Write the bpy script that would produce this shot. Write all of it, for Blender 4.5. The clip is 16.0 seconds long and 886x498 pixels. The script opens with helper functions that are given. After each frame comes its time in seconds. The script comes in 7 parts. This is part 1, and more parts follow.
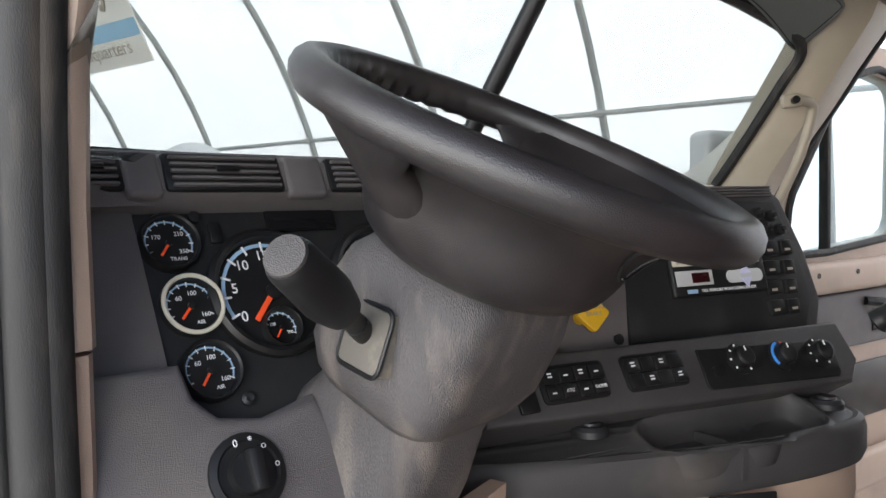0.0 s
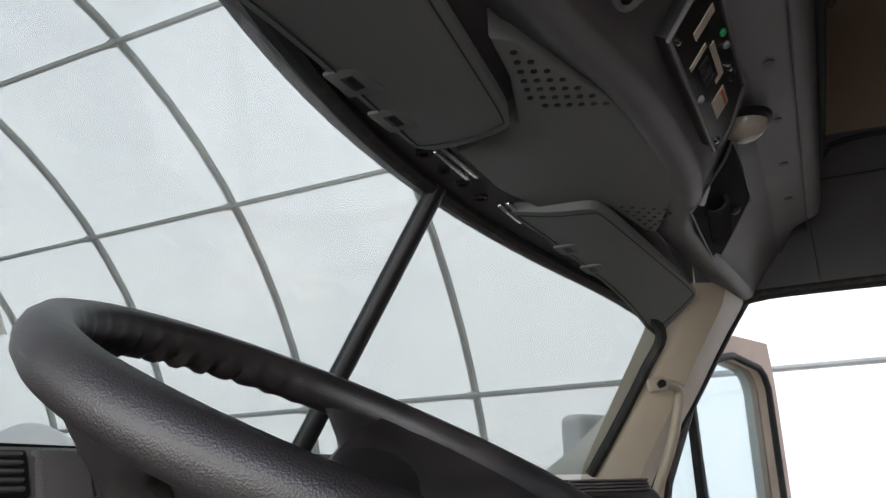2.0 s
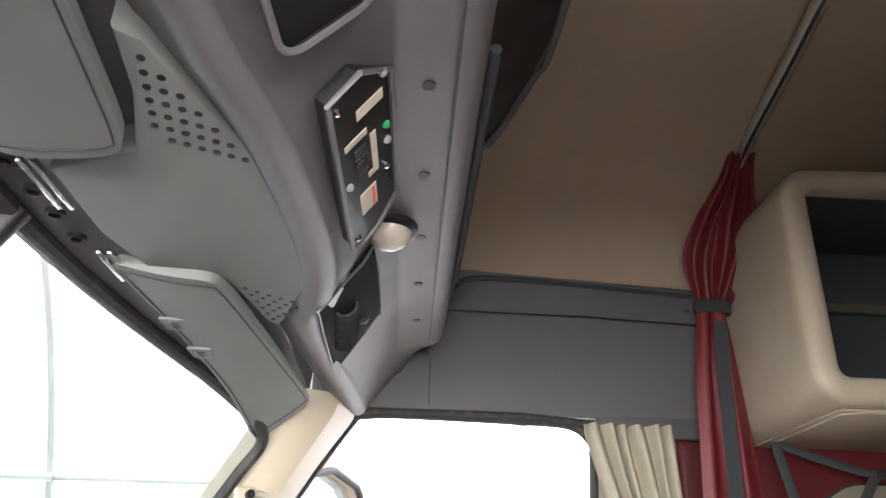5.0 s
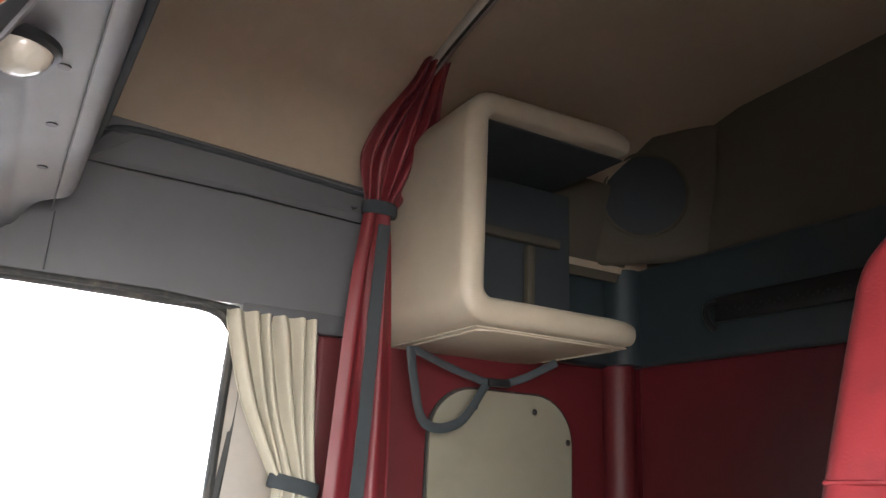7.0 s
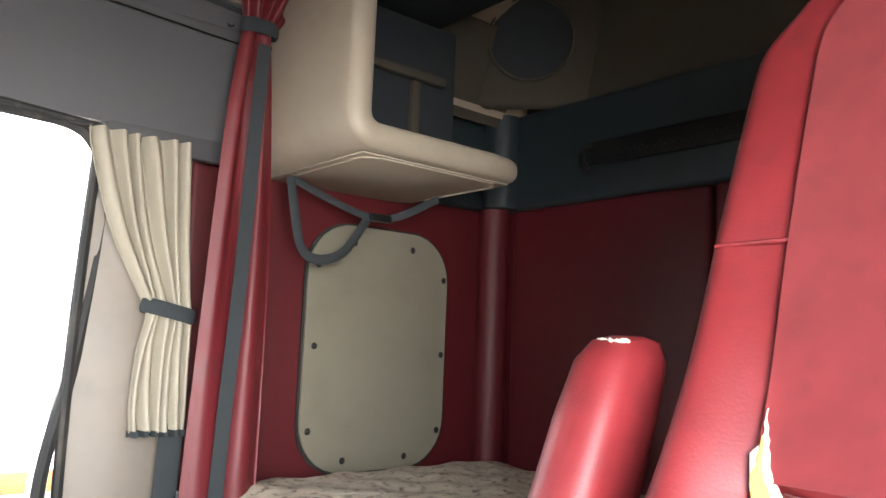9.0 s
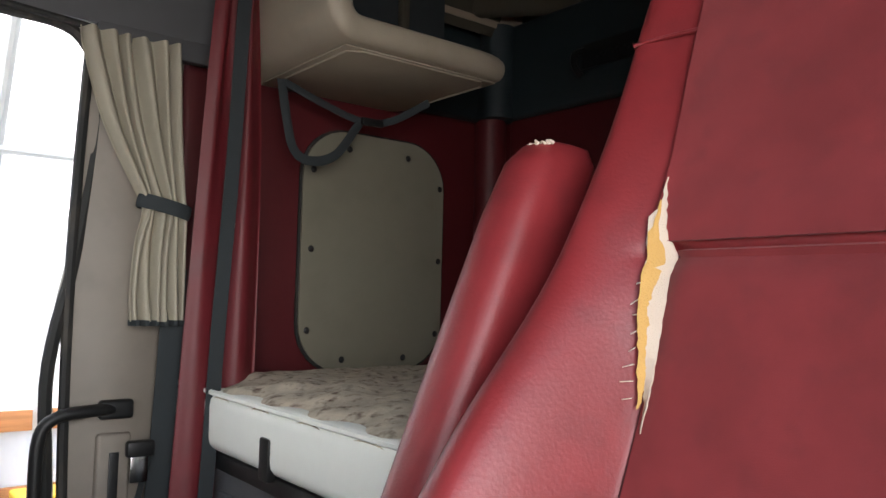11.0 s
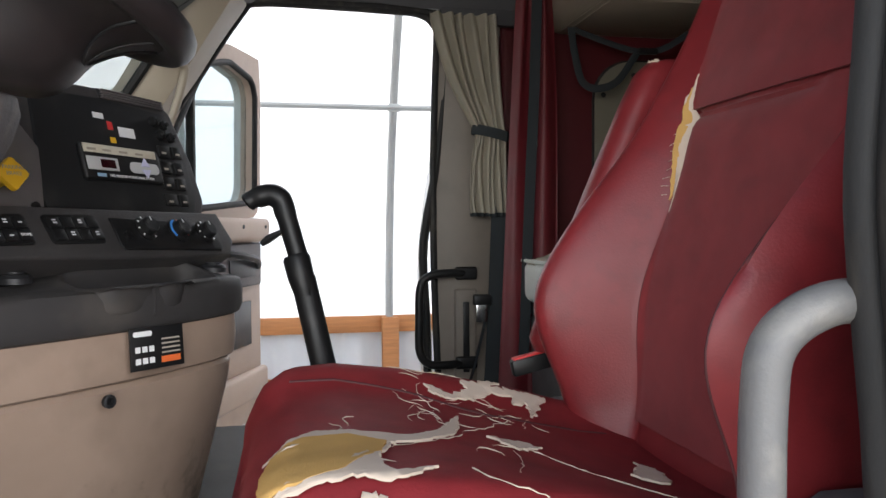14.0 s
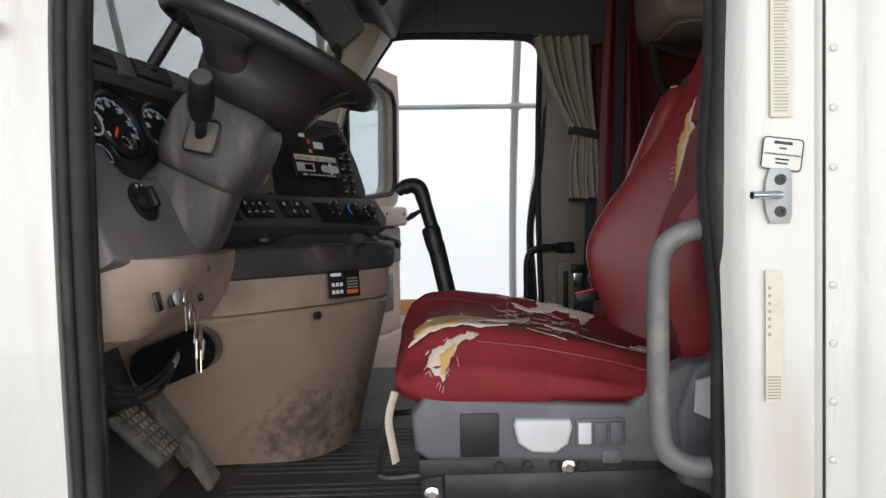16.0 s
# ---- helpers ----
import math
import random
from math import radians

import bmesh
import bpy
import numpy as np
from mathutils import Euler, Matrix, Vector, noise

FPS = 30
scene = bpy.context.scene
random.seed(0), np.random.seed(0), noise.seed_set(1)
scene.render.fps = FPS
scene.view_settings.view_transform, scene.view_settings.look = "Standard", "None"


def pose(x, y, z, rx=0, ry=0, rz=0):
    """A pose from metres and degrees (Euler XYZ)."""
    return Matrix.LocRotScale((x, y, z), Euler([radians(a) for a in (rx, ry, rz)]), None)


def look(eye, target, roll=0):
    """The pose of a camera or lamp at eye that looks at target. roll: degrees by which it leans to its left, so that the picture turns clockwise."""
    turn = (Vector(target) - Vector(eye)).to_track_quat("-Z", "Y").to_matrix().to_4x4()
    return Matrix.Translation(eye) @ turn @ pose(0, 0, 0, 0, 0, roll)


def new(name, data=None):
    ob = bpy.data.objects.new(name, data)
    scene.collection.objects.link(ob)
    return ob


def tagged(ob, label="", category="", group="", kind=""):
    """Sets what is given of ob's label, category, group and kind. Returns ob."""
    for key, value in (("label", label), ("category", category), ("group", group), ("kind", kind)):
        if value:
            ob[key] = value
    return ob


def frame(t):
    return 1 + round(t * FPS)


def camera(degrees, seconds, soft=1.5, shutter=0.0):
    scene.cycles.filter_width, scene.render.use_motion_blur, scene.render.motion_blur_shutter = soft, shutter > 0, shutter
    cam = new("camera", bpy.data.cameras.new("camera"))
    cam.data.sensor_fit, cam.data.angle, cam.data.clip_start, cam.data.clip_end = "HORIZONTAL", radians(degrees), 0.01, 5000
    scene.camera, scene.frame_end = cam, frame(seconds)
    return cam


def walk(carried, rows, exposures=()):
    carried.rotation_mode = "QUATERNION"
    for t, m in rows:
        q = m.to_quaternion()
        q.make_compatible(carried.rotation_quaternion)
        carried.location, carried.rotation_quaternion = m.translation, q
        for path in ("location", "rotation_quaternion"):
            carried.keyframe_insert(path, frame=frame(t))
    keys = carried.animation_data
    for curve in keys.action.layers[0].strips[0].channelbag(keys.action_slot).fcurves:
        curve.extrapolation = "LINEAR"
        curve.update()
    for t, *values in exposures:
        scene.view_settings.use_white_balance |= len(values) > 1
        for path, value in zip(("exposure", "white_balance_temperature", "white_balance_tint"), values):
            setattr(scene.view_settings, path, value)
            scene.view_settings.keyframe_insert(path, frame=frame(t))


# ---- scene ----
cam = camera(60.2, 16.0)
PATH = [
    (0, (0.347, 0.54, 2.511), (1.986, 1.681, 2.409), -1.2),
    (0.5, (0.357, 0.561, 2.518), (2.047, 1.629, 2.557), -1.1),
    (1, (0.384, 0.577, 2.532), (2.121, 1.547, 2.724), -0.9),
    (1.5, (0.438, 0.578, 2.53), (2.182, 1.471, 2.932), -1.2),
    (2, (0.49, 0.575, 2.528), (2.215, 1.39, 3.136), -1.8),
    (2.5, (0.528, 0.559, 2.528), (2.226, 1.316, 3.271), -1.5),
    (3, (0.546, 0.552, 2.536), (2.253, 1.208, 3.347), -1.3),
    (3.2, (0.555, 0.552, 2.538), (2.268, 1.162, 3.369), -1.3),
    (5.3, (0.656, 0.567, 2.562), (2.46, 0.346, 3.398), 1.9),
    (5.5, (0.674, 0.565, 2.563), (2.462, 0.241, 3.399), 2.0),
    (6, (0.715, 0.565, 2.586), (2.466, -0.008, 3.364), 2.4),
    (6.5, (0.742, 0.565, 2.606), (2.457, -0.205, 3.288), 2.3),
    (7, (0.761, 0.566, 2.627), (2.43, -0.386, 3.185), 2.6),
    (7.5, (0.774, 0.56, 2.608), (2.395, -0.515, 3.077), 2.6),
    (8, (0.795, 0.569, 2.593), (2.376, -0.592, 2.981), 2.5),
    (8.5, (0.812, 0.576, 2.568), (2.359, -0.654, 2.878), 2.4),
    (9, (0.816, 0.573, 2.54), (2.331, -0.709, 2.784), 2.3),
    (9.2, (0.813, 0.567, 2.532), (2.323, -0.727, 2.748), 2.3),
    (11.3, (0.715, 0.517, 2.389), (2.311, -0.685, 2.482), 1.2),
    (11.5, (0.694, 0.514, 2.382), (2.349, -0.606, 2.443), 1.0),
    (12, (0.619, 0.508, 2.369), (2.387, -0.428, 2.387), 0.9),
    (12.5, (0.511, 0.544, 2.344), (2.343, -0.259, 2.336), 0.4),
    (13, (0.368, 0.57, 2.323), (2.245, -0.12, 2.3), 0.4),
    (13.5, (0.239, 0.586, 2.307), (2.156, 0.014, 2.267), 0.1),
    (14, (0.12, 0.574, 2.29), (2.081, 0.184, 2.236), -0.3),
    (14.5, (-0.035, 0.55, 2.278), (1.951, 0.324, 2.225), -0.8),
    (15, (-0.175, 0.544, 2.277), (1.822, 0.451, 2.228), -0.9),
    (15.5, (-0.331, 0.571, 2.266), (1.668, 0.518, 2.217), -1.0),
    (16, (-0.478, 0.588, 2.253), (1.521, 0.534, 2.184), -1.0),
]
EXPOSURES = [(0.0, 2.75), (0.5, 2.3), (1.0, 2.3), (1.5, 2.2), (2.0, 2.12), (3.0, 2.3), (5.5, 4.8), (6.2, 4.85), (7.0, 4.7), (9.0, 4.85), (11.5, 3.05), (12.0, 2.85), (12.5, 2.3), (13.5, 2.35), (14.5, 2.25), (15.5, 1.95), (16.0, 1.55)]
walk(cam, [(t, look(eye, target, roll)) for t, eye, target, roll in PATH], EXPOSURES)

# ---- light ----
world = bpy.data.worlds.new("world")
scene.world = world
world.use_nodes = True
wn = world.node_tree
sky = wn.nodes.new("ShaderNodeTexSky")
sky.sky_type = 'NISHITA'
sky.sun_disc = False
sky.sun_elevation, sky.sun_rotation = radians(58), radians(62)
sky.air_density, sky.dust_density = 1.0, 3.0
wn.links.new(sky.outputs[0], wn.nodes["Background"].inputs[0])
wn.nodes["Background"].inputs[1].default_value = 0.07
sun = new("sun", bpy.data.lights.new("sun", 'SUN'))
sun.data.energy, sun.data.angle, sun.data.color = 0.75, radians(25), (1.0, 0.97, 0.92)
sun.matrix_world = look((6.5, 3.5, 12), (0, 0, 0))

# added fill lamp on the unseen west side, which is left open for light
west_fill = new("west_fill_lamp", bpy.data.lights.new("west_fill_lamp", 'AREA'))
west_fill.data.shape, west_fill.data.size, west_fill.data.size_y = 'RECTANGLE', 11.0, 4.0
west_fill.data.energy, west_fill.data.color = 175.0, (1.0, 0.985, 0.96)
west_fill.matrix_world = look((-4.2, 1.0, 3.2), (1.5, 0.6, 2.2))

# ---- building tools ----
ORIGIN = {}


def finish(bm, sharp=38):
    bmesh.ops.remove_doubles(bm, verts=bm.verts, dist=1e-6)
    bmesh.ops.recalc_face_normals(bm, faces=bm.faces)
    lim = radians(sharp)
    for f in bm.faces:
        f.smooth = True
    for e in bm.edges:
        e.smooth = len(e.link_faces) == 2 and e.calc_face_angle(0) < lim
    return bm


def thing(name, loc, label, category, group="", kind=""):
    ob = new(name)
    ob.location = loc
    ob.empty_display_size = 0.05
    ORIGIN[ob.name] = Vector(loc)
    return tagged(ob, label, category, group, kind)


def part(name, bm, material, parent, label="", sharp=38):
    """Links a bmesh, built in world places, as one mesh under a thing or a part."""
    finish(bm, sharp)
    o = ORIGIN[parent.name]
    bmesh.ops.translate(bm, verts=bm.verts, vec=-o)
    me = bpy.data.meshes.new(name)
    bm.to_mesh(me)
    bm.free()
    me.materials.append(material)
    ob = new(name, me)
    ob.parent = parent
    ORIGIN[ob.name] = o
    if label:
        ob["label"] = label
    return ob


def single(name, bm, material, label, category="", kind="", group="", sharp=38):
    """A thing or a piece of the setting that is one mesh, with its origin at its base."""
    finish(bm, sharp)
    lo = [min(v.co[i] for v in bm.verts) for i in range(3)]
    hi = [max(v.co[i] for v in bm.verts) for i in range(3)]
    o = Vector(((lo[0] + hi[0]) / 2, (lo[1] + hi[1]) / 2, lo[2]))
    bmesh.ops.translate(bm, verts=bm.verts, vec=-o)
    me = bpy.data.meshes.new(name)
    bm.to_mesh(me)
    bm.free()
    me.materials.append(material)
    ob = new(name, me)
    ob.location = o
    ORIGIN[ob.name] = o
    return tagged(ob, label, category, group, kind)


def join(*bms):
    out = bmesh.new()
    for b in bms:
        me = bpy.data.meshes.new("tmp")
        b.to_mesh(me)
        b.free()
        out.from_mesh(me)
        bpy.data.meshes.remove(me)
    return out


def basis(o, u, v):
    """A frame with origin o, x along u, y along v (made square to u), z = x cross y."""
    u = Vector(u).normalized()
    v = Vector(v)
    v = (v - u * v.dot(u)).normalized()
    n = u.cross(v)
    return Matrix(((u.x, v.x, n.x, o[0]), (u.y, v.y, n.y, o[1]), (u.z, v.z, n.z, o[2]), (0, 0, 0, 1)))


def obox(m, a, b, bev=0.004, seg=2):
    bm = bmesh.new()
    bmesh.ops.create_cube(bm, size=1)
    c = [(a[i] + b[i]) / 2 for i in range(3)]
    s = [abs(b[i] - a[i]) for i in range(3)]
    bmesh.ops.transform(bm, verts=bm.verts, matrix=Matrix.Translation(c) @ Matrix.Diagonal((*s, 1)))
    if bev > 0:
        bmesh.ops.bevel(bm, geom=bm.edges, offset=min(bev, min(s) * 0.45), segments=seg, profile=0.5, affect='EDGES')
    bmesh.ops.transform(bm, verts=bm.verts, matrix=m)
    return bm


I4 = Matrix.Identity(4)


def box(a, b, bev=0.004, seg=2):
    return obox(I4, a, b, bev, seg)


def prism(m, poly, z0, z1, bev=0.0, seg=2):
    bm = bmesh.new()
    f = bm.faces.new([bm.verts.new((x, y, z0)) for x, y in poly])
    r = bmesh.ops.extrude_face_region(bm, geom=[f])
    bmesh.ops.translate(bm, verts=[e for e in r["geom"] if isinstance(e, bmesh.types.BMVert)], vec=(0, 0, z1 - z0))
    if bev:
        es = [e for e in bm.edges if abs(e.verts[0].co.z - z1) < 1e-6 and abs(e.verts[1].co.z - z1) < 1e-6]
        bmesh.ops.bevel(bm, geom=es, offset=bev, segments=seg, profile=0.5, affect='EDGES')
    bmesh.ops.transform(bm, verts=bm.verts, matrix=m)
    return bm


def rounded(w, h, r, n=5, cx=0.0, cy=0.0):
    """The outline of a rounded rectangle."""
    out = []
    for k, (sx, sy) in enumerate(((1, 1), (-1, 1), (-1, -1), (1, -1))):
        for i in range(n + 1):
            a = radians(90 * (k + i / n))
            out.append((cx + sx * (w / 2 - r) + r * math.cos(a), cy + sy * (h / 2 - r) + r * math.sin(a)))
    return out


def spline(pts, n=6, closed=False):
    """Points along a smooth curve through pts."""
    p = [Vector(q) for q in pts]
    k = len(p)
    out = []
    for i in range(k if closed else k - 1):
        a, b, c, d = (p[(i - 1) % k] if closed or i else p[0], p[i], p[(i + 1) % k], p[(i + 2) % k] if closed or i + 2 < k else p[-1])
        for j in range(n):
            t = j / n
            out.append(0.5 * (2 * b + (c - a) * t + (2 * a - 5 * b + 4 * c - d) * t * t + (3 * b - a - 3 * c + d) * t ** 3))
    if not closed:
        out.append(p[-1].copy())
    return out


def smooth(x, xs, ys):
    """A smooth curve through the pairs xs, ys."""
    if x <= xs[0]:
        return ys[0]
    if x >= xs[-1]:
        return ys[-1]
    i = max(k for k in range(len(xs) - 1) if xs[k] <= x)
    h = xs[i + 1] - xs[i]
    slope = lambda k: 0.0 if k in (0, len(xs) - 1) else (ys[k + 1] - ys[k - 1]) / (xs[k + 1] - xs[k - 1])
    t = (x - xs[i]) / h
    return ((2 * t ** 3 - 3 * t * t + 1) * ys[i] + (t ** 3 - 2 * t * t + t) * h * slope(i) + (3 * t * t - 2 * t ** 3) * ys[i + 1] + (t ** 3 - t * t) * h * slope(i + 1))


def loft(rings, caps=True, closed=True, loop=False):
    bm = bmesh.new()
    rows = [[bm.verts.new(p) for p in r] for r in rings]
    m = len(rows[0])
    pairs = list(zip(rows, rows[1:])) + ([(rows[-1], rows[0])] if loop else [])
    for a, b in pairs:
        for i in range(m if closed else m - 1):
            j = (i + 1) % m
            bm.faces.new((a[i], a[j], b[j], b[i]))
    if caps and not loop and closed:
        bm.faces.new(rows[0])
        bm.faces.new(rows[-1])
    return bm


def tube(pts, r, n=8, closed=False, up=None, flat=1.0):
    """A tube along pts; r: one radius, or one for each point; flat squeezes it across."""
    p = [Vector(q) for q in pts]
    k = len(p)
    rs = r if isinstance(r, (list, tuple)) else [r] * k
    tangents = []
    for i in range(k):
        a = p[(i - 1) % k] if closed or i else p[0]
        b = p[(i + 1) % k] if closed or i < k - 1 else p[-1]
        tangents.append((b - a).normalized())
    s = Vector(up) if up else Vector((0, 0, 1))
    if abs(s.dot(tangents[0])) > 0.95:
        s = Vector((1, 0, 0))
    rings = []
    for i in range(k):
        t = tangents[i]
        s = (s - t * s.dot(t)).normalized()
        w = t.cross(s)
        rings.append([p[i] + rs[i] * (math.cos(2 * math.pi * j / n) * s + flat * math.sin(2 * math.pi * j / n) * w) for j in range(n)])
    return loft(rings, loop=closed)


def lathe(m, prof, n=20):
    """prof: (radius, height) along the local z."""
    rings = [[m @ Vector((max(r, 1e-5) * math.cos(2 * math.pi * j / n), max(r, 1e-5) * math.sin(2 * math.pi * j / n), z)) for j in range(n)] for r, z in prof]
    return loft(rings)


def sheet(fn, nu, nv, th=0.0, closed=False):
    """A surface fn(u, v), u and v from 0 to 1, given the thickness th along its normals."""
    g = [[Vector(fn(i / nu, j / nv)) for j in range(nv + 1)] for i in range(nu + 1)]
    if not th:
        return loft(g, caps=False, closed=closed)
    back = []
    for i in range(nu + 1):
        row = []
        for j in range(nv + 1):
            du = g[min(i + 1, nu)][j] - g[max(i - 1, 0)][j]
            dv = g[i][min(j + 1, nv)] - g[i][max(j - 1, 0)]
            nrm = du.cross(dv)
            row.append(g[i][j] - (nrm.normalized() if nrm.length > 1e-12 else Vector((0, 0, 1))) * th)
        back.append(row)
    bm = bmesh.new()
    a = [[bm.verts.new(p) for p in r] for r in g]
    b = [[bm.verts.new(p) for p in r] for r in back]
    for i in range(nu):
        for j in range(nv):
            bm.faces.new((a[i][j], a[i + 1][j], a[i + 1][j + 1], a[i][j + 1]))
            bm.faces.new((b[i][j], b[i][j + 1], b[i + 1][j + 1], b[i + 1][j]))
    for i in range(nu):
        bm.faces.new((a[i][0], b[i][0], b[i + 1][0], a[i + 1][0]))
        bm.faces.new((a[i][nv], a[i + 1][nv], b[i + 1][nv], b[i][nv]))
    for j in range(nv):
        bm.faces.new((a[0][j], a[0][j + 1], b[0][j + 1], b[0][j]))
        bm.faces.new((a[nu][j], b[nu][j], b[nu][j + 1], a[nu][j + 1]))
    return bm


def text(name, body, m, size, material, parent, label=""):
    c = bpy.data.curves.new(name, 'FONT')
    c.body, c.size, c.extrude = body, size, 0.0003
    c.align_x, c.align_y = 'CENTER', 'CENTER'
    c.materials.append(material)
    ob = new(name, c)
    ob.parent = parent
    ob.matrix_local = Matrix.Translation(-ORIGIN[parent.name]) @ m
    ORIGIN[ob.name] = ORIGIN[parent.name]
    if label:
        ob["label"] = label
    return ob


# ---- materials ----
def mat(name, col, rough=0.5, metal=0.0, var=0.12, scale=30.0, big=3.0, bump=0.08, bscale=250.0, spec=0.5, dirt=None, dirt_amount=0.0, dirt_scale=8.0, cell=False, coat=0.0, stretch=None, sheen=0.0, stains=()):
    m = bpy.data.materials.new(name)
    m.use_nodes = True
    t = m.node_tree
    N, L = t.nodes.new, t.links.new
    b = t.nodes["Principled BSDF"]
    co = N("ShaderNodeTexCoord")
    src = co.outputs["Object"]
    if stretch:
        mp = N("ShaderNodeMapping")
        mp.inputs["Scale"].default_value = stretch
        L(src, mp.inputs[0])
        src = mp.outputs[0]

    def noise_tex(s, detail=4.0):
        n = N("ShaderNodeTexNoise")
        n.inputs["Scale"].default_value, n.inputs["Detail"].default_value = s, detail
        L(src, n.inputs["Vector"])
        return n.outputs["Fac"]

    def mix(fac, a, c):
        n = N("ShaderNodeMix")
        n.data_type = 'RGBA'
        if hasattr(fac, "default_value"):
            L(fac, n.inputs[0])
        else:
            n.inputs[0].default_value = fac
        for k, q in ((6, a), (7, c)):
            if hasattr(q, "default_value"):
                L(q, n.inputs[k])
            else:
                n.inputs[k].default_value = (*q, 1)
        return n.outputs[2]

    lo = tuple(c * (1 - var) for c in col)
    hi = tuple(min(1, c * (1 + var)) for c in col)
    fine = mix(noise_tex(scale), lo, hi)
    ramp = N("ShaderNodeMapRange")
    ramp.inputs[1].default_value, ramp.inputs[2].default_value = 0.35, 0.65
    L(noise_tex(big), ramp.inputs[0])
    broad = mix(ramp.outputs[0], tuple(c * (1 - 0.6 * var) for c in col), hi)
    c = mix(0.5, fine, broad)
    if dirt:
        dr = N("ShaderNodeMapRange")
        dr.inputs[1].default_value, dr.inputs[2].default_value, dr.inputs[4].default_value = 0.52, 0.72, dirt_amount
        L(noise_tex(dirt_scale, 8.0), dr.inputs[0])
        c = mix(dr.outputs[0], c, dirt)
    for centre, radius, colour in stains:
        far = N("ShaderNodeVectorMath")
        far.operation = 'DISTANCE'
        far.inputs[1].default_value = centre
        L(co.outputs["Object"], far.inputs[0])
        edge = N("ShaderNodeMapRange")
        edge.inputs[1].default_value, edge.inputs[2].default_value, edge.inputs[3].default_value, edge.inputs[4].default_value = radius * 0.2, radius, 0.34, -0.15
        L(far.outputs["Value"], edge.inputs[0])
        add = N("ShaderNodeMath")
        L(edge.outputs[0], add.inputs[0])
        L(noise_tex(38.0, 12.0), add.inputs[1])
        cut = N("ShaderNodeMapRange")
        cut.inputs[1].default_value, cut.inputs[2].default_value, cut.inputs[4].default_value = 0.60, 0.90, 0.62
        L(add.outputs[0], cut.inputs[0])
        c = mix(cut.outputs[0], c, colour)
    L(c, b.inputs["Base Color"])
    rr = N("ShaderNodeMapRange")
    rr.inputs[3].default_value, rr.inputs[4].default_value = max(0.03, rough - 0.1), min(1, rough + 0.1)
    L(noise_tex(scale * 0.4), rr.inputs[0])
    L(rr.outputs[0], b.inputs["Roughness"])
    b.inputs["Metallic"].default_value = metal
    b.inputs["Specular IOR Level"].default_value = spec
    b.inputs["Coat Weight"].default_value = coat
    b.inputs["Sheen Weight"].default_value, b.inputs["Sheen Roughness"].default_value = sheen, 0.45
    if bump:
        bp = N("ShaderNodeBump")
        bp.inputs["Strength"].default_value, bp.inputs["Distance"].default_value = bump, 0.002
        if cell:
            v = N("ShaderNodeTexVoronoi")
            v.inputs["Scale"].default_value = bscale
            L(src, v.inputs["Vector"])
            L(v.outputs["Distance"], bp.inputs["Height"])
        else:
            L(noise_tex(bscale, 6.0), bp.inputs["Height"])
        L(bp.outputs[0], b.inputs["Normal"])
    return m


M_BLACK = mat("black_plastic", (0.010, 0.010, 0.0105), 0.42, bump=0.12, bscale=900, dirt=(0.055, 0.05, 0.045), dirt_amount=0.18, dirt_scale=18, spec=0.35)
M_PANEL = mat("charcoal_panel", (0.015, 0.0152, 0.016), 0.5, bump=0.1, bscale=800, dirt=(0.09, 0.083, 0.076), dirt_amount=0.16, dirt_scale=14, spec=0.35)
M_DASH = mat("grey_dash", (0.118, 0.106, 0.105), 0.55, bump=0.32, bscale=900, cell=True, var=0.3, dirt=(0.20, 0.175, 0.14), dirt_amount=0.4, dirt_scale=7, spec=0.35)
# matt black that puts the shade inside the cubbies into colour
M_HOLLOW_SHADE = mat("hollow_shade", (0.012, 0.012, 0.0125), 0.9, bump=0.2, bscale=700, spec=0.12)
M_STRIP = mat("dark_grey_strip", (0.043, 0.040, 0.040), 0.52, bump=0.3, bscale=900, cell=True, var=0.25, dirt=(0.15, 0.13, 0.11), dirt_amount=0.3, dirt_scale=9, spec=0.35)
M_COLUMN = mat("grey_column", (0.076, 0.070, 0.070), 0.5, bump=0.55, bscale=520, cell=True, var=0.28, dirt=(0.21, 0.18, 0.155), dirt_amount=0.7, dirt_scale=16, stretch=(1.8, 1.8, 0.45), spec=0.35)
M_RUBBER = mat("black_rubber", (0.020, 0.0195, 0.019), 0.65, bump=0.2, bscale=400, var=0.3, dirt=(0.13, 0.105, 0.08), dirt_amount=0.3, dirt_scale=14, spec=0.3, stretch=(2.5, 2.5, 0.7))
M_WHEEL = mat("wheel_rim", (0.017, 0.0148, 0.015), 0.40, bump=0.16, bscale=900, cell=True, var=0.35, dirt=(0.10, 0.085, 0.08), dirt_amount=0.25, dirt_scale=9)
M_TAN = mat("tan_plastic", (0.3591, 0.2594, 0.1995), 0.5, bump=0.15, bscale=1000, cell=True, dirt=(0.07, 0.05, 0.038), dirt_amount=0.55, dirt_scale=4.5)
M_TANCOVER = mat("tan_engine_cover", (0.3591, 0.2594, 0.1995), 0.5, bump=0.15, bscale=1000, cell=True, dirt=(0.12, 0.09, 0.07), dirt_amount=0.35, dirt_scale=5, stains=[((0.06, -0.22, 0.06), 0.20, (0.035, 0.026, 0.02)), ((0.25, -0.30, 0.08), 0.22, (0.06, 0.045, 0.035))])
M_TRIMTAN = mat("tan_trim", (0.399, 0.2993, 0.2327), 0.5, bump=0.15, bscale=1000, cell=True, dirt=(0.12, 0.1, 0.08), dirt_amount=0.2)
M_BEIGE = mat("beige_plastic", (0.37, 0.315, 0.24), 0.45, bump=0.12, bscale=900, cell=True, var=0.07, dirt=(0.27, 0.22, 0.16), dirt_amount=0.3)
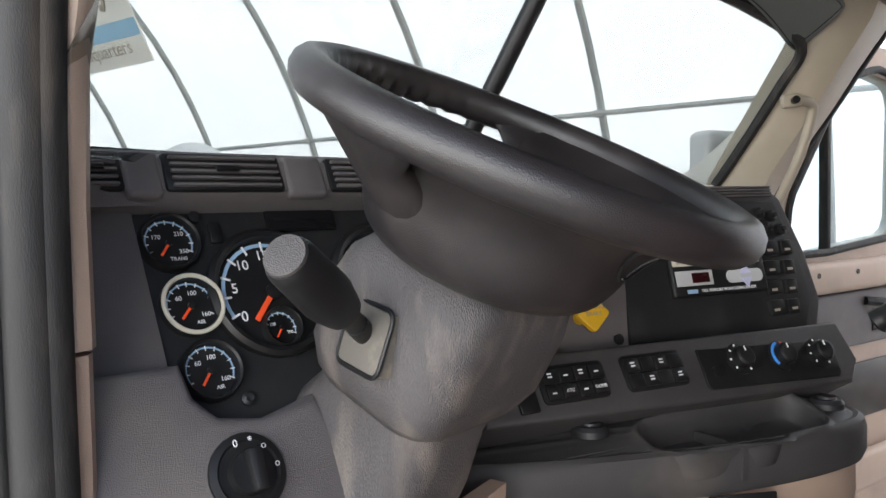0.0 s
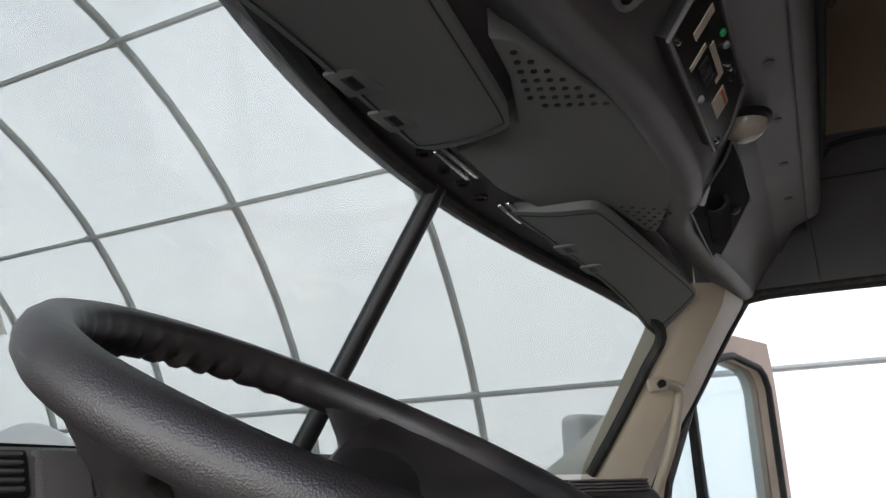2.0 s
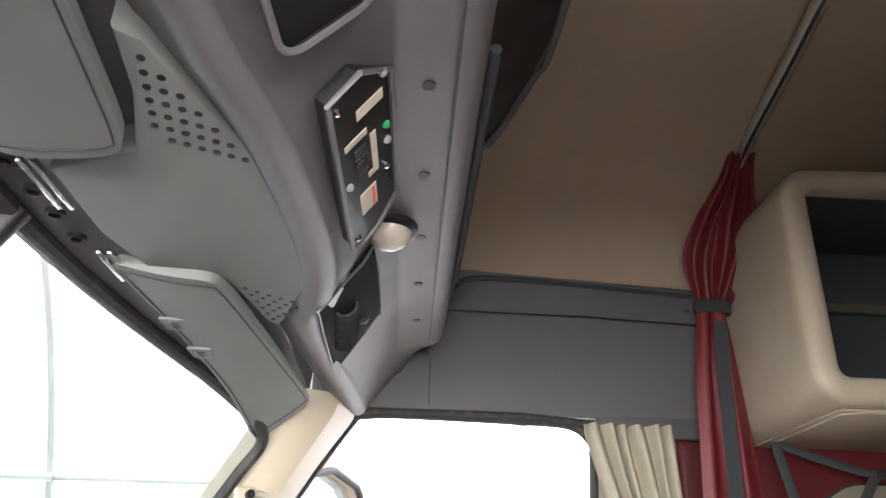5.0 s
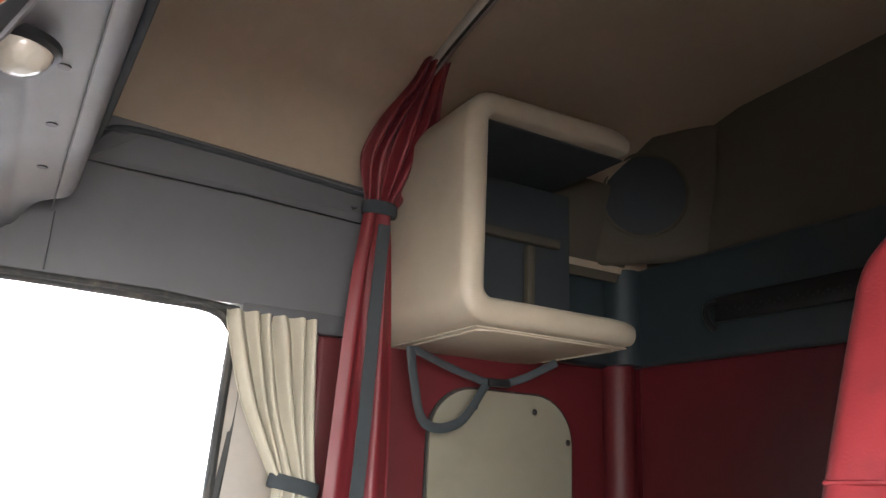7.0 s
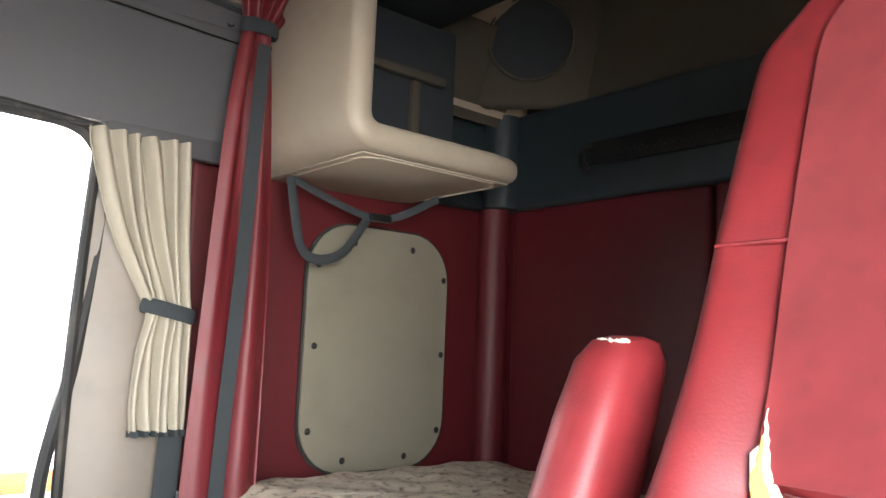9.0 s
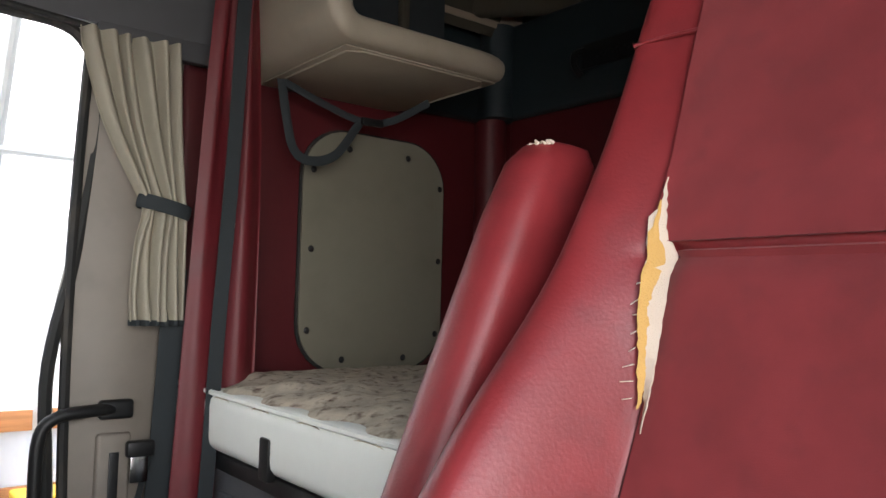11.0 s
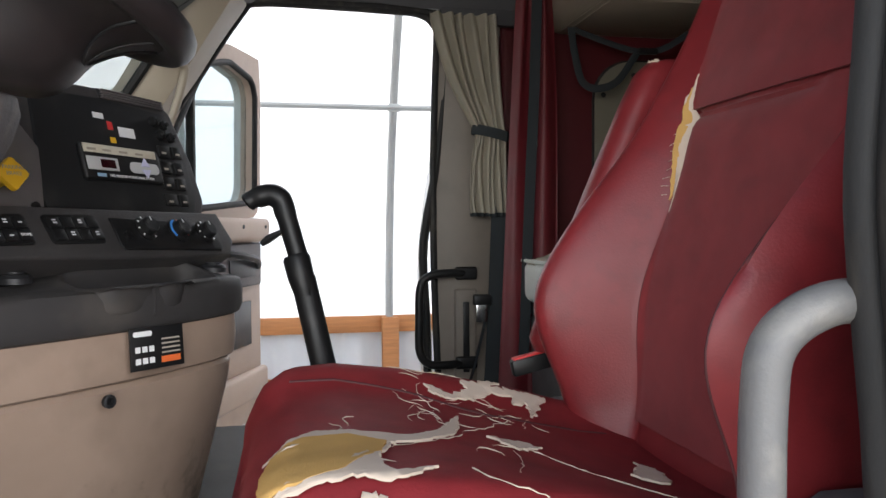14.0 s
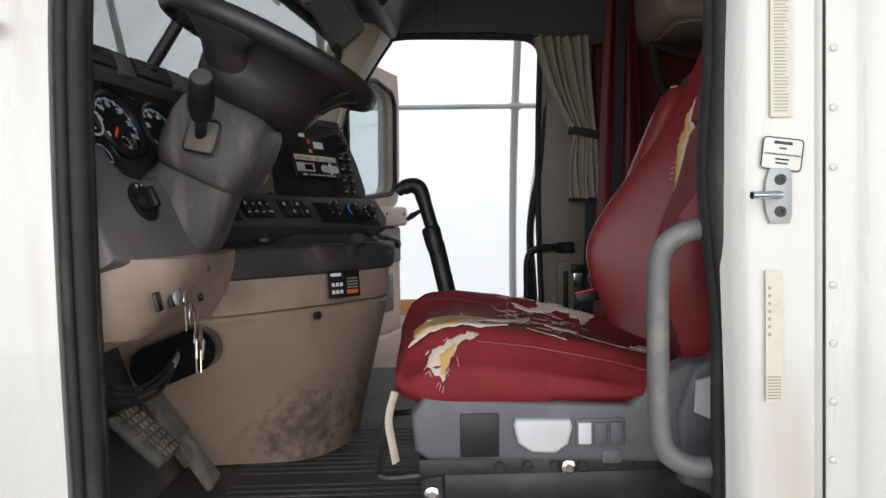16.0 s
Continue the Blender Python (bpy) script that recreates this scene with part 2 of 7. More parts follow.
M_LINER = mat("beige_headliner", (0.31, 0.245, 0.183), 0.9, bump=0.4, bscale=700, var=0.12, spec=0.2)
# teal band, darkened in colour for the shadow at the sleeper's back
M_TEAL = mat("shaded_teal_band", (0.020, 0.030, 0.034), 0.55, bump=0.2, bscale=1000, cell=True)
# darker copy of the headliner; the sleeper's shade is in its colour
M_LINER_SHADE = mat("shaded_olive_brown_lining", (0.072, 0.062, 0.046), 0.9, bump=0.4, bscale=700, var=0.12, spec=0.2)
M_NAVY = mat("charcoal_blue_trim", (0.058, 0.057, 0.060), 0.6, bump=0.2, bscale=1000, cell=True)
M_OVERHEAD = mat("overhead_grey", (0.098, 0.094, 0.098), 0.5, bump=0.15, bscale=1100, cell=True)
M_VISOR = mat("visor_vinyl", (0.133, 0.1423, 0.137), 0.65, bump=0.15, bscale=1200, cell=True)
M_RED = mat("red_vinyl", (0.168, 0.017, 0.020), 0.42, bump=0.15, bscale=340, var=0.18, big=16, dirt=(0.10, 0.014, 0.016), dirt_amount=0.45, dirt_scale=26, spec=0.36)
M_REDWORN = mat("worn_red_vinyl", (0.172, 0.018, 0.021), 0.66, bump=0.2, bscale=340, var=0.22, big=14, dirt=(0.11, 0.015, 0.017), dirt_amount=0.5, dirt_scale=22, spec=0.14)
M_STITCH = mat("dark_red_thread_and_crease", (0.05, 0.008, 0.010), 0.7, bump=0.1, bscale=900)
M_REDFAB = mat("red_fabric", (0.178, 0.023, 0.026), 0.75, bump=0.25, bscale=1500, var=0.25, big=14, dirt=(0.12, 0.020, 0.022), dirt_amount=0.4, dirt_scale=34, spec=0.25, sheen=0.12)
M_REDWALL = mat("red_padding", (0.085, 0.009, 0.012), 0.5, bump=0.2, bscale=700, var=0.2, big=2.5, spec=0.35)
M_REDCURT = mat("red_curtain", (0.13, 0.012, 0.017), 0.55, bump=0.1, bscale=900, var=0.2, dirt=(0.09, 0.02, 0.022), dirt_amount=0.4)
M_CURT = mat("beige_curtain", (0.35, 0.315, 0.25), 0.85, bump=0.3, bscale=1600, var=0.12, spec=0.2)
# tan trim made darker; the pillar's shade is put into this colour
M_PILLAR = mat("shaded_tan_pillar", (0.20, 0.17, 0.14), 0.55, bump=0.15, bscale=1000, cell=True, dirt=(0.10, 0.085, 0.07), dirt_amount=0.3)
M_STRAP = mat("dark_strap", (0.035, 0.04, 0.043), 0.8, bump=0.4, bscale=1400, spec=0.2)
M_FOAM = mat("yellow_foam", (0.50, 0.30, 0.10), 0.95, bump=0.6, bscale=500, var=0.2, spec=0.1)
M_BACKING = mat("white_backing", (0.52, 0.43, 0.35), 0.9, bump=0.5, bscale=900, var=0.25, spec=0.1)
M_COVER = mat("khaki_cover", (0.185, 0.168, 0.124), 0.6, bump=0.1, bscale=500, var=0.08, dirt=(0.13, 0.115, 0.085), dirt_amount=0.3)
M_SEATBASE = mat("grey_seat_base", (0.082, 0.083, 0.088), 0.5, bump=0.15, bscale=900, cell=True, dirt=(0.2, 0.19, 0.17), dirt_amount=0.3)
M_LIGHTGREY = mat("light_grey_plastic", (0.5, 0.5, 0.5), 0.45, bump=0.05, dirt=(0.3, 0.28, 0.25), dirt_amount=0.3)
M_STEEL = mat("dark_steel", (0.025, 0.025, 0.027), 0.45, metal=0.3, bump=0.1, dirt=(0.15, 0.13, 0.1), dirt_amount=0.3)
M_ALU = mat("brushed_aluminium", (0.52, 0.50, 0.47), 0.42, metal=0.65, bump=0.05, var=0.1)
M_CHROME = mat("worn_chrome", (0.6, 0.6, 0.6), 0.22, metal=1.0, bump=0.03, var=0.05)
M_GREYTUBE = mat("grey_handle", (0.12, 0.119, 0.118), 0.5, bump=0.3, bscale=300, dirt=(0.28, 0.26, 0.225), dirt_amount=0.5, dirt_scale=16)
M_WHITE = mat("white_paint", (0.57, 0.555, 0.515), 0.3, bump=0.02, var=0.05, coat=0.3, dirt=(0.40, 0.32, 0.22), dirt_amount=0.5, dirt_scale=7, stretch=(1.5, 1.5, 0.22))
M_FLOOR = mat("rubber_floor", (0.060, 0.056, 0.053), 0.7, bump=0.3, bscale=300, dirt=(0.2, 0.17, 0.14), dirt_amount=0.4, dirt_scale=6)
M_PEDAL = mat("dusty_pedal", (0.112, 0.1024, 0.088), 0.85, bump=0.3, dirt=(0.32, 0.27, 0.20), dirt_amount=0.9, dirt_scale=16)
M_MARK = mat("white_marking", (0.75, 0.75, 0.75), 0.6, bump=0, var=0.03)
M_MARKBLUE = mat("pale_blue_scale", (0.30, 0.45, 0.62), 0.6, bump=0, var=0.05)
M_NEEDLE = mat("orange_needle", (0.85, 0.09, 0.02), 0.5, bump=0, var=0.03)
M_YELLOW = mat("yellow_plastic", (0.72, 0.42, 0.02), 0.45, bump=0.05, dirt=(0.3, 0.2, 0.05), dirt_amount=0.3)
M_BLUE = mat("blue_mark", (0.05, 0.25, 0.7), 0.5, bump=0, var=0.03)
M_REDMARK = mat("red_mark", (0.6, 0.04, 0.04), 0.5, bump=0, var=0.03)
M_MESSAGE = mat("display_and_hole_black", (0.008, 0.008, 0.009), 0.12, bump=0, var=0.05)
M_DISPLAY = mat("dark_display", (0.03, 0.006, 0.008), 0.15, bump=0, var=0.05)
M_STICKER = mat("aged_sticker", (0.58, 0.54, 0.44), 0.5, bump=0.02, var=0.08, dirt=(0.42, 0.33, 0.22), dirt_amount=0.5, dirt_scale=30)
M_INK = mat("faded_ink", (0.33, 0.29, 0.24), 0.7, bump=0, var=0.2)
M_ORANGE = mat("orange_label", (0.65, 0.13, 0.03), 0.5, bump=0, var=0.05)
M_GREEN = mat("green_plastic", (0.02, 0.3, 0.1), 0.35, bump=0, var=0.1)
M_TIMBER = mat("orange_timber", (0.42, 0.17, 0.055), 0.6, bump=0.25, bscale=120, var=0.3, stretch=(12, 1, 12), scale=10)
M_SIDING = mat("white_siding", (0.62, 0.62, 0.62), 0.5, bump=0.05, var=0.05)
M_PIPE = mat("galvanised_pipe", (0.36, 0.37, 0.36), 0.5, metal=0.4, bump=0.05, var=0.15)
M_GROUND = mat("gravel_floor", (0.38, 0.355, 0.32), 0.9, bump=0.8, bscale=60, var=0.25)
M_TICKING = mat("mattress_side", (0.80, 0.80, 0.74), 0.8, bump=0.2, bscale=600, var=0.05)
M_BIN = mat("black_bin", (0.03, 0.032, 0.035), 0.4, bump=0.05)
M_BULB = mat("lamp_lens", (0.36, 0.33, 0.28), 0.16, bump=0.5, bscale=70, cell=True, var=0.25, scale=60, coat=0.3)

def plain_glass(name, tint, gloss):
    """A clear pane: what passes is tinted, and gloss grows towards grazing."""
    m = bpy.data.materials.new(name)
    m.use_nodes = True
    t = m.node_tree
    t.nodes.clear()
    N, L = t.nodes.new, t.links.new
    out, mixn, tr, gl, lw, pw, ml = (N("ShaderNodeOutputMaterial"), N("ShaderNodeMixShader"), N("ShaderNodeBsdfTransparent"), N("ShaderNodeBsdfGlossy"),
                                     N("ShaderNodeLayerWeight"), N("ShaderNodeMath"), N("ShaderNodeMath"))
    tr.inputs[0].default_value = (*tint, 1)
    gl.inputs["Roughness"].default_value = 0.02
    pw.operation, ml.operation = 'POWER', 'MULTIPLY_ADD'
    pw.inputs[1].default_value = 4.0
    ml.inputs[1].default_value, ml.inputs[2].default_value = gloss, 0.02
    L(lw.outputs["Facing"], pw.inputs[0])
    L(pw.outputs[0], ml.inputs[0])
    L(ml.outputs[0], mixn.inputs[0])
    L(tr.outputs[0], mixn.inputs[1])
    L(gl.outputs[0], mixn.inputs[2])
    L(mixn.outputs[0], out.inputs[0])
    return m


M_WINDSHIELD = plain_glass("windshield_glass", (0.625, 0.645, 0.635), 0.25)
M_DOORGLASS = plain_glass("tinted_door_glass", (0.72, 0.775, 0.78), 0.35)


def plastic_film():
    m = bpy.data.materials.new("greenhouse_film")
    m.use_nodes = True
    t = m.node_tree
    t.nodes.clear()
    N, L = t.nodes.new, t.links.new
    out, mixn, tr, di = N("ShaderNodeOutputMaterial"), N("ShaderNodeMixShader"), N("ShaderNodeBsdfTranslucent"), N("ShaderNodeBsdfDiffuse")
    co, no, ramp = N("ShaderNodeTexCoord"), N("ShaderNodeTexNoise"), N("ShaderNodeMix")
    ramp.data_type = 'RGBA'
    ramp.inputs[6].default_value, ramp.inputs[7].default_value = (0.73, 0.765, 0.785, 1), (0.91, 0.915, 0.91, 1)
    no.inputs["Scale"].default_value, no.inputs["Detail"].default_value = 0.9, 6.0
    L(co.outputs["Object"], no.inputs["Vector"])
    L(no.outputs["Fac"], ramp.inputs[0])
    L(ramp.outputs[2], tr.inputs[0])
    L(ramp.outputs[2], di.inputs[0])
    mixn.inputs[0].default_value = 0.25
    L(tr.outputs[0], mixn.inputs[1])
    L(di.outputs[0], mixn.inputs[2])
    L(mixn.outputs[0], out.inputs[0])
    return m


M_FILM = plastic_film()

# ---- the building round the truck ----
GROUND = 0.40
HX, HZ, HR = 2.2, 1.45, 4.85          # hoop centre line and radius
Y0, Y1 = -11.0, 20.9


def arc(x, a, r=HR):
    return (HX + r * math.cos(a), x, HZ + r * math.sin(a))


bm = bmesh.new()
bmesh.ops.create_grid(bm, x_segments=8, y_segments=8, size=200)
bmesh.ops.translate(bm, verts=bm.verts, vec=(0, 0, GROUND))
single("ground", bm, M_GROUND, "grey trodden gravel floor of the hoop building", kind="structure")

# film stops short on the unseen west so that more light enters
film = sheet(lambda u, v: arc(Y0 + (Y1 - Y0) * v, 2.05 * u, HR + 0.035), 30, 18)
single("wall_film_roof", film, M_FILM, "white translucent plastic film stretched over the hoops, left open on the unseen west", kind="structure")
for nm, yy in (("wall_film_front", Y1), ("wall_film_back", Y0)):
    bm = bmesh.new()
    pts = [(HX - HR, yy, GROUND), (HX + HR, yy, GROUND)] + [arc(yy, math.pi * i / 24) for i in range(25)]
    bm.faces.new([bm.verts.new(p) for p in pts])
    single(nm, bm, M_FILM, "white translucent plastic end wall of the hoop building", kind="structure")

RIBS = [-0.30 + 1.76 * k for k in range(-6, 12)]
for yy in RIBS:
    r = thing("hoop_rib", (HX, yy, HZ), "grey galvanised steel hoop pipe carrying the plastic film", "hoop pipe", "hoop pipes of the building")
    part("pipe", tube([arc(yy, math.pi * i / 36) for i in range(37)], 0.036, 8, up=(0, 1, 0)), M_PIPE, r)
    for a in (0.40, 0.835, 1.18, math.pi - 0.40, math.pi - 0.835):
        part("clamp", tube([Vector(arc(yy - 0.05, a, HR - 0.05)), Vector(arc(yy + 0.05, a, HR - 0.05))], 0.035, 8), M_PIPE, r)
for a in (0.40, 0.835, 1.18, math.pi - 1.18, math.pi - 0.835, math.pi - 0.40):
    single("purlin_pipe", tube([arc(Y0, a, HR - 0.05), arc(Y1, a, HR - 0.05)], 0.024, 8), M_PIPE,
           "thin grey pipe running along the hoops", "purlin pipe", group="long pipes of the building")

# low side walls: corrugated white sheets behind orange timber rails and posts
for side, sx in (("east", 1), ("west", -1)):
    wx = HX + sx * (HR + 0.06)
    n = 420
    prof = []
    for i in range(n + 1):
        y = Y0 + (Y1 - Y0) * i / n
        prof.append((y, 0.018 * (1 if (i // 2) % 2 else -1)))
    bm = sheet(lambda u, v: (wx + prof[round(u * n)][1], prof[round(u * n)][0], GROUND + v * 1.08), n, 1, 0.003)
    wall = single("wall_" + side, bm, M_SIDING, "white corrugated siding between timber rails", kind="structure")
    ORIGIN[wall.name] = wall.location.copy()
    for z0, z1 in ((0.42, 0.52), (0.82, 0.95), (1.35, 1.50)):
        part("rail", box((wx - sx * 0.075, Y0, z0), (wx - sx * 0.035, Y1, z1), 0.004), M_TIMBER, wall, "orange-stained timber rail")
    for yy in RIBS:
        part("post", box((wx - sx * 0.17, yy - 0.075, GROUND), (wx - sx * 0.08, yy + 0.075, 1.49), 0.005), M_TIMBER, wall, "orange-stained timber post")

# banner on the film
b = thing("banner", (5.55, 8.6, 4.35), "aged cream banner with script logo hung on the plastic wall", "banner", kind="")
bn = basis((5.53, 9.15, 4.86), (0, -1, 0), (-0.45, 0, 0.9))
part("sheet", obox(bn, (-0.95, -0.62, -0.006), (0.80, 0.56, 0.006), 0.003), mat("banner_cream", (0.80, 0.78, 0.72), 0.6, bump=0.05, var=0.08, dirt=(0.6, 0.55, 0.45), dirt_amount=0.3, dirt_scale=3), b)
part("blue_band", obox(bn, (-0.9, -0.3, 0.008), (0.78, -0.1, 0.012), 0), mat("banner_blue", (0.30, 0.50, 0.66), 0.6, bump=0), b)
part("logo", tube([bn @ Vector(q) for q in spline([(-0.6, 0.05, 0.012), (-0.35, 0.42, 0.012), (-0.25, 0.1, 0.012), (-0.05, 0.3, 0.012), (0.08, 0.08, 0.012), (0.2, 0.32, 0.012), (0.32, 0.05, 0.012), (0.47, 0.42, 0.012)], 6)], 0.028, 6), M_INK, b)
text("lettering", "headquarters", bn @ Matrix.Translation((-0.12, -0.41, 0.012)), 0.24, M_INK, b)

# ---- the cab's shell ----
XC = 1.5                               # middle of the cab
FLOOR = 1.68


def mirror_x(p):
    return (2 * XC - p[0], p[1], p[2])


fl = single("floor", box((0.56, -1.12, FLOOR - 0.05), (2.56, 1.5, FLOOR), 0.0), M_FLOOR, "dusty black rubber floor mat of the cab", kind="structure")

for i in range(16):
    x = 1.02 + 0.034 * i + (0.05 if i > 5 else 0) + (0.05 if i > 10 else 0)
    part("mat_rib", box((x, 0.55, FLOOR - 0.002), (x + 0.012, 1.02, FLOOR + 0.004), 0.002), M_FLOOR, fl)

# door openings: (y, z) round the hole, seen from the side
OPEN = [(0.11, 1.60), (0.155, 1.72), (0.165, 2.0), (0.175, 2.2), (0.16, 2.33), (0.135, 2.45), (0.105, 2.7), (0.105, 2.84), (0.13, 2.91), (0.18, 2.948), (0.30, 2.955), (0.56, 2.96), (0.66, 2.957),
        (0.71, 2.94), (0.773, 2.855), (0.84, 2.74), (0.92, 2.64), (1.005, 2.555), (1.038, 2.45), (1.045, 2.3), (1.04, 2.0), (1.03, 1.72), (1.0, 1.60)]
opening = spline([(0, y, z) for y, z in OPEN], 3, closed=True)


# the driver's opening: its front edge is straighter and lies further in
OPEN_L = [(0.13, 1.58), (0.166, 1.70), (0.172, 1.95), (0.172, 2.1), (0.186, 2.25), (0.19, 2.33), (0.182, 2.45), (0.178, 2.6), (0.165, 2.8), (0.165, 2.88), (0.19, 2.935), (0.25, 2.955), (0.45, 2.962), (0.66, 2.958),
          (0.76, 2.935), (0.87, 2.88), (0.97, 2.80), (1.035, 2.72), (1.058, 2.62), (1.066, 2.45), (1.066, 2.2), (1.06, 1.95), (1.05, 1.70), (1.01, 1.58)]
opening_l = spline([(0, y, z) for y, z in OPEN_L], 3, closed=True)


def door_x(y):
    """The driver's door plane: the cab narrows towards the front."""
    return 0.545 + 0.081 * max(0.0, y - 0.18)


def grown(ring, k):
    return [Vector((0, 0.62 + (p.y - 0.62) * (1 + k), 2.3 + (p.z - 2.3) * (1 + k))) for p in ring]


def outline(ring, y0, y1, z0, z1):
    """For each point of an opening, one on the wall's outer edge."""
    c = Vector((0, 0.60, 2.3))
    out = []
    for p in ring:
        d = p - c
        k = min((y1 - c.y) / d.y if d.y > 1e-6 else 1e9, (y0 - c.y) / d.y if d.y < -1e-6 else 1e9, (z1 - c.z) / d.z if d.z > 1e-6 else 1e9, (z0 - c.z) / d.z if d.z < -1e-6 else 1e9)
        q = c + d * k
        q.y = max(min(q.y, float(np.interp(q.z, [1.2, 2.5, 2.66, 2.98, 3.2], [y1, y1, 1.12, 0.82, 0.80]))), p.y if p.y < 0.6 else 0)
        out.append(q)
    return out


def side_wall(name, x0, x1, hole, outer, material, label):
    """A wall with the door's opening through it; x0 and x1 give its two faces at y."""
    rings = [[(fx(p.y), p.y, p.z) for p in ring] for fx, ring in ((x0, hole), (x1, hole), (x1, outer), (x0, outer))]
    return single(name, loft(rings, loop=True), material, label, kind="structure")


grow = lambda k: [Vector((0, 0.58 + (p.y - 0.58) * (1 + k), 2.3 + (p.z - 2.3) * (1 + k))) for p in opening]
side_wall("wall_left", lambda y: door_x(y) - (0.035 if y > 0.4 else 0.008), lambda y: door_x(y) + 0.012, grown(opening_l, 0.06), outline(opening_l, 0.13, 1.36, 1.2, 3.18), M_WHITE, "white painted door frame of the truck cab")
side_wall("wall_right", lambda y: 2.50, lambda y: 2.56, grow(0.06), outline(opening, -0.02, 1.36, 1.2, 3.18), M_WHITE, "white painted far side of the truck cab")

# rubber seals
seal = thing("door_seal", (0.55, 0.6, 1.6), "worn black rubber seal round the driver's door opening", "door seal")
part("seal_bead", tube([(door_x(p.y) - 0.004, p.y, p.z) for p in grown(opening_l, 0.010)], 0.019, 12, closed=True, up=(1, 0, 0)), M_RUBBER, seal)
part("seal_lip", tube([(door_x(p.y) + (0.026 if p.y < 0.6 else 0.026 - 0.020 * min(1.0, (p.y - 0.6) / 0.2)), p.y, p.z) for p in grown(opening_l, -0.004)], 0.015, 10, closed=True, up=(1, 0, 0)), M_RUBBER, seal)
part("seal_base", tube([(door_x(p.y) - 0.026, p.y, p.z) for p in grown(opening_l, 0.032)], 0.008, 10, closed=True, up=(1, 0, 0)), M_RUBBER, seal)
seal2 = thing("door_seal", (2.48, 0.6, 1.6), "black rubber seal round the passenger door opening", "door seal")
part("seal_bead", tube([(2.475, p.y, p.z) for p in grow(0.01)], 0.013, 8, closed=True, up=(1, 0, 0)), M_RUBBER, seal2)

# outside of the driver's side: A-pillar skin and the B-pillar with its riveted seam
single("trim_a_pillar_skin", sheet(lambda u, v: (0.603 - 0.01 * math.sin(v * 9) * (1 - v) - 0.06 * v * v, 1.118 + 0.42 * v, 1.2 + 1.5 * u), 10, 16, 0.01), M_WHITE, "white painted outer skin ahead of the door opening", kind="structure")
JAMB = [(0.176, 0.535), (0.168, 0.515), (0.158, 0.503), (0.13, 0.50), (0.10, 0.50), (0.08, 0.497), (0.074, 0.489), (0.055, 0.486), (0.038, 0.480), (0.022, 0.466), (0.0, 0.459), (-0.03, 0.452), (-0.10, 0.448), (-0.30, 0.44), (-1.2, 0.44)]


def jamb(u, v):
    i = min(int(v * (len(JAMB) - 1)), len(JAMB) - 2)
    f = v * (len(JAMB) - 1) - i
    y = JAMB[i][0] * (1 - f) + JAMB[i + 1][0] * f
    x = JAMB[i][1] * (1 - f) + JAMB[i + 1][1] * f
    z = 1.2 + 2.4 * u
    if v < 0.2:
        y += 0.010 * math.exp(-((z - 2.29) / 0.24) ** 2) * (1 - v * 5)
    return (x, y, z)


bp = single("wall_b_pillar", sheet(jamb, 40, 42, 0.008), M_WHITE, "white painted door jamb and sleeper side with a riveted seam", kind="structure")
ORIGIN[bp.name] = bp.location.copy()
part("seam", box((0.4790, 0.0755, 1.25), (0.4850, 0.0780, 3.5), 0), M_RUBBER, bp, "dirty seam line")
for i in range(12):
    if i == 4:
        continue
    part("rivet", lathe(pose(0.4782, 0.0655, 2.54 - 0.075 * i, 0, -90, 0), [(0.0052, -0.001), (0.0052, 0.0003), (0.004, 0.0014), (0, 0.0019)], 12), M_WHITE, bp)

# sleeper and roof: side linings, back wall, ceiling
def roof_pt(u, v):
    """u across from the driver's side, v from the front header to the back."""
    prof = [(0.570, 3.22), (0.580, 3.30), (0.63, 3.48), (0.74, 3.60), (0.95, 3.65), (1.5, 3.675), (2.05, 3.65), (2.26, 3.60), (2.37, 3.48), (2.42, 3.30), (2.430, 3.22)]
    k = u * (len(prof) - 1)
    i = min(int(k), len(prof) - 2)
    f = k - i
    x = prof[i][0] * (1 - f) + prof[i + 1][0] * f
    z = prof[i][1] * (1 - f) + prof[i + 1][1] * f
    y = 0.50 - 1.67 * v
    if v < 0.25:
        q = v / 0.25
        lift = math.sin(q * math.pi / 2) ** 0.6
        z = 3.19 + (z - 3.19) * max(lift, 0.0)
        y = 0.50 - 0.4175 * q ** 1.6
    return (x, y, z)


single("ceiling", sheet(roof_pt, 40, 40, 0.012), M_LINER, "brown-beige cloth headliner of the raised roof", kind="structure")
single("wall_sleeper_right", box((2.555, -1.18, FLOOR), (2.60, 0.03, 3.72), 0.0), M_REDWALL, "dark red padded vinyl lining of the sleeper side", kind="structure")
single("wall_sleeper_left", box((0.46, -1.18, FLOOR), (0.50, 0.0, 3.72), 0.0), M_REDWALL, "dark red padded vinyl lining of the sleeper side", kind="structure")
single("wall_back", box((0.46, -1.16, FLOOR), (2.6, -1.11, 3.8), 0.0), M_LINER_SHADE, "olive-brown cloth-lined back wall of the sleeper, coloured darker for its shade", kind="structure")
wb = thing("wall_padding", (1.5, -1.1, 1.9), "dark red tufted vinyl padding on the back wall", "wall padding", kind="structure")
for i, (x0, x1) in enumerate(((0.55, 1.12), (1.13, 1.77), (1.78, 2.44))):
    part("panel", box((x0, -1.11, 1.95), (x1, -1.075, 2.95), 0.02, 4), M_REDWALL, wb)
part("backing", box((0.505, -1.112, 1.9), (2.554, -1.100, 2.95), 0), M_REDWALL, wb)
part("corner_roll", tube([(2.50, -1.055, 1.95), (2.50, -1.055, 2.95)], 0.05, 12), M_REDWALL, wb, "rounded red vinyl corner roll")
